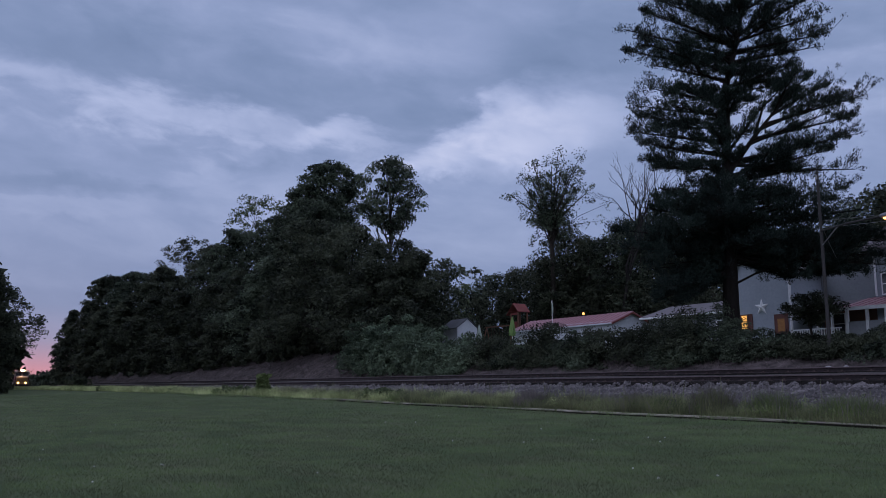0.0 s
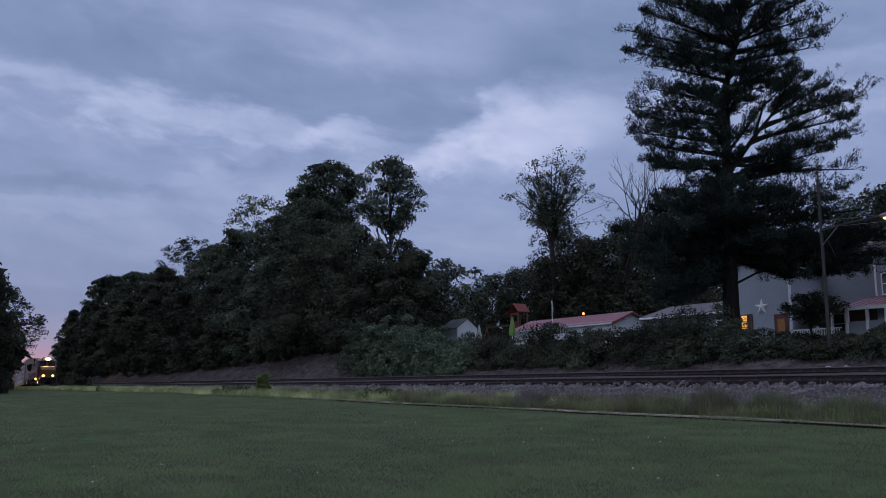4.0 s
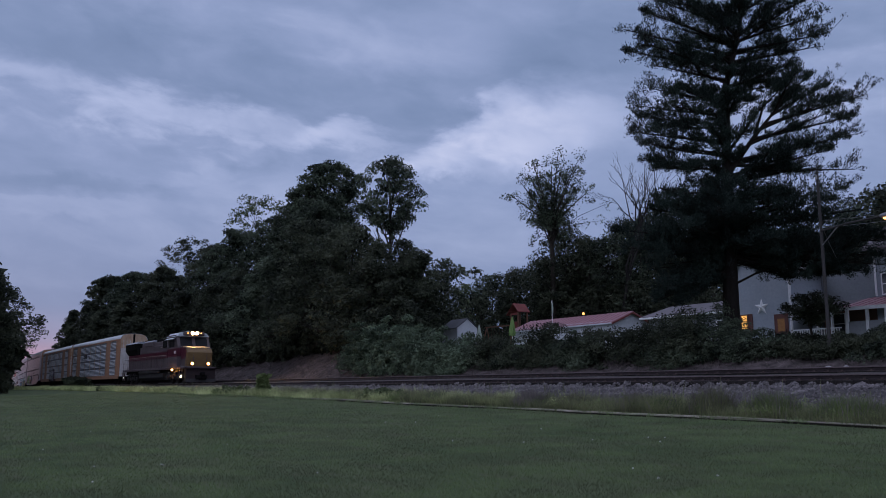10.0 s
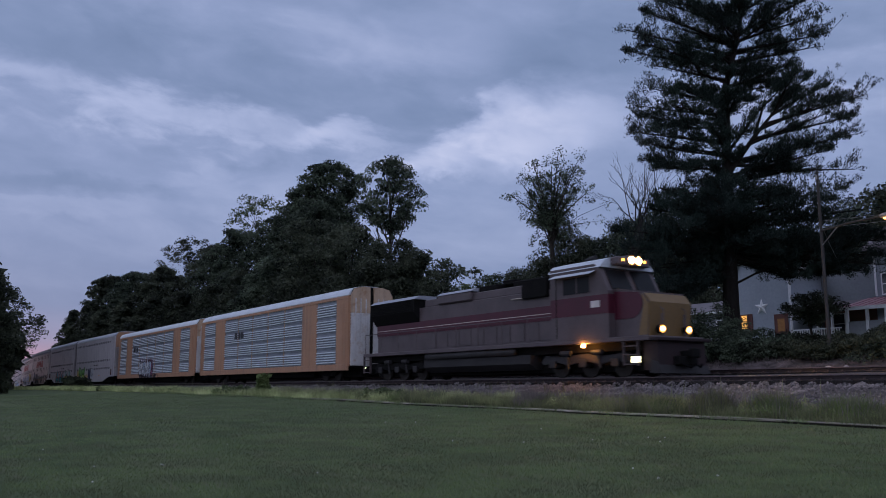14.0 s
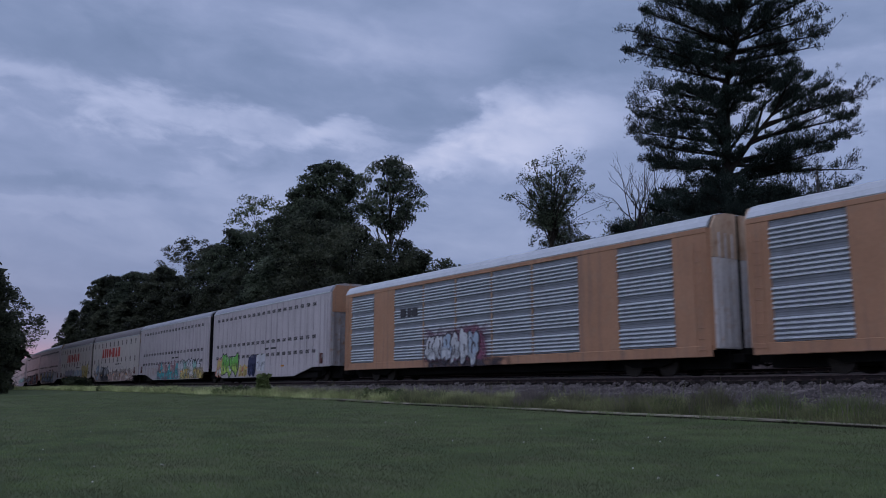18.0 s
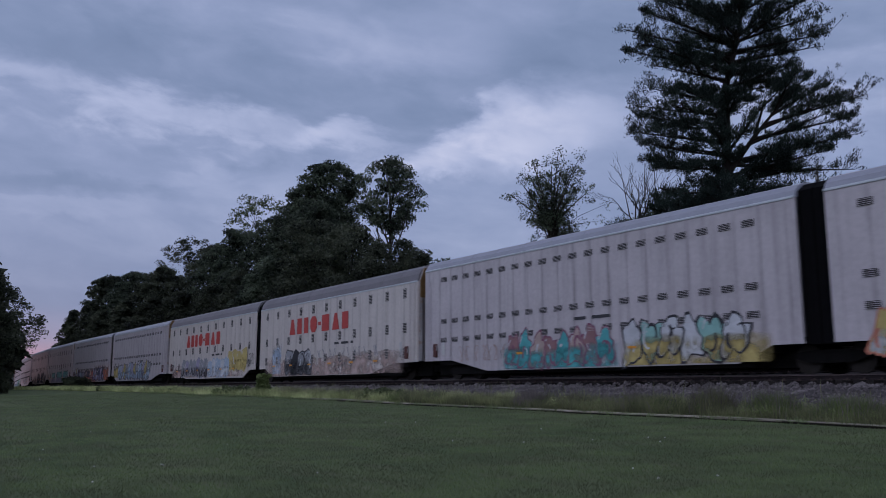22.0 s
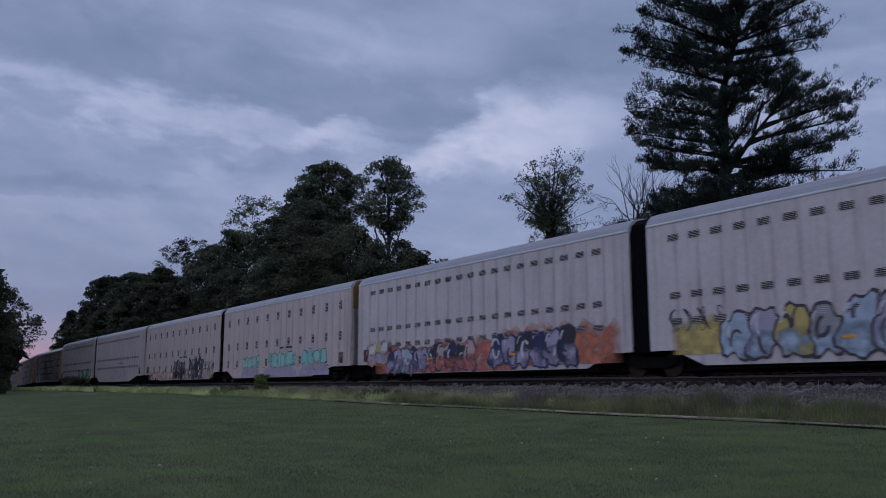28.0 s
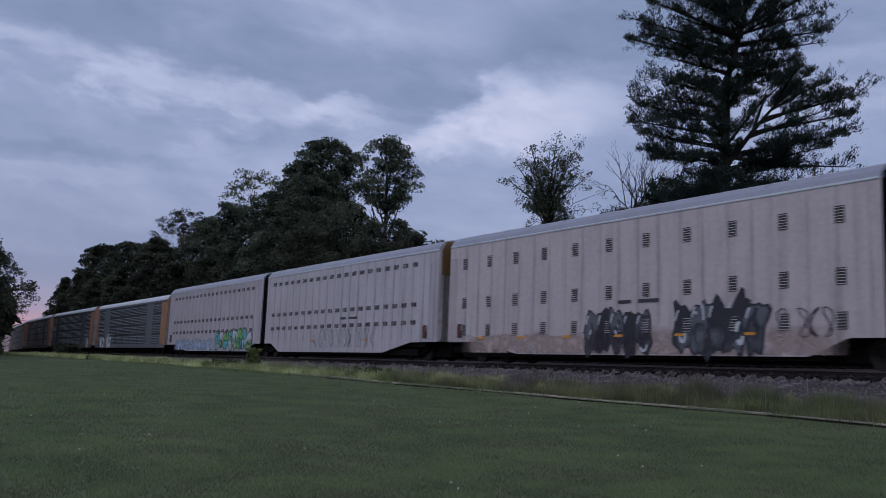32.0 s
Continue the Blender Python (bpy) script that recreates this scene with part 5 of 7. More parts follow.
# ---- trees and bushes ----
def leaves(rng, centres, radii, count, size, flat=0.8, spread=0.42, lift=0.0):
    """Small leaves in clumps, mostly face up where lift is given: vertices and triangles."""
    centres, radii = np.asarray(centres), np.asarray(radii)
    k = np.repeat(np.arange(len(centres)), count)
    n = len(k)
    d = rng.normal(size=(n, 3))
    d /= np.linalg.norm(d, axis=1)[:, None]
    if lift:
        d[:, 2] = np.where(rng.random(n) < 0.7, np.abs(d[:, 2]), d[:, 2])
    r = radii[k] * (rng.random(n) ** spread)
    p = centres[k] + d * r[:, None] * (1, 1, flat)
    up = rng.normal(size=(n, 3)) + lift * (d * 0.8 + (0, 0, 0.9))
    up /= np.linalg.norm(up, axis=1)[:, None]
    a = np.cross(up, rng.normal(size=(n, 3)))
    a /= np.linalg.norm(a, axis=1)[:, None] + 1e-9
    b = np.cross(up, a)
    s = size * rng.uniform(0.6, 1.35, n)[:, None]
    v = np.stack([p - a * s - b * s * 0.5, p - a * s * 0.55 + b * s * 0.75, p + a * s * 1.15], 1).reshape(-1, 3)
    return v, np.arange(n * 3).reshape(-1, 3)


def crown_shape(rng, n, height, radius, base, kind):
    """Clump centres inside an uneven crown."""
    out = []
    ph = rng.random(4) * 6.28
    while len(out) < n:
        h = rng.random()
        if kind == "skirt":
            e = (1 - h ** 2.6) ** 0.6 * (0.85 + 0.15 * math.sin(h * 5))
        elif kind == "vase":
            e = (0.25 + 0.75 * math.sin(math.pi * min(h * 0.75 + 0.12, 1)))
        elif kind == "lollipop":
            e = math.sqrt(max(1 - (2 * h - 1) ** 2, 0.02)) * (1.06 - 0.12 * h)
        else:
            e = math.sin(math.pi * (h * 0.9 + 0.08)) ** 0.6
        a = rng.random() * math.tau
        if kind == "lollipop":
            e *= 1 + 0.10 * math.sin(3 * a + ph[0] + 4 * h) + 0.07 * math.sin(7 * h + ph[1])
        else:
            e *= 1 + 0.18 * math.sin(2 * a + ph[0] + 3 * h) + 0.14 * math.sin(3 * a + ph[1] - 5 * h) + 0.12 * math.sin(9 * h + ph[2])
        r = radius * e * rng.random() ** 0.3
        out.append((r * math.cos(a), r * math.sin(a), base + (height - base) * h))
    return np.array(out)


def limbs(rng, bm, height, girth, lean, tips, n=12, start=0.25):
    top = Vector((lean[0], lean[1], height * 0.86))
    trunk = [Vector((0, 0, -0.4)), Vector((lean[0] * 0.1, lean[1] * 0.1, height * 0.12)), Vector((lean[0] * 0.45 + rng.normal() * 0.15, lean[1] * 0.45, height * 0.45)), top]
    tube(bm, trunk, [girth * 1.35, girth, girth * 0.65, girth * 0.12], 8)
    order = rng.permutation(len(tips))[:n]
    for i in order:
        t = Vector(tips[i])
        u = max(start, min(0.8, t.z / height - 0.22))
        h = u * height
        w = u / 0.86
        o = Vector((lean[0] * w, lean[1] * w, h * 0.98))
        m1 = o.lerp(t, 0.5) + Vector((rng.normal() * 0.25, rng.normal() * 0.25, -0.06 * (t - o).length))
        g = girth * (0.5 - 0.35 * u)
        tube(bm, [o, m1, t], [g, g * 0.6, g * 0.15], 5)
        for _ in range(2):
            e = m1.lerp(t, 0.4) + Vector(rng.normal(size=3) * 0.18 * (t - o).length)
            tube(bm, [m1, e], [g * 0.4, g * 0.08], 4, caps=False)


def tree(label, x, y, z_top, radius, kind="round", clumps=90, per=70, size=0.2, clump_r=1.0, base=0.25, girth=0.28, leaf="leaf", seed=1, bark="bark", lean=(0, 0), category="tree", heart=12):
    rng = np.random.default_rng(seed)
    g = ground_z(x, y)
    height = z_top - g
    t = thing("tree", label, category, pose(x, y, g - 0.1), group="trees beyond the track")
    c = crown_shape(rng, clumps, height - clump_r * 0.7, radius, height * base, kind)
    c[:, 0] += lean[0] * c[:, 2] / height
    c[:, 1] += lean[1] * c[:, 2] / height
    bm = BM()
    limbs(rng, bm, height, girth, lean, c, n=14)
    part("trunk", bm, bark, t)
    big = clump_r * rng.uniform(0.6, 1.25, clumps)
    v, f = leaves(rng, c, big, per, size, 0.75, 0.3, 0.9)
    # the shaded heart of the crown: larger overlapping sprays that close it
    inner = c[::2] * (0.56, 0.56, 0.96) + (0, 0, -0.3 * clump_r)
    v2, f2 = leaves(rng, inner, big[::2] * 0.9, heart, size * 2.0, 0.8, 0.5)
    part("crown", np_mesh("crown", np.concatenate([v, v2]), np.concatenate([f, f2 + len(v)]), leaf), leaf, t)
    return t


# the wood along the far side: place, top, crown radius
def build_woods():
    rows = TREES
    for i, (x, y, top, r, kind, dens, leaf) in enumerate(rows):
        s = math.hypot(x, y)
        size = 0.075 + s * 0.00062
        h = top - ground_z(x, y)
        n = int(34 + r * h * 1.7 * dens)
        base = {"skirt": 0.02, "round": 0.12, "lollipop": 0.62, "vase": 0.4}[kind]
        label = {"skirt": "dense dark-green tree, leafy to the ground", "round": "full-crowned dark-green broadleaf tree",
                 "lollipop": "tall round-crowned broadleaf tree rising above the wood", "vase": "open-crowned tree with thin foliage against the sky"}[kind]
        if kind == "lollipop":
            n = int(r * r * 8.0 * dens)
        per = (128 if y < 58 else 55) * (0.4 if dens < 0.7 else 1)
        tree(label, x, y, top, r, kind, n, int(per), size, 0.85 + 0.05 * r, base, 0.10 + h * 0.011, leaf, 100 + i, heart=0 if dens < 0.7 else 5 if kind == "lollipop" else 12)
TREES = [
    (-224.6, 42.0, 20.7, 4, "skirt", 1, "leaf_dark"),
    (-217.0, 44.0, 22.5, 5, "skirt", 1, "leaf_dark"),
    (-197.2, 44.0, 26.5, 6, "round", 1, "leaf_dark"),
    (-183.1, 46.0, 26.1, 6, "round", 1, "leaf"),
    (-156.5, 44.0, 23.8, 6, "round", 1, "leaf_dark"),
    (-160.6, 50.0, 30.2, 5.5, "vase", 0.6, "leaf_dark"),
    (-133.6, 46.0, 24.7, 6, "round", 1, "leaf_dark"),
    (-120.0, 44.0, 25.2, 5, "round", 1, "leaf"),
    (-131.3, 52.0, 33.5, 5, "vase", 0.5, "leaf_light"),
    (-103.0, 44.0, 24.5, 6, "round", 1, "leaf"),
    (-106.0, 49.0, 29.6, 4.2, "lollipop", 1.2, "leaf"),
    (-99.5, 49.0, 31.6, 4.6, "lollipop", 1.2, "leaf"),
    (-84.2, 40.0, 20.2, 5.5, "round", 1, "leaf_dark"),
    (-77.5, 41.0, 18.6, 5.0, "round", 1.2, "leaf_dark"),
    (-91.5, 43.5, 23.9, 5.0, "round", 1.2, "leaf"),
    (-83.4, 49.0, 28.3, 3.7, "lollipop", 1.0, "leaf"),
    (-69.0, 41.0, 15.9, 4.6, "round", 1.3, "leaf_dark"),
    (-65.5, 41.0, 14.2, 3.4, "round", 1.2, "leaf_dark"),
    (-67.4, 37.5, 13.4, 4, "skirt", 1, "leaf_dark"),
    (-72.6, 37.0, 12.6, 4.5, "skirt", 1, "leaf_dark"),
    (-80.3, 37.0, 14.7, 5, "skirt", 1, "leaf_dark"),
    (-91.8, 38.0, 16.9, 5, "skirt", 1, "leaf"),
    (-100.7, 38.0, 16.6, 5, "skirt", 1, "leaf_dark"),
    (-110.9, 38.0, 15.5, 5, "skirt", 1, "leaf_dark"),
    (-124.4, 38.0, 16.1, 5, "skirt", 1, "leaf_dark"),
    (-140.1, 38.0, 16.7, 5, "skirt", 1, "leaf_dark"),
    (-159.1, 38.5, 17.4, 5, "skirt", 1, "leaf_dark"),
    (-180.2, 39.0, 17.2, 5, "skirt", 1, "leaf_dark"),
    (-62.3, 37.5, 9.6, 3.2, "skirt", 1, "leaf_dark"),
    (-91.5, 62.0, 18.6, 3, "vase", 0.5, "leaf"),
    (-111.6, 80.0, 18.5, 4, "round", 0.9, "leaf_light"),
    (-80.1, 52.0, 13.7, 3.5, "round", 1, "leaf_dark"),
    (-102.0, 78.0, 19.0, 5, "round", 1, "leaf"),
    (-90.6, 74.0, 18.3, 5.5, "round", 1, "leaf_dark"),
    (-81.2, 70.0, 18.0, 5, "round", 1, "leaf_dark"),
    (-71.3, 66.0, 19.4, 6, "round", 1, "leaf_dark"),
    (-66.8, 66.0, 17.7, 5, "round", 1, "leaf_dark"),
    (-62.5, 66.0, 19.5, 5.5, "round", 1, "leaf_dark"),
    (-58.3, 66.0, 20.1, 5.5, "round", 1, "leaf"),
    (-57.0, 68.0, 21.5, 6, "round", 1, "leaf_dark"),
    (-50.5, 64.0, 17.0, 6, "round", 1, "leaf_dark"),
    (-37.0, 64.0, 16.8, 5, "round", 1, "leaf"),
    (-34.7, 64.0, 16.8, 5, "round", 1, "leaf"),
    (-38.9, 62.0, 13.5, 6, "round", 1, "leaf_dark"),
    (-42.0, 62.0, 13.0, 6, "round", 1, "leaf_dark"),
    (-44.7, 62.0, 13.8, 5, "round", 1, "leaf_dark"),
    (-97.1, 72.0, 14.9, 4, "skirt", 1, "leaf_dark"),
    (-83.1, 66.0, 13.9, 4, "skirt", 1, "leaf_dark"),
    (-72.3, 64.0, 14.0, 4.5, "skirt", 1, "leaf_dark"),
    (-63.9, 62.0, 13.0, 4.5, "skirt", 1, "leaf_dark"),
    (-58.4, 62.0, 12.9, 4.5, "skirt", 1, "leaf_dark"),
    (-53.4, 62.0, 12.9, 4.5, "skirt", 1, "leaf_dark"),
    (-69.1, 63.0, 19.3, 4.5, "round", 1, "leaf_dark"),
    (-64.6, 62.0, 17.6, 4, "round", 1, "leaf_dark"),
    (-58.3, 63.0, 19.0, 4, "round", 1, "leaf"),
]
build_woods()


# the tree on the lawn's edge, far up on the near side
tree("big dark-green maple on the lawn edge", -89.5, 6.4, 15.0, 5.7, "round", 300, 190, 0.115, 1.1, 0.10, 0.3, "leaf_dark", 7)
tree("leafy shrub at the foot of the lawn tree", -88.0, 9.6, 4.2, 1.8, "skirt", 40, 90, 0.13, 0.7, 0.02, 0.08, "leaf_dark", 8, category="shrub")


# unseen trees added past it on the near side, to shade that stretch of the line
for k, (x, y, top) in enumerate(((-110.0, 6.6, 21.0), (-121.0, 8.7, 23.0), (-133.0, 10.6, 23.0), (-146.0, 12.4, 23.0), (-160.0, 14.0, 23.0), (-176.0, 16.0, 23.0))):
    tree("dark-green broadleaf tree added out of view to shade the line", x, y, top, 5.6, "skirt", 230, 24, 0.72, 1.6, 0.04, 0.3, "leaf_dark", 300 + k)
for k in range(7):
    tree("dark-green broadleaf tree added out of view to shade the line", -113.0 - 11.5 * k, 0.1 + 1.35 * k, 25.0, 6.0, "skirt", 200, 26, 0.9, 1.8, 0.04, 0.3, "leaf_dark", 330 + k)


# ---- the white pine by the house ----
def build_pine():
    """Local x runs across the view, z up from the foot; boughs by where they leave the trunk and where their tips reach."""
    rng = np.random.default_rng(5)
    x0, y0 = -29.1, 38.0
    foot = ground_z(x0, y0) - 0.1
    t = thing("pine_tree", "tall dark white pine with tiered upswept branches", "tree", pose(x0, y0, foot, 0, 0, 55.96))
    axis = [Vector((d, 0, z - foot)) for d, z in ((0.15, foot - 0.3), (0.2, 6.0), (0.35, 12.6), (0.55, 18.1), (1.2, 20.4), (1.9, 23.3), (2.3, 26.8))]

    def along(z):
        for a, b in zip(axis, axis[1:]):
            if z <= b.z:
                return a.lerp(b, (z - a.z) / (b.z - a.z))
        return axis[-1].copy()
    bm = BM()
    tube(bm, axis, [0.50, 0.42, 0.29, 0.19, 0.14, 0.09, 0.03], 12)
    part("trunk", bm, "pinebark", t)
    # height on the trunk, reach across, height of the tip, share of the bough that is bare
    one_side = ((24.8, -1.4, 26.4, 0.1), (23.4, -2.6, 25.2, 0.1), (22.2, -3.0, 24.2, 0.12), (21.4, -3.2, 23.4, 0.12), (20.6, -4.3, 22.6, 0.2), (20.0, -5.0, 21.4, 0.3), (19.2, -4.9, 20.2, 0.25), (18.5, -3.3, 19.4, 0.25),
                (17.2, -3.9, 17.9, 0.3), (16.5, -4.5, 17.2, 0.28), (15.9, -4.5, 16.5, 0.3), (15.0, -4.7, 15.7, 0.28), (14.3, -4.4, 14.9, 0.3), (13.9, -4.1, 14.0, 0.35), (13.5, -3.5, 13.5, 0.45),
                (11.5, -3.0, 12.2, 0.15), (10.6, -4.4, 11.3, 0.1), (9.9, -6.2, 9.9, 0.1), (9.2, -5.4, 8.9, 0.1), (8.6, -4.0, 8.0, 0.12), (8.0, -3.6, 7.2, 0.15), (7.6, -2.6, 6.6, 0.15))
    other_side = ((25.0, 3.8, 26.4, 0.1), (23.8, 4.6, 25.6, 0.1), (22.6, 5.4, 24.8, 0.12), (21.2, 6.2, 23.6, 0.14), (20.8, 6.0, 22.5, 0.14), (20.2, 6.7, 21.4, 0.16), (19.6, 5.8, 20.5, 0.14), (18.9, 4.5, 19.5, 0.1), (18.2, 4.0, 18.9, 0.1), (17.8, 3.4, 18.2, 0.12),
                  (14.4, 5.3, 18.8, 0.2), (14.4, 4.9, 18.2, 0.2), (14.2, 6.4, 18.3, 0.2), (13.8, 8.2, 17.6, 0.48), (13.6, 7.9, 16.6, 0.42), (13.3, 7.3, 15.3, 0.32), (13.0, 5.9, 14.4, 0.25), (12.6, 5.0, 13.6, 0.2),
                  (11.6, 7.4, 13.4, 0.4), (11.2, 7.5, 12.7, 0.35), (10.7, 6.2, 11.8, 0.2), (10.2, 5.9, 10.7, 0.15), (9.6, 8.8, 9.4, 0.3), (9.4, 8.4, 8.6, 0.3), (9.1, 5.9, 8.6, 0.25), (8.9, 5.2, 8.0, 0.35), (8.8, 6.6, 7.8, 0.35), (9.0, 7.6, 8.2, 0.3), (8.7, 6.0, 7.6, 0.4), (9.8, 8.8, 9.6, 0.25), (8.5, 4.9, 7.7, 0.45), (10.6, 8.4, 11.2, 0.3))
    limb = [Vector((0.45, -0.2, 13.2 - foot)), Vector((1.9, -0.3, 15.2 - foot)), Vector((3.4, -0.2, 17.0 - foot))]
    bm = BM()
    tube(bm, limb, [0.15, 0.11, 0.05], 8)
    part("limb", bm, "pinebark", t)
    boughs = []
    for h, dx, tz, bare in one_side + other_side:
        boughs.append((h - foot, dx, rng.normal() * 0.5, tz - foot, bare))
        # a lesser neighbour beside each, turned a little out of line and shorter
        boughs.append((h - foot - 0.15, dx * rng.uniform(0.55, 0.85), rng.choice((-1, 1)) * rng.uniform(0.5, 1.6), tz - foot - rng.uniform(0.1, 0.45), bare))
    # boughs towards and away from the track
    for i in range(62):
        h = 8.6 + 17.0 * (i + 0.5) / 62
        reach = (3.8 - 0.11 * (h - 8)) * rng.uniform(0.55, 1.0) * (0.72 if 12.0 < h < 19.5 else 1.0)
        a = math.pi * (0.5 + i) + rng.uniform(-0.9, 0.9)
        boughs.append((h - foot, reach * math.cos(a), reach * math.sin(a), h - foot + rng.uniform(0.1, 0.9), 0.2))
    # the lowest boughs, hanging towards the house and over the yard
    for i in range(20):
        dx = rng.uniform(3.4, 8.4)
        boughs.append((rng.uniform(8.5, 10.0) - foot, dx, rng.uniform(-1.5, 1.8), rng.uniform(7.3, 10.0) - foot, 0.28))
    for i in range(12):
        boughs.append((rng.uniform(7.4, 8.3) - foot, -rng.uniform(1.2, 4.2), rng.uniform(-1.5, 1.5), rng.uniform(6.1, 7.4) - foot, 0.15))
    # the dense lower skirt
    for i in range(34):
        a = i * 2.4
        h = rng.uniform(7.9, 11.6) if math.cos(a) < 0.1 else rng.uniform(8.4, 11.8)
        reach = rng.uniform(2.4, 4.9) * (1.0 if math.cos(a) < 0 or h > 9.3 else 0.8)
        boughs.append((h - foot, reach * math.cos(a), reach * math.sin(a), h - foot + rng.uniform(-0.4, 0.7), 0.12))
    tufts, ways = [], []
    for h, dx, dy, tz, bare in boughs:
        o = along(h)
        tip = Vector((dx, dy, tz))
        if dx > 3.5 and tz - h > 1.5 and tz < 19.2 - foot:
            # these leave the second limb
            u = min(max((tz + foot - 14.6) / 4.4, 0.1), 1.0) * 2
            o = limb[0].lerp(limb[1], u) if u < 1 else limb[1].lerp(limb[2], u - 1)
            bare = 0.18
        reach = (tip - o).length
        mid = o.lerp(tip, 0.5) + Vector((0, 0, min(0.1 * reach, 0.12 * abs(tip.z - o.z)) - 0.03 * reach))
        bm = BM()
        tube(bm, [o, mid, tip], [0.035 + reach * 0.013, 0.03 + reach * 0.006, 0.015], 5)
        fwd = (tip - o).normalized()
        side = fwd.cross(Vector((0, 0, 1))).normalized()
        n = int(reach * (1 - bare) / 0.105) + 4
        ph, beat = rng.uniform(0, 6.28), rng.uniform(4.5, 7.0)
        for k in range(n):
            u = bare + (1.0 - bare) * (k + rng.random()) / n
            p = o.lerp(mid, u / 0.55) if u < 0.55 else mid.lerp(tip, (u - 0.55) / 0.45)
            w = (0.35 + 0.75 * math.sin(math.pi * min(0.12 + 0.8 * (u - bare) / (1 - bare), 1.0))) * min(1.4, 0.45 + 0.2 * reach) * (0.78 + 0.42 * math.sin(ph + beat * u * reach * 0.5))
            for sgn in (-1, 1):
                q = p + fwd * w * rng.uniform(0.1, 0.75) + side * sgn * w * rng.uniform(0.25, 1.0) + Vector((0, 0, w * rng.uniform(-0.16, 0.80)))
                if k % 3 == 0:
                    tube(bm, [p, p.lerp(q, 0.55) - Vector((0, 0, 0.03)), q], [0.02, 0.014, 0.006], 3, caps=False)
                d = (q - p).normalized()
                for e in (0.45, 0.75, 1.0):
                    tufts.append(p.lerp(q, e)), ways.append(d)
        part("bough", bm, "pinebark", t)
    # each tuft a burst of needles along its twig, the tips turned up
    q, w = np.array([tuple(c) for c in tufts]), np.array([tuple(c) for c in ways])
    gap = np.array([noise.noise(Vector(tuple(c)) * 0.75) + 0.6 * noise.noise(Vector(tuple(c)) * 1.9) for c in q])
    q, w = q[gap > -0.20], w[gap > -0.20]
    per = 14
    k = np.repeat(np.arange(len(q)), per)
    n = len(k)
    a = rng.normal(size=(n, 3)) * 0.62 + w[k] * 0.65 + (0, 0, 0.75)
    a /= np.linalg.norm(a, axis=1)[:, None]
    b = np.cross(a, rng.normal(size=(n, 3)))
    b /= np.linalg.norm(b, axis=1)[:, None]
    ln = rng.uniform(0.10, 0.175, n)[:, None]
    p = q[k] + rng.normal(size=(n, 3)) * 0.085
    v = np.stack([p - b * 0.025, p + b * 0.025, p + a * ln], 1).reshape(-1, 3)
    part("needles", np_mesh("needles", v, np.arange(n * 3).reshape(-1, 3), "needle"), "needle", t)
    # a dead stub, a broken limb and bare twigs in the skirt
    for pts, rad in ((((0.3, 12.0), (-2.2, 12.0), (-3.5, 12.3)), 0.07), (((1.9, 15.3), (2.3, 16.4), (2.6, 17.4)), 0.08),
                     (((0.6, 8.0), (2.0, 8.9), (3.2, 9.5)), 0.045), (((0.3, 7.0), (1.5, 7.6), (2.9, 8.1)), 0.07)):
        bm = BM()
        tube(bm, [(d, -0.3, z - foot) for d, z in pts], [rad, rad * 0.8, rad * 0.35], 6)
        part("dead_branch", bm, "pinebark", t)


build_pine()
tree("dark evergreen shrub before the porch", -29.0, 45.4, 7.3, 1.5, "round", 44, 120, 0.07, 0.5, 0.45, 0.08, "leaf_dark", 312, category="shrub")
tree("tall dark broadleaf tree behind the house", -30.0, 63.0, 16.0, 5.2, "round", 130, 130, 0.17, 1.3, 0.3, 0.25, "leaf_dark", 313)
tree("dark maple at the edge of the house yard", -19.6, 43.5, 13.0, 4.0, "round", 120, 150, 0.10, 1.0, 0.60, 0.22, "leaf_dark", 311)


# ---- bushes on the bank ----
def bush(label, x, y, w, d, h, leaf="leaf_dark", seed=1, size=0.1, n=40, per=90, name="bush"):
    rng = np.random.default_rng(seed)
    g = ground_z(x, y)
    t = thing(name, label, "bush", pose(x, y, g), group="bushes along the bank")
    c = np.stack([rng.uniform(-w, w, n), rng.uniform(-d, d, n), rng.random(n)], 1)
    c[:, 2] = c[:, 2] * h * np.sqrt(np.maximum(1 - (c[:, 0] / w) ** 2 * 0.75, 0.05)) * (0.8 + 0.2 * np.sin(c[:, 0] * 2 + seed))
    for k in range(n):
        c[k, 2] += ground_z(x + c[k, 0], y + c[k, 1]) - g
    bm = BM()
    for k in range(5):
        e = c[rng.integers(n)]
        tube(bm, [(e[0] * 0.3, e[1] * 0.3, -0.1), tuple(e)], [0.04, 0.012], 4)
    part("stem", bm, "bark", t)
    v, f = leaves(rng, c, rng.uniform(0.25, 0.6, n) * min(h, 1.6) ** 0.5, per, size, 0.8, 0.35, 0.8)
    part("foliage", np_mesh("foliage", v, f, leaf), leaf, t)
    return t


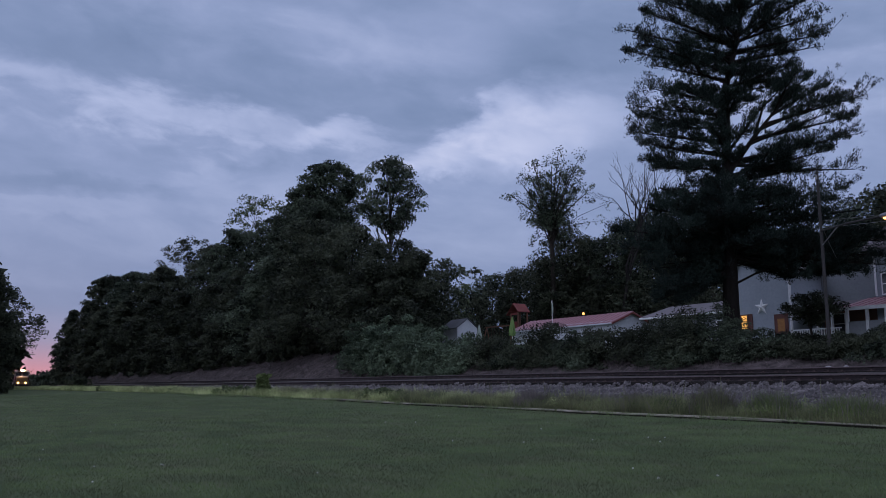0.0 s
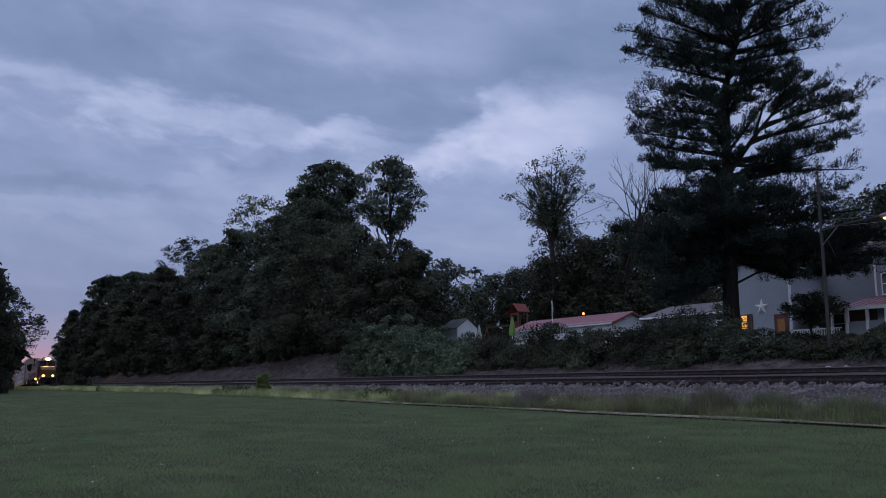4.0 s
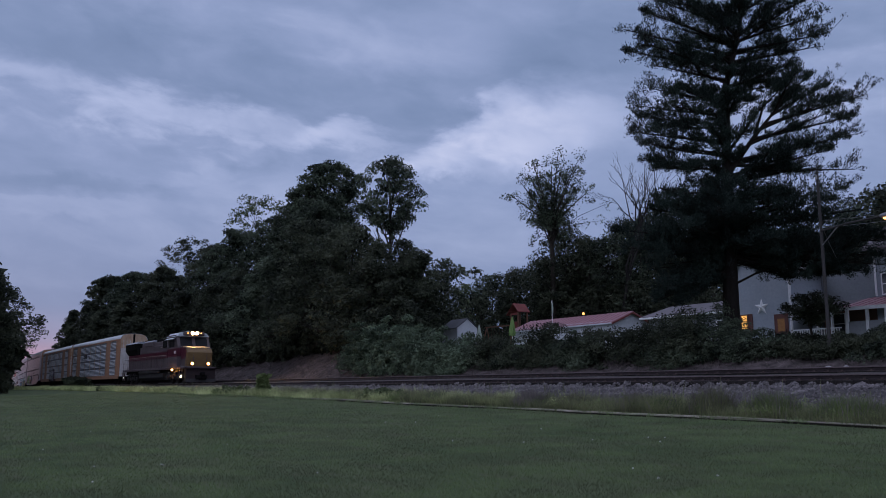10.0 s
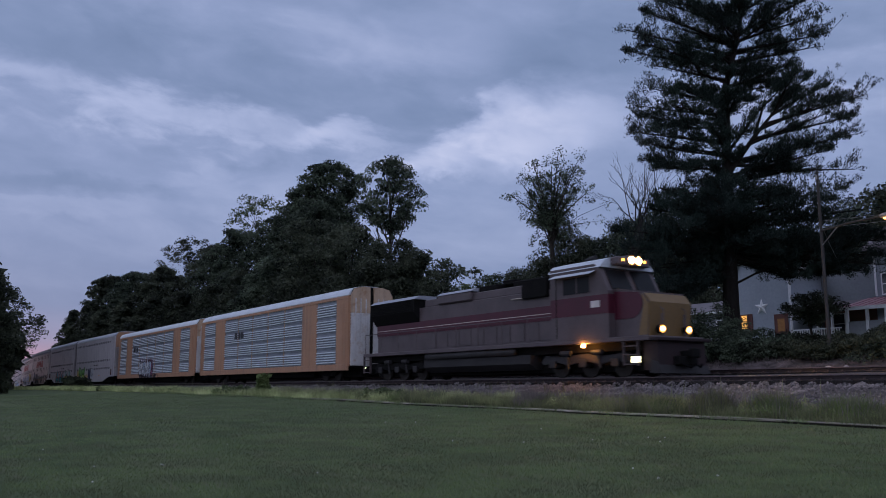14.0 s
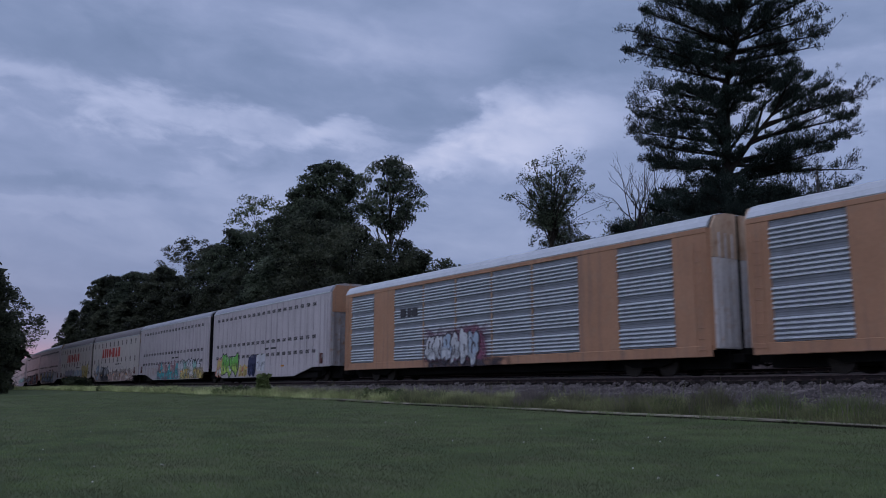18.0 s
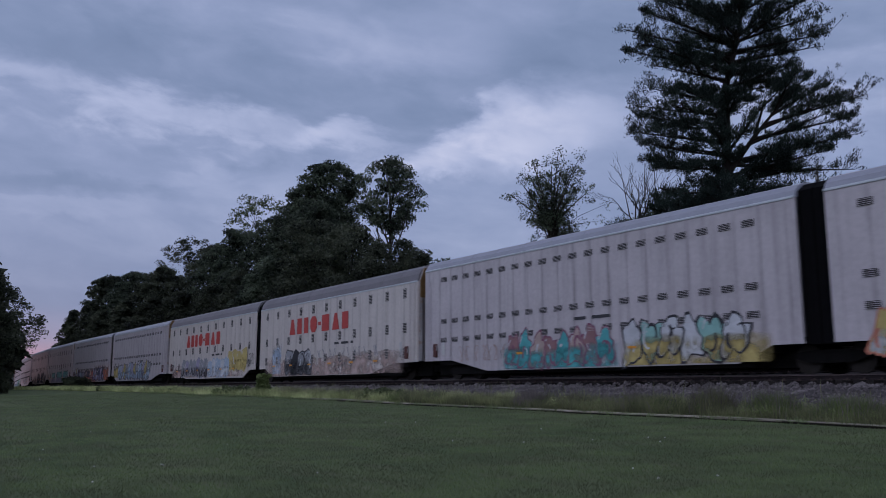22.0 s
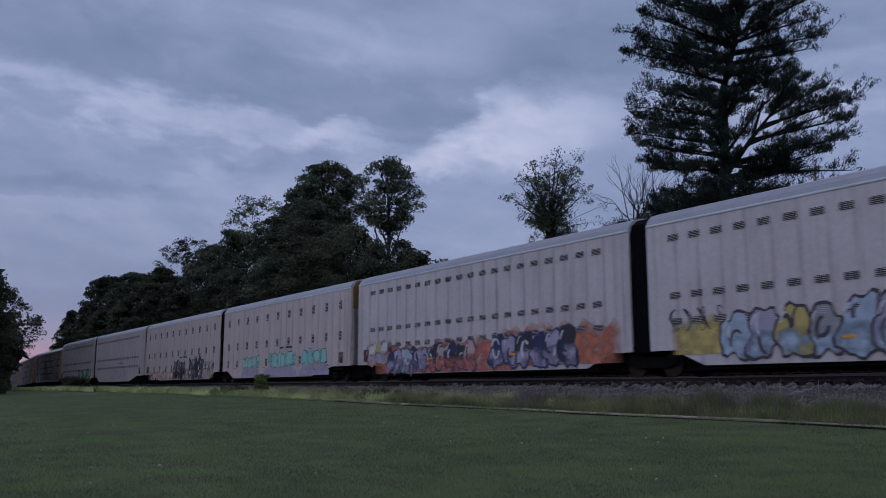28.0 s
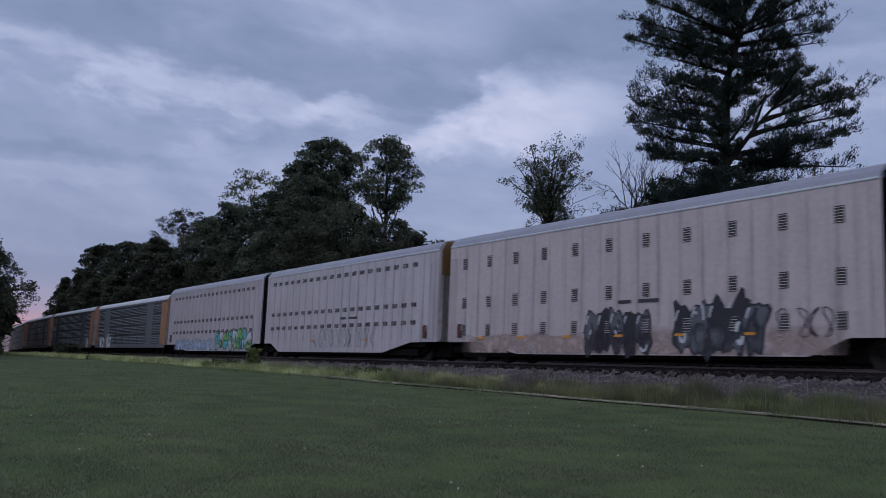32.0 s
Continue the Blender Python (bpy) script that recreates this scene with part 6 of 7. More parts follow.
def build_bushes():
    rng = random.Random(3)
    # the vine-hung heap at the wood's end
    for i, (x, y, w, h) in enumerate(((-62.0, 34.0, 2.2, 4.0), (-59.0, 33.9, 2.6, 4.0), (-55.6, 33.8, 3.0, 3.7), (-52.0, 33.8, 2.6, 3.1), (-49.0, 33.8, 2.0, 2.2))):
        bush("vine-smothered green heap on the bank", x, y, w, 1.2, h, "vine", 40 + i, 0.085, 150, 110)
    # the two that stand above the rest
    bush("tall dark spreading bush before the house", -29.2, 34.3, 1.0, 0.9, 2.7, "leaf_dark", 51, 0.055, 70, 130)
    bush("tall leafy bush before the garage", -40.2, 34.6, 1.6, 1.0, 2.5, "leaf_dark", 52, 0.06, 80, 150)
    bush("light-leaved upright bush before the garage", -36.6, 34.2, 0.9, 0.8, 2.1, "leaf", 53, 0.06, 50, 150)
    x = -50.5
    i = 0
    while x < -6:
        h = rng.uniform(1.4, 2.4) if x < -27 else rng.uniform(0.7, 1.3)
        bush(rng.choice(("dark leafy shrub on the bank", "tangled dark-green bush beside the track")), x, 34.6 + rng.uniform(-0.8, 0.9), rng.uniform(1.3, 2.2), 1.1, h,
             rng.choice(("leaf_dark", "leaf_dark", "leaf_dark", "leaf")), 60 + i, 0.055, 60, 150)
        x += rng.uniform(1.5, 2.4)
        i += 1
    # brush at the wood's foot
    x = -70.0
    while x > -235:
        k = -x
        bush("dark brush at the foot of the wood", x, (37.2 if k < 88 else 35.6) + float(bend(k)) + rng.uniform(-0.5, 1.0), 3.4, 1.3, rng.uniform(2.2, 4.2), "leaf_dark", 200 + i, 0.14 + 0.0006 * k, 46, 64)
        x -= 4.2 + 0.012 * k
        i += 1


def build_far_wood():
    """The wood's depth behind its edge, one mass of leaves."""
    rng = np.random.default_rng(44)
    c = []
    for _ in range(1500):
        x = -rng.uniform(88, 300)
        y = rng.uniform(48, 66)
        c.append((x, y, ground_z(x, y) + rng.uniform(0.5, 12.5)))
    for _ in range(500):
        x = -rng.uniform(20, 80)
        y = rng.uniform(66, 82)
        c.append((x, y, ground_z(x, y) + rng.uniform(0.5, 5.5)))
    v, f = leaves(rng, c, rng.uniform(1.0, 1.9, len(c)), 64, 0.27, 0.75, 0.35, 0.8)
    tagged(part("woodland", np_mesh("woodland", v, f, "leaf_dark"), "leaf_dark"), "dark woodland filling in behind the front trees", "wood", kind="stuff")
    # a low wooded rise on the skyline
    c = []
    for _ in range(500):
        x, y = -rng.uniform(480, 700), rng.uniform(30, 330)
        c.append((x, y, ground_z(x, y) + rng.uniform(1, 9)))
    v, f = leaves(rng, c, rng.uniform(3, 6, len(c)), 30, 1.6)
    tagged(part("far_trees", np_mesh("far_trees", v, f, "leaf_dark"), "leaf_dark"), "far wooded rise on the skyline", "wood", kind="stuff")


build_far_wood()


build_bushes()


# ---- thin trees against the sky, right of the wood ----
def build_sparse_trees():
    rng = np.random.default_rng(77)
    # the airy tree over the garage
    x0, y0 = -68.0, 60.0
    g = ground_z(x0, y0)
    t = thing("tree", "tall airy tree, thin yellow-green foliage against the sky", "tree", pose(x0, y0, g), group="trees beyond the track")
    top = 27.0 - g
    bm = BM()
    tips = []
    fork = Vector((0, 0, top * 0.55))
    tube(bm, [(0.2, 0, -0.3), (0.1, 0, top * 0.3), fork], [0.32, 0.24, 0.2], 8)
    for k in range(15):
        a = k * 2.4 + rng.normal() * 0.2
        v = 1.0 - 1.25 * (k + 0.5) / 15
        w = math.sqrt(max(1 - v * v, 0.0)) * rng.uniform(0.8, 1.05)
        e = Vector((4.3 * w * math.cos(a), 4.3 * w * math.sin(a), top * (0.79 + 0.185 * v)))
        m1 = fork.lerp(e, 0.45) + Vector((-e.x * 0.10, -e.y * 0.10, 0.4))
        tube(bm, [fork + Vector((0, 0, -0.08 * k)), m1, e], [0.13, 0.085, 0.025], 6)
        for j in range(11):
            u = rng.uniform(0.12, 1.0)
            p = fork.lerp(m1, u * 2) if u < 0.5 else m1.lerp(e, u * 2 - 1)
            q = p + Vector((rng.normal() * 0.95, rng.normal() * 0.95, rng.uniform(-0.5, 1.1)))
            tube(bm, [p, p.lerp(q, 0.5) + Vector((0, 0, 0.1)), q], [0.04, 0.025, 0.01], 4, caps=False)
            tips.append(q)
            tips.append(q + Vector((rng.normal() * 0.6, rng.normal() * 0.6, rng.normal() * 0.5)))
    for k in range(12):
        e = fork + Vector((rng.normal() * 3.0, rng.normal() * 2.0, rng.uniform(-0.8, 3.4)))
        tips.append(e)
        tube(bm, [fork, fork.lerp(e, 0.5) + Vector((0, 0, 0.5)), e], [0.045, 0.03, 0.01], 4, caps=False)
    part("trunk", bm, "bark", t)
    c = np.array([tuple(p) for p in tips])
    v, f = leaves(rng, c, rng.uniform(0.35, 0.95, len(c)), 40, 0.105)
    part("crown", np_mesh("crown", v, f, "leaf"), "leaf", t)
    # the bare one beside it
    x0 = -57.6
    g = ground_z(x0, y0)
    t = thing("bare_tree", "dead tree with bare grey twigs against the sky", "tree", pose(x0, y0, g), group="trees beyond the track")
    bm = BM()

    def fork_up(p, d, ln, r, depth):
        e = p + d * ln
        mid = p.lerp(e, 0.5) + Vector(rng.normal(size=3) * 0.06 * ln)
        tube(bm, [p, mid, e], [r, r * 0.8, r * 0.6], 5 if depth < 2 else 4, caps=False)
        if depth >= 6:
            return
        for _ in range(2 if depth > 1 else 3):
            nd = (d + Vector(rng.normal(size=3) * 0.36) + Vector((0, 0, 0.12))).normalized()
            fork_up(e, nd, ln * rng.uniform(0.6, 0.84), r * 0.62, depth + 1)
    fork_up(Vector((0, 0, -0.3)), Vector((0.05, 0, 1)), 6.1, 0.24, 0)
    part("trunk", bm, "greybark", t)


build_sparse_trees()

# ---- houses, sheds and yard things across the track ----
M.update({
    "siding": material("pale_grey_siding", (0.33, 0.36, 0.41), (0.28, 0.31, 0.35), rough=0.7, scale=0.6, fine=6, bump=0.03),
    "palewall": material("white_siding", (0.56, 0.58, 0.63), (0.47, 0.49, 0.53), rough=0.7, scale=0.6, fine=6, bump=0.03),
    "siding2": material("grey_siding", (0.25, 0.265, 0.29), (0.21, 0.22, 0.245), rough=0.7, scale=0.6, fine=6, bump=0.03),
    "trimwhite": material("white_trim", (0.74, 0.74, 0.76), (0.66, 0.66, 0.68), rough=0.6, scale=1.5, fine=9, bump=0.02),
    "redroof": material("red_metal_roof", (0.33, 0.165, 0.19), (0.27, 0.135, 0.155), rough=0.45, scale=0.7, fine=8, bump=0.03),
    "shingle": material("grey_shingles", (0.17, 0.15, 0.165), (0.12, 0.11, 0.12), rough=0.9, scale=0.7, fine=10, bump=0.3),
    "darkshingle": material("dark_shingles", (0.10, 0.10, 0.115), (0.07, 0.07, 0.08), rough=0.85, scale=0.7, fine=10, bump=0.3),
    "playred": material("red_playset_plastic", (0.19, 0.05, 0.045), (0.14, 0.036, 0.034), rough=0.6, scale=1.2, fine=9, bump=0.05),
    "cedar": material("brown_timber", (0.15, 0.075, 0.05), (0.10, 0.05, 0.035), rough=0.8, scale=1.2, fine=12, bump=0.2),
    "doorred": material("brown_red_door", (0.12, 0.045, 0.035), (0.09, 0.035, 0.03), rough=0.6, scale=1.2, fine=12, bump=0.1),
    "lime": material("lime_canvas", (0.16, 0.25, 0.08), (0.13, 0.21, 0.065), rough=0.8, scale=1.5, fine=12, bump=0.1),
    "palecanvas": material("pale_canvas", (0.30, 0.34, 0.30), (0.24, 0.28, 0.24), rough=0.85, scale=1.5, fine=12, bump=0.1),
    "pane": material("dark_window_glass", (0.03, 0.033, 0.04), rough=0.1, scale=1, fine=4, bump=0, spec=0.7),
    "lit": material("lamplit_window", (0.3, 0.16, 0.05), rough=0.6, scale=3.2, fine=6, bump=0, emit=(1.0, 0.50, 0.12), power=0.8),
    "dimlit": material("dim_window", (0.2, 0.1, 0.04), rough=0.6, scale=6, fine=6, bump=0, emit=(1.0, 0.45, 0.15), power=0.035),
    "bulb": material("lamp_bulb", (1, 0.7, 0.4), rough=0.3, scale=2, fine=9, bump=0, emit=(1.0, 0.36, 0.06), power=2.6),
    "streetglow": material("street_lamp_glow", (1, 0.7, 0.4), rough=0.3, scale=2, fine=9, bump=0, emit=(1.0, 0.42, 0.10), power=6.0),
    "polewood": material("weathered_pole", (0.05, 0.047, 0.047), (0.030, 0.028, 0.028), rough=0.95, scale=1.2, fine=14, bump=0.4, stretch=(1, 1, 0.15)),
    "wire": material("cable", (0.22, 0.22, 0.24), rough=0.6, scale=3, fine=9, bump=0),
    "stone": material("pale_stone", (0.34, 0.33, 0.33), (0.24, 0.23, 0.23), rough=0.95, scale=2, fine=14, bump=0.6),
    "brickred": material("dull_brick", (0.22, 0.11, 0.085), (0.15, 0.08, 0.06), rough=0.9, scale=1.5, fine=9, bump=0.3),
})


def boards(parent, x0, x1, y, z0, z1, mat, step=0.2, top=None):
    """Lapped siding boards on a wall that faces the track; top(x) limits their height under a gable."""
    z = z0
    while z < z1 - 0.02:
        a, b = x0, x1
        if top:
            while a < x1 and top(a) < z + step:
                a += 0.05
            while b > x0 and top(b) < z + step:
                b -= 0.05
        if b - a > 0.1:
            part("siding_board", prism(BM(), [(y, z), (y - 0.016, z), (y - 0.006, z + step), (y, z + step)], "x", a, b), mat, parent)
        z += step


def window(parent, x, z, w, h, y, pane="pane", frame_mat="trimwhite", bars=1):
    fr = BM()
    for a0, a1, b0, b1 in ((-w / 2 - 0.07, -w / 2, -h / 2 - 0.07, h / 2 + 0.07), (w / 2, w / 2 + 0.07, -h / 2 - 0.07, h / 2 + 0.07), (-w / 2, w / 2, h / 2, h / 2 + 0.07), (-w / 2, w / 2, -h / 2 - 0.09, -h / 2)):
        box(fr, x + a0, x + a1, y - 0.07, y, z + b0, z + b1)
    for k in range(bars):
        zz = z - h / 2 + h * (k + 1) / (bars + 1)
        box(fr, x - w / 2, x + w / 2, y - 0.055, y - 0.02, zz - 0.02, zz + 0.02)
    wnd = part("window", fr, frame_mat, parent)
    part("pane", box(BM(), x - w / 2, x + w / 2, y - 0.035, y - 0.03, z - h / 2, z + h / 2), pane, wnd)
    return wnd


def slope_roof(parent, name, x0, x1, ya, za, yb, zb, mat, th=0.12, ribs=0.0):
    """One roof slope whose ridge runs along x, from its eave (ya, za) to its ridge (yb, zb)."""
    r = part(name, prism(BM(), [(ya, za), (yb, zb), (yb, zb + th), (ya, za + th)], "x", x0, x1), mat, parent)
    if ribs:
        x = x0 + ribs
        while x < x1:
            part("roof_rib", prism(BM(), [(ya, za + th), (yb, zb + th), (yb, zb + th + 0.04), (ya, za + th + 0.04)], "x", x - 0.02, x + 0.02), mat, r)
            x += ribs
    return r


def build_house():
    h = thing("house", "pale grey sided house with star ornament and lit window", "house")
    g = 3.6
    # gabled wing that faces the track
    x0, x1, y = -36.6, -32.0, 48.0
    mid, eave, peak = (x0 + x1) / 2 - 0.2, 9.0, 10.7

    def top(x):
        return eave + (peak - eave) * (1 - abs(x - mid) / (x1 - mid))
    wall = part("gable_wall", prism(BM(), [(x0, g), (x1, g), (x1, eave), (mid, peak), (x0, eave - 0.1)], "y", y, y + 0.2), "siding", h)
    boards(wall, x0, x1, y, g, peak, "siding", 0.2, top)
    part("corner_trim", box(BM(), x1 - 0.09, x1 + 0.02, y - 0.05, y + 0.1, g, eave), "trimwhite", wall)
    part("side_wall", box(BM(), x1 - 0.2, x1 - 0.02, y + 0.2, 57, g, eave), "siding", h)
    for a, za in ((x0 - 0.3, eave - 0.25), (x1 + 0.3, eave - 0.2)):
        part("roof_slope", prism(BM(), [(a, za), (mid, peak + 0.02), (mid, peak + 0.16), (a, za + 0.14)], "y", y - 0.35, 57), "shingle", h)
        part("barge_board", prism(BM(), [(a, za - 0.1), (mid, peak - 0.1), (mid, peak + 0.05), (a, za + 0.05)], "y", y - 0.4, y - 0.36), "trimwhite", h)
    lw = window(h, -35.43, 5.7, 0.46, 1.15, y - 0.03, "lit", "doorred", 2)
    for k in (-1, 1):
        part("shutter", box(BM(), -35.43 + k * 0.46 - 0.16, -35.43 + k * 0.46 + 0.16, y - 0.07, y - 0.03, 5.05, 6.35), "doorred", lw)
    part("window_lamp", tube(BM(), [(-35.5, y - 0.05, 6.05), (-35.5, y - 0.05, 6.2)], 0.07, 8), "bulb", lw)
    door = part("door", box(BM(), -33.2, -32.2, y - 0.08, y - 0.03, g + 0.4, 6.2, 0.01), "doorred", h)
    part("door_light", box(BM(), -32.95, -32.45, y - 0.09, y - 0.082, 5.1, 5.9), "dimlit", door)
    star = BM()
    sx, sz = -34.07, 6.75
    ring = [star.verts.new((sx + (0.56 if k % 2 == 0 else 0.215) * math.sin(k * math.pi / 5), y - 0.06, sz + (0.56 if k % 2 == 0 else 0.215) * math.cos(k * math.pi / 5))) for k in range(10)]
    mid_v = star.verts.new((sx, y - 0.16, sz))
    for k in range(10):
        star.faces.new((ring[k], mid_v, ring[(k + 1) % 10]))
    star.faces.new(ring)
    bmesh.ops.recalc_face_normals(star, faces=star.faces[:])
    part("star_ornament", star, "trimwhite", h, "white five-pointed barn star")
    # low wing
    wy = 52.0
    lw2 = part("wing_wall", box(BM(), -47.4, -36.6, wy, wy + 0.2, g, 7.0), "siding2", h)
    boards(lw2, -47.4, -36.6, wy, g, 7.0, "siding2", 0.22)
    part("wing_end", box(BM(), -47.4, -47.2, wy + 0.2, 58, g, 7.0), "siding2", h)
    roof = part("wing_roof", prism(BM(), [(51.5, 7.02), (55.2, 8.1), (59, 7.02), (59, 7.14), (55.2, 8.25), (51.5, 7.16)], "x", -47.9, -36.5), "shingle", h)
    part("gutter", box(BM(), -47.95, -36.6, 51.38, 51.5, 6.95, 7.1, 0.02), "trimwhite", roof)
    part("downspout", tube(BM(), [(-42.0, 51.9, 6.95), (-42.0, 51.9, g)], 0.06, 6), "trimwhite", h)
    for x in (-45.6, -43.4, -40.3, -38.2):
        window(h, x, 5.9, 0.9, 1.1, wy - 0.03, "pane", "trimwhite", 1)
    # porch under the pine
    for x in (-30.8, -29.85):
        part("porch_column", tube(BM(), [(x, 48.9, g), (x, 48.9, 4.6), (x, 48.9, 4.7), (x, 48.9, 6.4)], [0.13, 0.13, 0.1, 0.09], 10), "trimwhite", h)
    back = part("porch_wall", box(BM(), -32.0, -27.6, 51.5, 51.7, g, 9.2), "siding2", h)
    boards(back, -32.0, -27.6, 51.5, 6.6, 9.2, "siding2", 0.22)
    part("brick_panel", box(BM(), -31.9, -28.2, 51.42, 51.5, g, 6.5), "brickred", back)
    window(h, -30.9, 5.6, 0.8, 1.2, 51.4, "pane", "trimwhite", 1)
    part("porch_roof", prism(BM(), [(48.4, 6.42), (51.5, 6.95), (51.5, 7.05), (48.4, 6.55)], "x", -32.0, -28.3), "shingle", h)
    bm = BM()
    for x in np.arange(-31.7, -28.6, 0.16):
        box(bm, x - 0.03, x + 0.03, 47.6, 47.64, 4.35, 5.05)
    box(bm, -31.8, -28.5, 47.58, 47.66, 5.05, 5.12)
    box(bm, -31.8, -28.5, 47.58, 47.66, 4.4, 4.47)
    part("porch_railing", bm, "trimwhite", h)
    # the two-storey part with the red porch roof
    up = part("upper_wall", box(BM(), -27.6, -15.0, 50.0, 50.2, g, 9.8), "siding", h)
    boards(up, -27.6, -15.0, 50.0, 6.9, 9.8, "siding", 0.22)
    part("main_roof", prism(BM(), [(49.5, 9.75), (54, 12.4), (58.5, 9.75), (58.5, 9.9), (54, 12.55), (49.5, 9.9)], "x", -28.0, -14.6), "shingle", h)
    for x in (-28.85, -26.7, -24.5, -21.5):
        if x > -27.5:
            window(h, x, 7.7, 0.8, 1.2, 49.97, "pane", "trimwhite", 1)
    for x in (-27.5, -25.9):
        part("downspout", tube(BM(), [(x, 49.9, 9.6), (x, 49.9, 7.0)], 0.06, 6), "trimwhite", h)
    rr = slope_roof(h, "red_porch_roof", -28.1, -15.0, 46.9, 6.12, 50.0, 6.85, "redroof", 0.08, 0.5)
    part("porch_fascia", box(BM(), -28.1, -15.0, 46.82, 46.9, 5.98, 6.18), "trimwhite", rr)
    for x in (-27.75, -26.55, -25.45, -24.3, -22.0):
        part("porch_column", box(BM(), x - 0.08, x + 0.08, 46.95, 47.11, g, 6.0, 0.01), "trimwhite", h)
    part("porch_wall", box(BM(), -27.8, -15.0, 46.98, 47.06, g, 5.35), "siding2", h)
    for x in (-26.3, -25.0, -23.5):
        window(h, x, 5.6, 0.7, 0.5, 49.96, "pane", "trimwhite", 0)


def build_garage():
    t = thing("garage", "long low white garage with red metal roof", "garage")
    g, e = 4.0, 6.85
    x0, x1, ya, yb = -62.2, -49.6, 50.0, 54.4
    w = part("front_wall", box(BM(), x0, x1, ya, ya + 0.15, g, e), "palewall", t)
    boards(w, x0, x1, ya, 5.0, e, "palewall", 0.22)
    part("gable_wall", prism(BM(), [(ya, g), (yb, g), (yb, e), ((ya + yb) / 2, 7.75), (ya, e)], "x", x1 - 0.15, x1 + 0.02), "palewall", t)
    part("back_wall", box(BM(), x0, x1, yb - 0.15, yb, g, e), "palewall", t)
    m = (ya + yb) / 2
    slope_roof(t, "roof_slope", x0 - 0.2, x1 + 0.3, ya - 0.3, e - 0.1, m, 7.75, "redroof", 0.08, 0.6)
    slope_roof(t, "roof_slope", x0 - 0.2, x1 + 0.3, yb + 0.3, e - 0.1, m, 7.75, "redroof", 0.08, 0.6)
    part("fascia", box(BM(), x0 - 0.2, x1 + 0.3, ya - 0.34, ya - 0.3, e - 0.18, e - 0.06), "palewall", t)
    for a, b in ((ya - 0.3, m), (m, yb + 0.3)):
        za, zb = (e - 0.1, 7.75) if a < m else (7.75, e - 0.1)
        part("barge_board", prism(BM(), [(a, za - 0.12), (b, zb - 0.12), (b, zb + 0.0), (a, za + 0.0)], "x", x1 + 0.3, x1 + 0.34), "playred", t)


def build_shed():
    t = thing("shed", "small pale grey garden shed with dark gabled roof", "shed")
    x0, x1, y0, y1, g = -68.2, -65.7, 46.0, 48.3, 4.2
    m, e, p = 47.15, 7.2, 8.05
    w = part("front_wall", box(BM(), x0, x1, y0, y0 + 0.1, g, e), "palewall", t)
    boards(w, x0, x1, y0, 5.4, e, "palewall", 0.2)
    part("gable_wall", prism(BM(), [(y0, g), (y1, g), (y1, e), (m, p), (y0, e)], "x", x1 - 0.1, x1 + 0.02), "palewall", t)
    part("back_wall", box(BM(), x0, x1, y1 - 0.1, y1, g, e), "palewall", t)
    part("gable_wall", prism(BM(), [(y0, g), (y1, g), (y1, e), (m, p), (y0, e)], "x", x0, x0 + 0.1), "palewall", t)
    slope_roof(t, "roof_slope", x0 - 0.15, x1 + 0.15, y0 - 0.2, e - 0.1, m, p, "darkshingle", 0.07)
    slope_roof(t, "roof_slope", x0 - 0.15, x1 + 0.15, y1 + 0.2, e - 0.1, m, p, "darkshingle", 0.07)
    part("shed_door", box(BM(), x1 + 0.02, x1 + 0.06, 46.7, 47.6, g + 0.2, 6.8), "palewall", t)


def build_playset():
    t = thing("playset", "red-roofed wooden climbing tower with swing beam", "playset")
    cx, cy, g = -63.9, 52.0, 4.3
    w = 0.55
    for a in (-w, w):
        for b in (-w, w):
            part("post", box(BM(), cx + a - 0.06, cx + a + 0.06, cy + b - 0.06, cy + b + 0.06, g, 8.75), "cedar", t)
    part("deck", box(BM(), cx - w, cx + w, cy - w, cy + w, 7.05, 7.17), "cedar", t)
    for k in range(6):
        x = cx - w + 0.02 + k * 0.18
        part("slat", box(BM(), x, x + 0.14, cy - w - 0.05, cy - w - 0.02, 7.1, 7.85), "playred", t)
    part("top_band", box(BM(), cx - w, cx + w, cy - w - 0.05, cy - w, 8.5, 8.72), "playred", t)
    for s in (-1, 1):
        part("roof_slope", prism(BM(), [(cx + s * 0.75, 8.75), (cx, 9.55), (cx, 9.62), (cx + s * 0.75, 8.83)], "y", cy - 0.75, cy + 0.75), "playred", t)
    part("dormer", prism(BM(), [(cx - 1.0, 8.5), (cx - 0.5, 8.85), (cx - 0.5, 8.92), (cx - 1.0, 8.57)], "y", cy - 0.8, cy - 0.1), "playred", t)
    part("swing_beam", box(BM(), cx - 5.4, cx - w, cy - 0.06, cy + 0.06, 7.55, 7.67), "cedar", t)
    for x in (cx - 5.2,):
        for d in (-0.9, 0.9):
            part("swing_leg", tube(BM(), [(x, cy + d, g), (x, cy, 7.6)], 0.06, 6), "cedar", t)
    for x in (cx - 4.2, cx - 2.8):
        bm = BM()
        for d in (-0.22, 0.22):
            tube(bm, [(x + d, cy, 7.55), (x + d, cy, 5.3)], 0.012, 4)
        box(bm, x - 0.25, x + 0.25, cy - 0.1, cy + 0.1, 5.27, 5.31)
        part("swing", bm, "cedar", t)


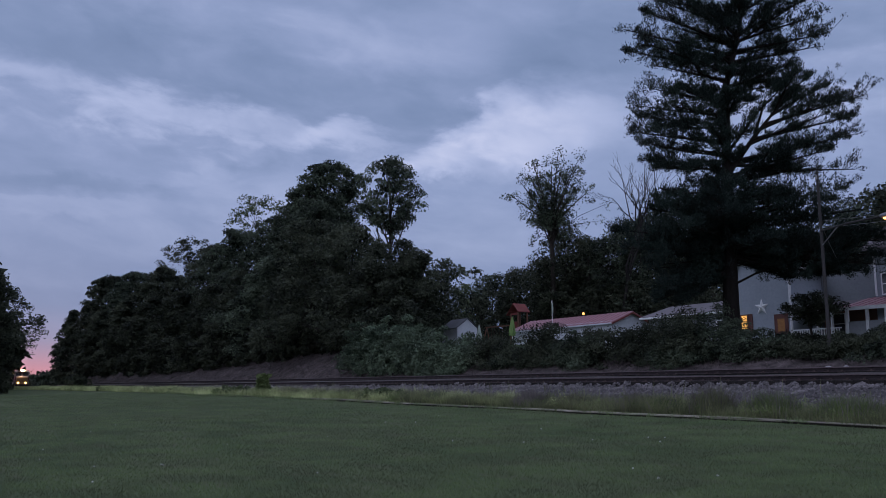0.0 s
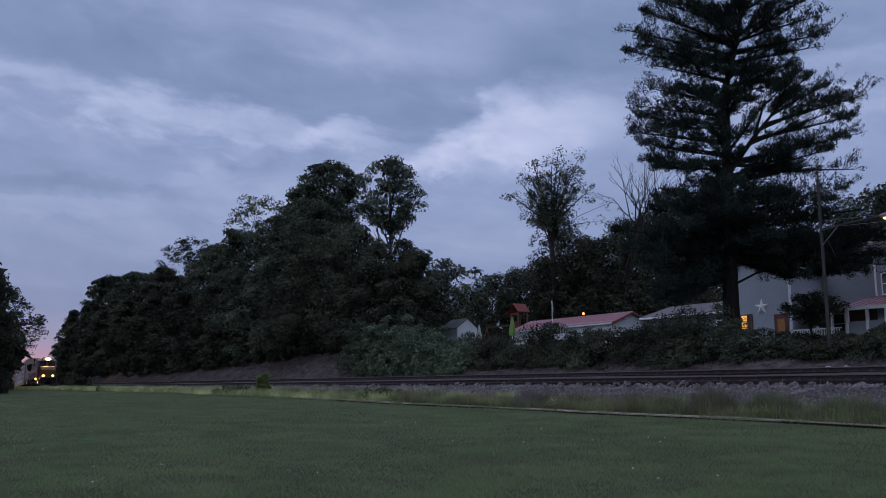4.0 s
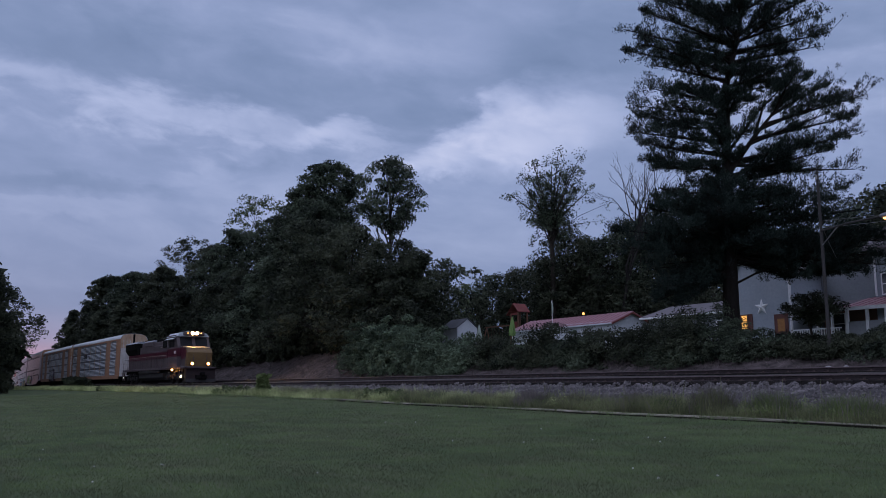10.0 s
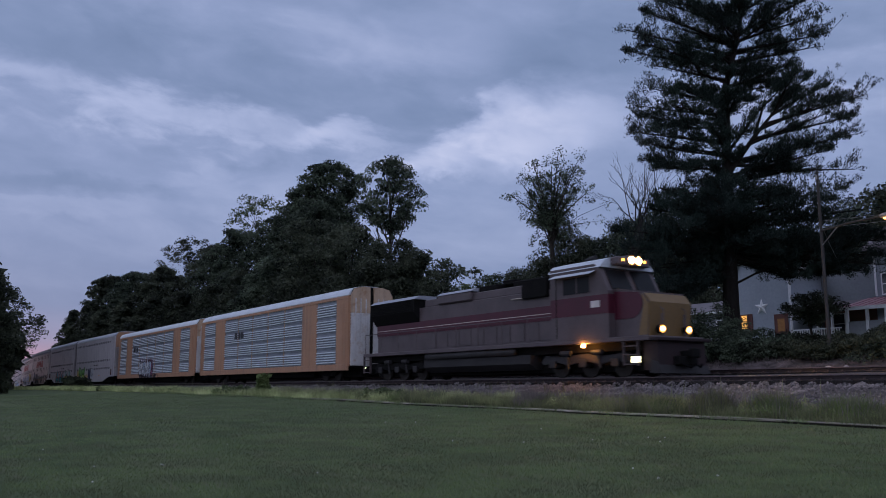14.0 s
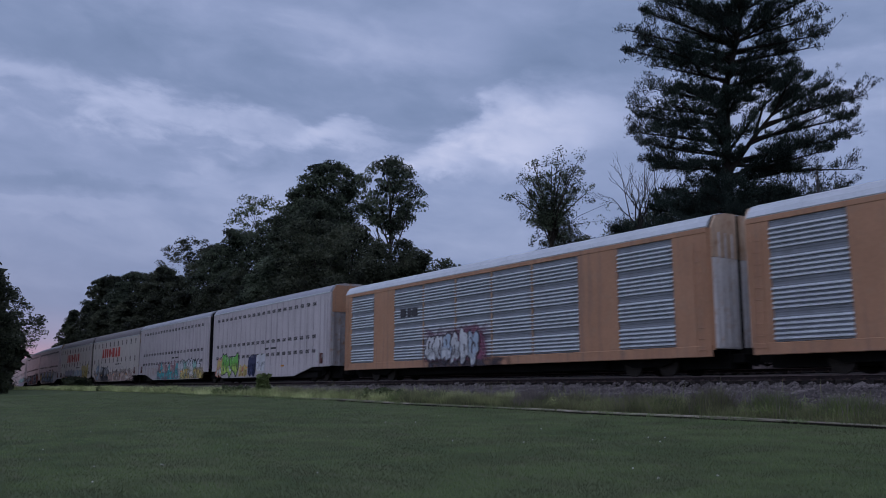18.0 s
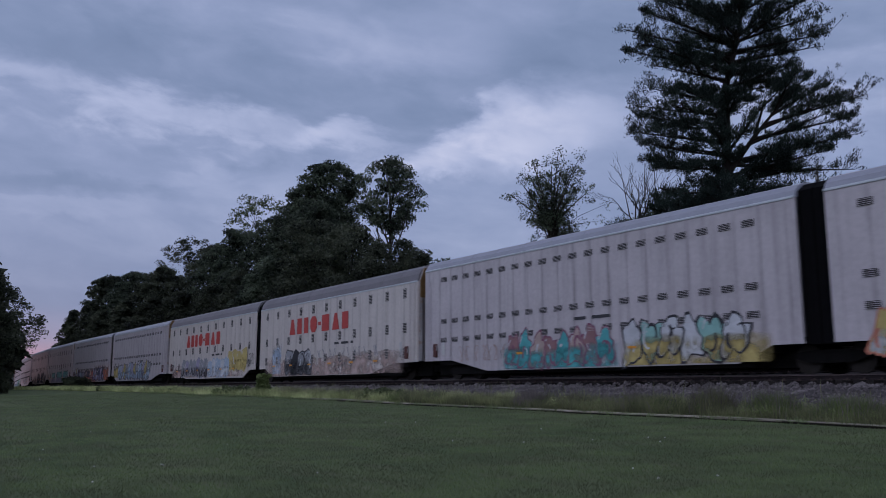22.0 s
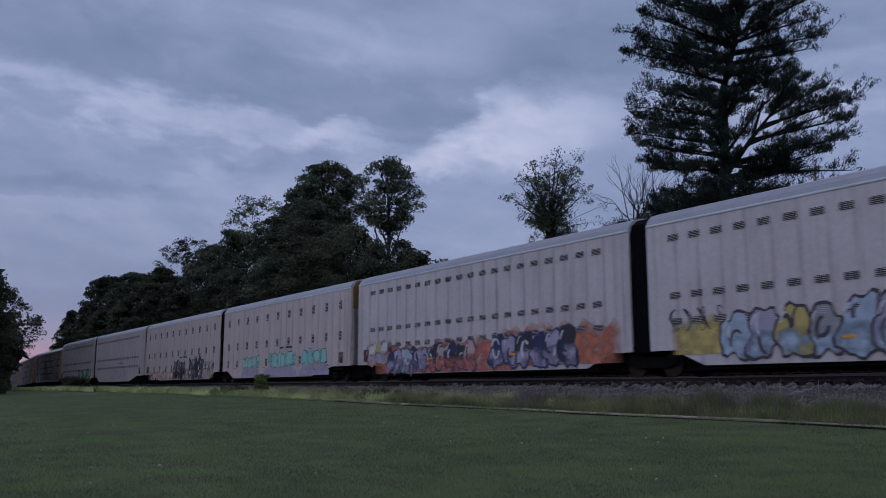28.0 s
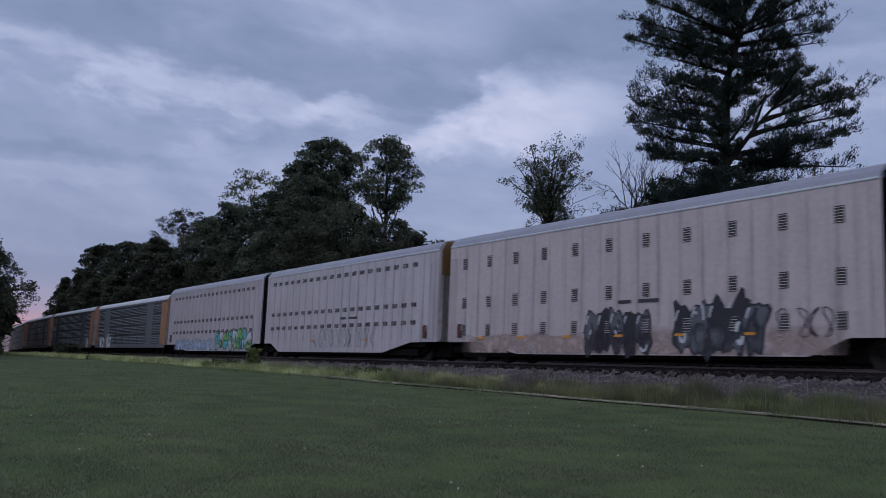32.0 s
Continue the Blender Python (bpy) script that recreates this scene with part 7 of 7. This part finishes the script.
def build_umbrella(x, y, top, mat, label):
    g = ground_z(x, y)
    t = thing("patio_umbrella", label, "umbrella", group="closed umbrellas")
    part("pole", tube(BM(), [(x, y, g), (x, y, top)], 0.025, 8), "trimwhite", t)
    bm = BM()
    n = 14
    rings = []
    for z, r in ((top - 1.55, 0.24), (top - 1.3, 0.26), (top - 0.8, 0.2), (top - 0.3, 0.11), (top, 0.03)):
        rings.append([bm.verts.new((x + r * (1.18 if k % 2 else 0.85) * math.cos(k * math.tau / n), y + r * (1.18 if k % 2 else 0.85) * math.sin(k * math.tau / n), z)) for k in range(n)])
    for a, b in zip(rings, rings[1:]):
        for k in range(n):
            bm.faces.new((a[k], a[(k + 1) % n], b[(k + 1) % n], b[k]))
    bm.faces.new(rings[0]), bm.faces.new(rings[-1])
    bmesh.ops.recalc_face_normals(bm, faces=bm.faces[:])
    part("canopy", bm, mat, t)
    part("tie_band", tube(BM(), [(x, y, top - 1.0), (x, y, top - 0.94)], 0.26, 12), mat, t)
    part("base", tube(BM(), [(x, y, g), (x, y, g + 0.1)], 0.25, 12), "stone", t)


def build_pole():
    t = thing("utility_pole", "weathered wooden utility pole with street lamp arm", "pole")
    x, y = -21.45, 34.8
    g = ground_z(x, y)
    part("pole", tube(BM(), [(x, y, g - 0.3), (x, y, 8), (x, y, 11.2)], [0.085, 0.07, 0.06], 10), "polewood", t)
    part("lamp_arm", tube(BM(), [(x, y, 8.46), (x + 2.0, y - 1.15, 8.38), (x + 4.05, y - 2.3, 8.2)], 0.04, 6), "polewood", t)
    part("brace", tube(BM(), [(x, y, 7.8), (x + 1.2, y - 0.7, 8.4)], 0.025, 5), "wire", t)
    hd = part("lamp_head", tube(BM(), [(x + 3.95, y - 2.25, 8.22), (x + 4.4, y - 2.5, 8.18)], [0.08, 0.12], 10), "wire", t)
    part("lamp_lens", tube(BM(), [(x + 4.2, y - 2.4, 8.1), (x + 4.2, y - 2.4, 8.04)], [0.10, 0.06], 10), "streetglow", hd)
    part("insulator", tube(BM(), [(x, y - 0.09, 10.8), (x, y - 0.09, 11.0)], 0.05, 8), "wire", t)
    w = thing("overhead_wire", "thin overhead cables from the pole past the house", "cable")
    for k, (a, b) in enumerate((((x, y, 8.9), (24, 36, 9.4)), ((x, y, 8.6), (24, 36, 9.0)), ((x, y, 8.8), (-29, 49.8, 8.2)))):
        a, b = Vector(a), Vector(b)
        pts = [a.lerp(b, i / 10) - Vector((0, 0, 0.9 * 4 * (i / 10) * (1 - i / 10) * (b - a).length / 50)) for i in range(11)]
        part("cable", tube(BM(), pts, 0.008, 4), "wire", w)


build_house()
build_garage()
build_shed()
build_playset()
build_umbrella(-54.95, 44.0, 7.35, "lime", "closed lime-green patio umbrella")
build_umbrella(-60.9, 45.0, 7.1, "palecanvas", "closed pale patio umbrella by the shed")
build_pole()
lampost = thing("garden_lamp", "small glowing orange lamp above the garage roof", "lamp")
part("post", tube(BM(), [(-59.2, 56.0, 4.5), (-59.2, 56.0, 8.4)], 0.04, 6), "wire", lampost)
part("globe", tube(BM(), [(-59.2, 56.0, 8.4), (-59.2, 56.0, 8.5), (-59.2, 56.0, 8.64)], [0.07, 0.13, 0.05], 8), "bulb", lampost)
flag = thing("flagpole", "thin pole with a furled pale flag", "pole")
part("pole", tube(BM(), [(-57.5, 50.6, 4.5), (-57.5, 50.6, 9.3)], 0.03, 6), "trimwhite", flag)
part("flag", prism(BM(), [(-57.5, 8.1), (-57.36, 8.2), (-57.33, 8.6), (-57.42, 9.1), (-57.5, 9.1)], "y", 50.55, 50.62), "palecanvas", flag)


# ---- lawn edging, weeds, stones, grass, ties ----
def build_edging():
    e = thing("lawn_edging", "weathered landscape timbers along the lawn's edge", "edging", group="lawn edge")
    rng = random.Random(12)
    x = 4.0
    while x > -52:
        ln = rng.uniform(2.2, 2.6)
        if not (x < -34 and rng.random() < 0.45):
            z0, z1 = ground_z(x, 17.9), ground_z(x - ln, 17.9)
            w = 0.075
            o = rng.uniform(-0.05, 0.05)
            bm = box(BM(), -ln + 0.04, 0, -w, w, -0.08, 0.085 + rng.uniform(-0.025, 0.02), 0.015)
            ob = part("timber", bm, "timber", e)
            # dark strip beside the timber: the edge's shadow, put into colour
            tr = part("soil_edge", box(BM(), -ln, 0.02, -0.19, -w - 0.004, -0.06, 0.035 + rng.uniform(-0.01, 0.01), 0.01), "edgeshade", ob)
            ob.matrix_basis = pose(x, 17.95 + o, z0 + 0.0, 0, math.degrees(math.atan2(z1 - z0, ln)), rng.uniform(-1.2, 1.2))
        x -= ln + rng.uniform(0.0, 0.05)


def blades(rng, p, height, width, lean, plain=False):
    """Two-piece grass blades from points p."""
    n = len(p)
    a = rng.random(n) * math.tau
    side = np.stack([np.cos(a), np.sin(a), np.zeros(n)], 1) * np.asarray(width).reshape(-1, 1)
    b = rng.random(n) * math.tau
    out = np.stack([np.cos(b), np.sin(b), np.zeros(n)], 1) * (rng.random(n) * lean).reshape(-1, 1) * np.asarray(height).reshape(-1, 1)
    up = np.stack([np.zeros(n), np.zeros(n), height], 1)
    if plain:
        v = np.stack([p - side, p + side, p + out + up], 1).reshape(-1, 3)
        return v, np.arange(n * 3).reshape(-1, 3)
    m = p + out * 0.35 + up * 0.55
    v = np.stack([p - side, p + side, m + side * 0.7, m - side * 0.7, p + out + up], 1).reshape(-1, 3)
    i = np.arange(n) * 5
    f = np.concatenate([np.stack([i, i + 1, i + 2], 1), np.stack([i, i + 2, i + 3], 1), np.stack([i + 3, i + 2, i + 4], 1)], 0)
    return v, f


def build_weeds():
    rng = np.random.default_rng(21)
    n = 120000
    s = rng.random(n) ** 1.35 * 150 + 2
    y = 18.15 + rng.random(n) ** 1.5 * 3.1
    thick = np.array([noise.noise(Vector((a * 0.45, b * 0.9, 3.3))) + 0.6 * noise.noise(Vector((a * 0.12, 0.0, 8.0))) for a, b in zip(s, y)])
    keep = thick > rng.uniform(-0.75, 0.25, n) + np.where(y > 19.9, 0.25, 0.0)
    s, y, thick = s[keep], y[keep], thick[keep]
    p = np.stack([-s, y + bend(s), np.array([ground_z(-a, b + float(bend(a))) for a, b in zip(s, y)])], 1)
    h = (0.10 + 0.26 * rng.random(len(s)) ** 1.5 + 0.2 * np.clip(thick, 0, 1)) * np.where(y > 20.2, 0.75, 1.0)
    # two tones by distance: darker near, brighter yellow-green beyond about 27 m
    for far, mat, label in ((False, "weed", "rank grey-green and straw-coloured grass between lawn and ballast"), (True, "lush", "bright yellow-green grass between lawn and ballast")):
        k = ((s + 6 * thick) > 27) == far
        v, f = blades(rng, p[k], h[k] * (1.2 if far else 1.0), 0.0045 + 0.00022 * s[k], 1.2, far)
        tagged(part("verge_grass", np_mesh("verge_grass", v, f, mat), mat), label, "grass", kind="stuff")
    # soft feathery grass along the timber edging
    n = 60000
    e = rng.random(n) ** 1.15 * 30 + 4
    w = 18.2 + rng.random(n) ** 1.7 * 1.7
    full = np.array([noise.noise(Vector((a * 0.55, b * 0.5, 23.3))) for a, b in zip(e, w)])
    full = full + 0.25 * np.array([noise.noise(Vector((a * 1.9, b, 4.3))) for a, b in zip(e, w)])
    k = full > rng.uniform(-0.45, 0.25, n)
    e, w, full = e[k], w[k], full[k]
    q = np.stack([-e, w, np.array([ground_z(-a, b) for a, b in zip(e, w)])], 1)
    v, f = blades(rng, q, (0.14 + 0.42 * np.clip(full + 0.15, 0, 0.6) / 0.6) * rng.uniform(0.5, 1.1, len(e)), np.full(len(e), 0.005), 0.8, True)
    tagged(part("feather_grass", np_mesh("feather_grass", v, f, "feather"), "feather"), "soft olive and yellow-green grass along the edging", "grass", kind="stuff")
    # low leafy herbs between the blades
    k = rng.permutation(len(s))[:2000]
    c = p[k] + np.stack([np.zeros(len(k)), np.zeros(len(k)), rng.uniform(0.05, 0.3, len(k))], 1)
    v, f = leaves(rng, c, rng.uniform(0.08, 0.2, len(k)), 26, 0.018)
    tagged(part("verge_herbs", np_mesh("verge_herbs", v, f, "sprout"), "sprout"), "low leafy herbs in the verge", "weeds", kind="stuff")
    # a haze of mauve seed heads where the grass thins into the stone
    n = 9000
    s = rng.random(n) ** 1.3 * 80 + 3
    y = 19.0 + rng.random(n) * 2.3
    thick = np.array([noise.noise(Vector((a * 0.6, b * 0.9, 13.3))) for a, b in zip(s, y)])
    keep = thick > rng.uniform(-0.5, 0.35, n)
    s, y = s[keep], y[keep]
    q = np.stack([-s, y, np.array([ground_z(-a, b) for a, b in zip(s, y)])], 1)
    v, f = blades(rng, q, rng.uniform(0.15, 0.5, len(s)), 0.004 + 0.00016 * s, 0.7)
    tagged(part("seed_grass", np_mesh("seed_grass", v, f, "seedhead"), "seedhead"), "haze of mauve seeding grass at the ballast's foot", "grass", kind="stuff")
    # taller seeding stalks
    n = 420
    s = rng.random(n) ** 1.4 * 70 + 4
    y = 18.6 + rng.random(n) * 3.2
    bm_v, bm_f = blades(rng, np.stack([-s, y, np.array([ground_z(-a, b) for a, b in zip(s, y)])], 1), 0.35 + 0.4 * rng.random(n), 0.01 + 0.0001 * s, 0.25)
    tagged(part("seed_stalks", np_mesh("seed_stalks", bm_v, bm_f, "weed"), "weed"), "tall straw-coloured seed stalks in the verge", "grass", kind="stuff")


def build_dead_growth():
    """Straw and twigs on the far bank, and the uncut fringe along the lawn's edge."""
    rng = np.random.default_rng(61)
    n = 16000
    s = 6 + rng.random(n) ** 1.2 * 170
    y = 32.3 + rng.random(n) * 4.2
    p = np.stack([-s, y + bend(s), np.array([ground_z(-a, b + float(bend(a))) for a, b in zip(s, y)])], 1)
    v, f = blades(rng, p, rng.uniform(0.04, 0.22, n), 0.008 + 0.0002 * s, 2.6)
    tagged(part("bank_straw", np_mesh("bank_straw", v, f, "straw"), "straw"), "dead straw and twigs lying on the far bank", "grass", kind="stuff")
    n = 9000
    s = rng.random(n) ** 1.3 * 70 - 3
    thick = np.array([noise.noise(Vector((a * 1.3, 5.0, 1.0))) for a in s])
    s = s[thick > rng.uniform(-0.35, 0.35, n)]
    y = 17.72 + rng.random(len(s)) * 0.18
    p = np.stack([-s, y, np.array([ground_z(-a, b) for a, b in zip(s, y)])], 1)
    v, f = blades(rng, p, rng.uniform(0.05, 0.17, len(s)), 0.006 + 0.0002 * np.abs(s), 0.9)
    tagged(part("edge_grass", np_mesh("edge_grass", v, f, "blade"), "blade"), "uncut fringe of grass along the lawn's edge", "grass", kind="stuff")


def weed_plant(label, x, y, w, h, leaf, seed, size=0.06, n=26, per=46):
    rng = np.random.default_rng(seed)
    g = ground_z(x, y)
    t = thing("weed_plant", label, "weed", pose(x, y, g), group="weeds along the verge")
    c = np.stack([rng.normal(size=n) * w * 0.5, rng.normal(size=n) * w * 0.4, rng.random(n) * h * 0.85 + 0.05], 1)
    bm = BM()
    for k in range(7):
        e = c[rng.integers(n)]
        tube(bm, [(e[0] * 0.2, e[1] * 0.2, -0.03), tuple(e * (1, 1, 1.05))], [0.012, 0.005], 4)
    part("stem", bm, "weed", t)
    v, f = leaves(rng, c, np.full(n, 0.12 + 0.1 * w), per, size)
    part("foliage", np_mesh("foliage", v, f, leaf), leaf, t)


def lumps(rng, p, r):
    """Small angular stones of size r at points p."""
    n = len(p)
    base = np.array([(1, 0, 0), (0, 1, 0), (-1, 0, 0), (0, -1, 0), (0, 0, 1)], float)
    k = base[None] * r[:, None, None] * rng.uniform(0.65, 1.4, (n, 5, 1)) + rng.normal(size=(n, 5, 3)) * (r * 0.25)[:, None, None]
    a = rng.random(n) * 6.28
    c, sn = np.cos(a)[:, None], np.sin(a)[:, None]
    k = np.stack([k[..., 0] * c - k[..., 1] * sn, k[..., 0] * sn + k[..., 1] * c, k[..., 2]], -1)
    tri = np.array([(0, 1, 4), (1, 2, 4), (2, 3, 4), (3, 0, 4)])
    return (k + p[:, None, :]).reshape(-1, 3), (tri[None] + (np.arange(n) * 5)[:, None, None]).reshape(-1, 3)


def build_stones():
    """Crushed stone on the shoulder."""
    rng = np.random.default_rng(31)
    n = 40000
    s = rng.random(n) ** 1.35 * 105 - 1
    y = 20.3 + 3.4 * rng.random(n) ** 0.8
    y = np.where(rng.random(n) < 0.10, 23.1 + rng.random(n) * 0.5, y)
    y = np.where(rng.random(n) < 0.05, 31.2 + rng.random(n) * 1.2, y)
    z = np.array([ground_z(-a, b) for a, b in zip(s, y)])
    r = rng.uniform(0.018, 0.042, n) * (1 + s * 0.006)
    v, f = lumps(rng, np.stack([-s, y, z + r * 0.2], 1), r)
    tagged(part("ballast_stones", np_mesh("ballast_stones", v, f, "pebble"), "pebble"), "loose grey crushed stone on the ballast shoulder", "gravel", kind="stuff")


def build_lawn_blades():
    rng = np.random.default_rng(41)
    n = 360000
    r = 8.0 * (75.0 / 8.0) ** rng.random(n)
    a = np.radians(rng.uniform(2, 66, n))
    x, y = -r * np.cos(a), r * np.sin(a)
    keep = y < 17.8
    x, y, r = x[keep], y[keep], r[keep]
    z = 0.762 * np.tanh(-x / 60.0) + 0.032 * y
    z = z + 0.05 * np.array([noise.noise(Vector((p * 0.12, q * 0.12, 9.0))) for p, q in zip(x, y)])
    h = rng.uniform(0.018, 0.046, len(x))
    v, f = blades(rng, np.stack([x, y, z - 0.005], 1), h, 0.0024 + 0.00042 * r, 1.4, True)
    tagged(part("lawn_blades", np_mesh("lawn_blades", v, f, "blade"), "blade"), "short mown blades of the lawn", "grass", kind="stuff")
    # clover heads
    n = 34
    r = rng.uniform(9, 26, n)
    a = np.radians(rng.uniform(8, 60, n))
    c = np.stack([-r * np.cos(a), r * np.sin(a), np.zeros(n)], 1)
    c = c[c[:, 1] < 17.5]
    c[:, 2] = [ground_z(p, q) + 0.06 for p, q, _ in c]
    v, f = leaves(rng, c, np.full(len(c), 0.015), 8, 0.012)
    tagged(part("clover_heads", np_mesh("clover_heads", v, f, "clover"), "clover"), "scattered white clover heads in the lawn", "flowers", kind="stuff")


M["pebble"] = leafy("crushed_stone", (0.028, 0.025, 0.026), (0.222, 0.196, 0.202), 0.0, 0.8, 1.3)
M["seedhead"] = leafy("mauve_seed_heads", (0.085, 0.075, 0.072), (0.24, 0.205, 0.195), 0.2, 0.5)
M["clover"] = material("clover_white", (0.6, 0.6, 0.56), rough=0.9, scale=9, fine=30, bump=0)
build_edging()
build_weeds()
weed_plant("bright-green leafy weed at the lawn's edge", -46.5, 19.0, 0.42, 1.25, "sprout", 1, 0.08, 60, 60)
weed_plant("dark-green leafy weed at the lawn's edge", -51.5, 19.4, 0.8, 0.45, "leaf_light", 2, 0.08)
weed_plant("dark-green leafy weed at the lawn's edge", -32.9, 18.9, 0.8, 0.45, "leaf_light", 3, 0.06)
weed_plant("dark shrubby weed by the far verge", -104.0, 20.2, 1.6, 1.4, "leaf_dark", 4, 0.12, 60, 60)
def grass_tuft(label, x, y, w, h, leaf, seed, n=1700):
    rng = np.random.default_rng(seed)
    g = ground_z(x, y)
    w, h = w * 1.15, h * 1.2
    t = thing("grass_tuft", label, "grass", pose(x, y, g), group="grass tufts along the verge")
    for nm, share, mt, tall in (("foliage", 1.0, leaf, 1.0), ("seed_haze", 0.22, "seedhead", 1.3)):
        k = int(n * share)
        p = np.stack([rng.normal(size=k) * w * 0.5, rng.normal(size=k) * 0.22, np.full(k, -0.02)], 1)
        hh = h * tall * rng.uniform(0.35, 1.0, k) * np.exp(-(p[:, 0] / w) ** 2)
        v, f = blades(rng, p, hh, np.full(k, 0.0045 + 0.00012 * abs(x)), 0.9)
        ob = part(nm, np_mesh(nm, v, f, mt), mt, t)
        ob["kind"] = "stuff"


for k, (x, y, w, h, mt) in enumerate(((-11.2, 18.8, 0.9, 0.62, "sprout"), (-13.2, 18.75, 0.8, 0.66, "sprout"), (-15.0, 18.8, 0.7, 0.72, "weed"), (-16.6, 18.7, 0.5, 0.5, "sprout"), (-17.8, 18.8, 0.6, 0.55, "weed"),
                                      (-9.4, 18.9, 1.0, 0.55, "weed"), (-7.6, 18.8, 1.0, 0.6, "weed"), (-5.8, 18.8, 0.8, 0.5, "sprout"), (-20.4, 18.8, 0.7, 0.5, "weed"), (-22.6, 18.9, 0.7, 0.55, "seedhead"),
                                      (-25.2, 18.8, 0.9, 0.42, "weed"), (-28.5, 18.9, 0.9, 0.45, "sprout"), (-31.0, 19.1, 0.8, 0.4, "weed"), (-36.0, 19.0, 1.0, 0.5, "sprout"), (-39.5, 18.9, 1.2, 0.5, "lush"), (-43.0, 19.0, 1.2, 0.55, "lush"))):
    grass_tuft({"sprout": "green tuft of long grass in the verge", "weed": "grey-green tuft of long grass in the verge", "seedhead": "mauve seeding tuft of dry grass", "lush": "yellow-green tuft of long grass"}[mt], x, y, w, h, mt, 500 + k)
for k in range(14):
    weed_plant("small leafy weed in the verge", -8.5 - k * 7.3 - 2.5 * math.sin(k * 2.1), 18.9 + 0.6 * math.sin(k * 1.7), 0.5, 0.3, ("sprout", "leaf_light", "lush")[k % 3], 20 + k, 0.02 + 0.0005 * k * 7, 24, 40)
build_dead_growth()
build_stones()
build_lawn_blades()


def build_ties():
    me = bpy.data.meshes.new("tie")
    bm = box(BM(), -0.115, 0.115, -1.52, 1.3, -0.19, 0.0, 0.012)
    bm.to_mesh(me), bm.free()
    me.materials.append(M["tie"])
    rng = random.Random(4)
    q, n = 4.0, 0
    grains = np.random.default_rng(77)
    heap = []
    while n < 280:
        c = on_line(q)
        if q > -75:
            # stone heaped between the tie ends
            m = 100
            u, w = grains.normal(size=m) * 0.085, grains.uniform(-1.9, -1.35, m)
            peak = grains.uniform(0.55, 1.15)
            heap.append(np.stack([c.x - 0.265 + u, c.y + w, c.z - 0.42 + 0.24 * peak * np.exp(-(u / 0.15) ** 2) * np.exp(-((w + 1.55) / 0.30) ** 2) * grains.uniform(0.6, 1.0, m)], 1))
        ob = part("tie", me, "tie", track_near)
        d = on_line(q + 0.3) - on_line(q - 0.3)
        ob.matrix_basis = pose(c.x, c.y + rng.uniform(-0.07, 0.07), c.z - 0.178 - rng.uniform(0, 0.012), 0, 0, math.degrees(math.atan2(d.y, d.x)) + rng.uniform(-1.2, 1.2))
        q -= 0.53 + rng.uniform(-0.03, 0.03)
        n += 1
    heap = np.concatenate(heap)
    v, f = lumps(grains, heap, grains.uniform(0.02, 0.045, len(heap)))
    tagged(part("crib_stones", np_mesh("crib_stones", v, f, "pebble"), "pebble"), "crushed stone heaped between the ends of the ties", "gravel", kind="stuff")
    for track, side, lift, a, b in ((track_near, 0.0, 0.0, q, -420.0), (track_far, 4.15, 0.33, 4.0, -300.0)):
        bm = BM()
        p = a
        while p > b:
            c = on_line(p, side)
            box(bm, c.x - 0.115, c.x + 0.115, c.y - 1.3, c.y + 1.3, c.z + lift - 0.34, c.z + lift - 0.18)
            p -= 0.55
        tagged(part("ties", bm, "tie", track), "row of timber ties farther up the line", kind="stuff")


build_ties()


def build_fastenings():
    """Tie plates with their spikes along the rails, one mesh for each track."""
    for track, side, lift in ((track_near, 0.0, 0.0), (track_far, 4.15, 0.33)):
        bm = BM()
        q = 3.0
        while q > -85:
            for k in (-0.755, 0.755):
                c = on_line(q, side + k)
                box(bm, c.x - 0.10, c.x + 0.10, c.y - 0.17, c.y + 0.17, c.z + lift - 0.181, c.z + lift - 0.155)
                box(bm, c.x - 0.03, c.x + 0.03, c.y - 0.12, c.y - 0.08, c.z + lift - 0.16, c.z + lift - 0.11)
            q -= 0.53
        tagged(part("tie_plate", bm, "plate", track), "rusty tie plates and spikes", kind="stuff")


M["plate"] = material("rusty_plate", (0.085, 0.060, 0.056), (0.040, 0.028, 0.026), rough=0.9, scale=3, fine=20, bump=0.2)
build_fastenings()
# stones and a pale slab by the far shoulder
for x, y, r in ((-20.2, 32.6, 0.12), (-19.5, 32.7, 0.1), (-24.5, 32.6, 0.07), (-36.5, 32.6, 0.08), (-33.0, 32.5, 0.06)):
    g = ground_z(x, y)
    rk = thing("rock", "pale rounded rock beside the track", "rock", group="rocks beside the track")
    bm = BM()
    bmesh.ops.create_icosphere(bm, subdivisions=2, radius=r)
    for q in bm.verts:
        q.co *= 1 + 0.25 * noise.noise(q.co * 5 / r * 0.3 + Vector((x, y, 0)))
        q.co.x *= 1.4
        q.co += Vector((x, y, g + r * 0.6))
    part("stone", bm, "stone", rk)

motions()
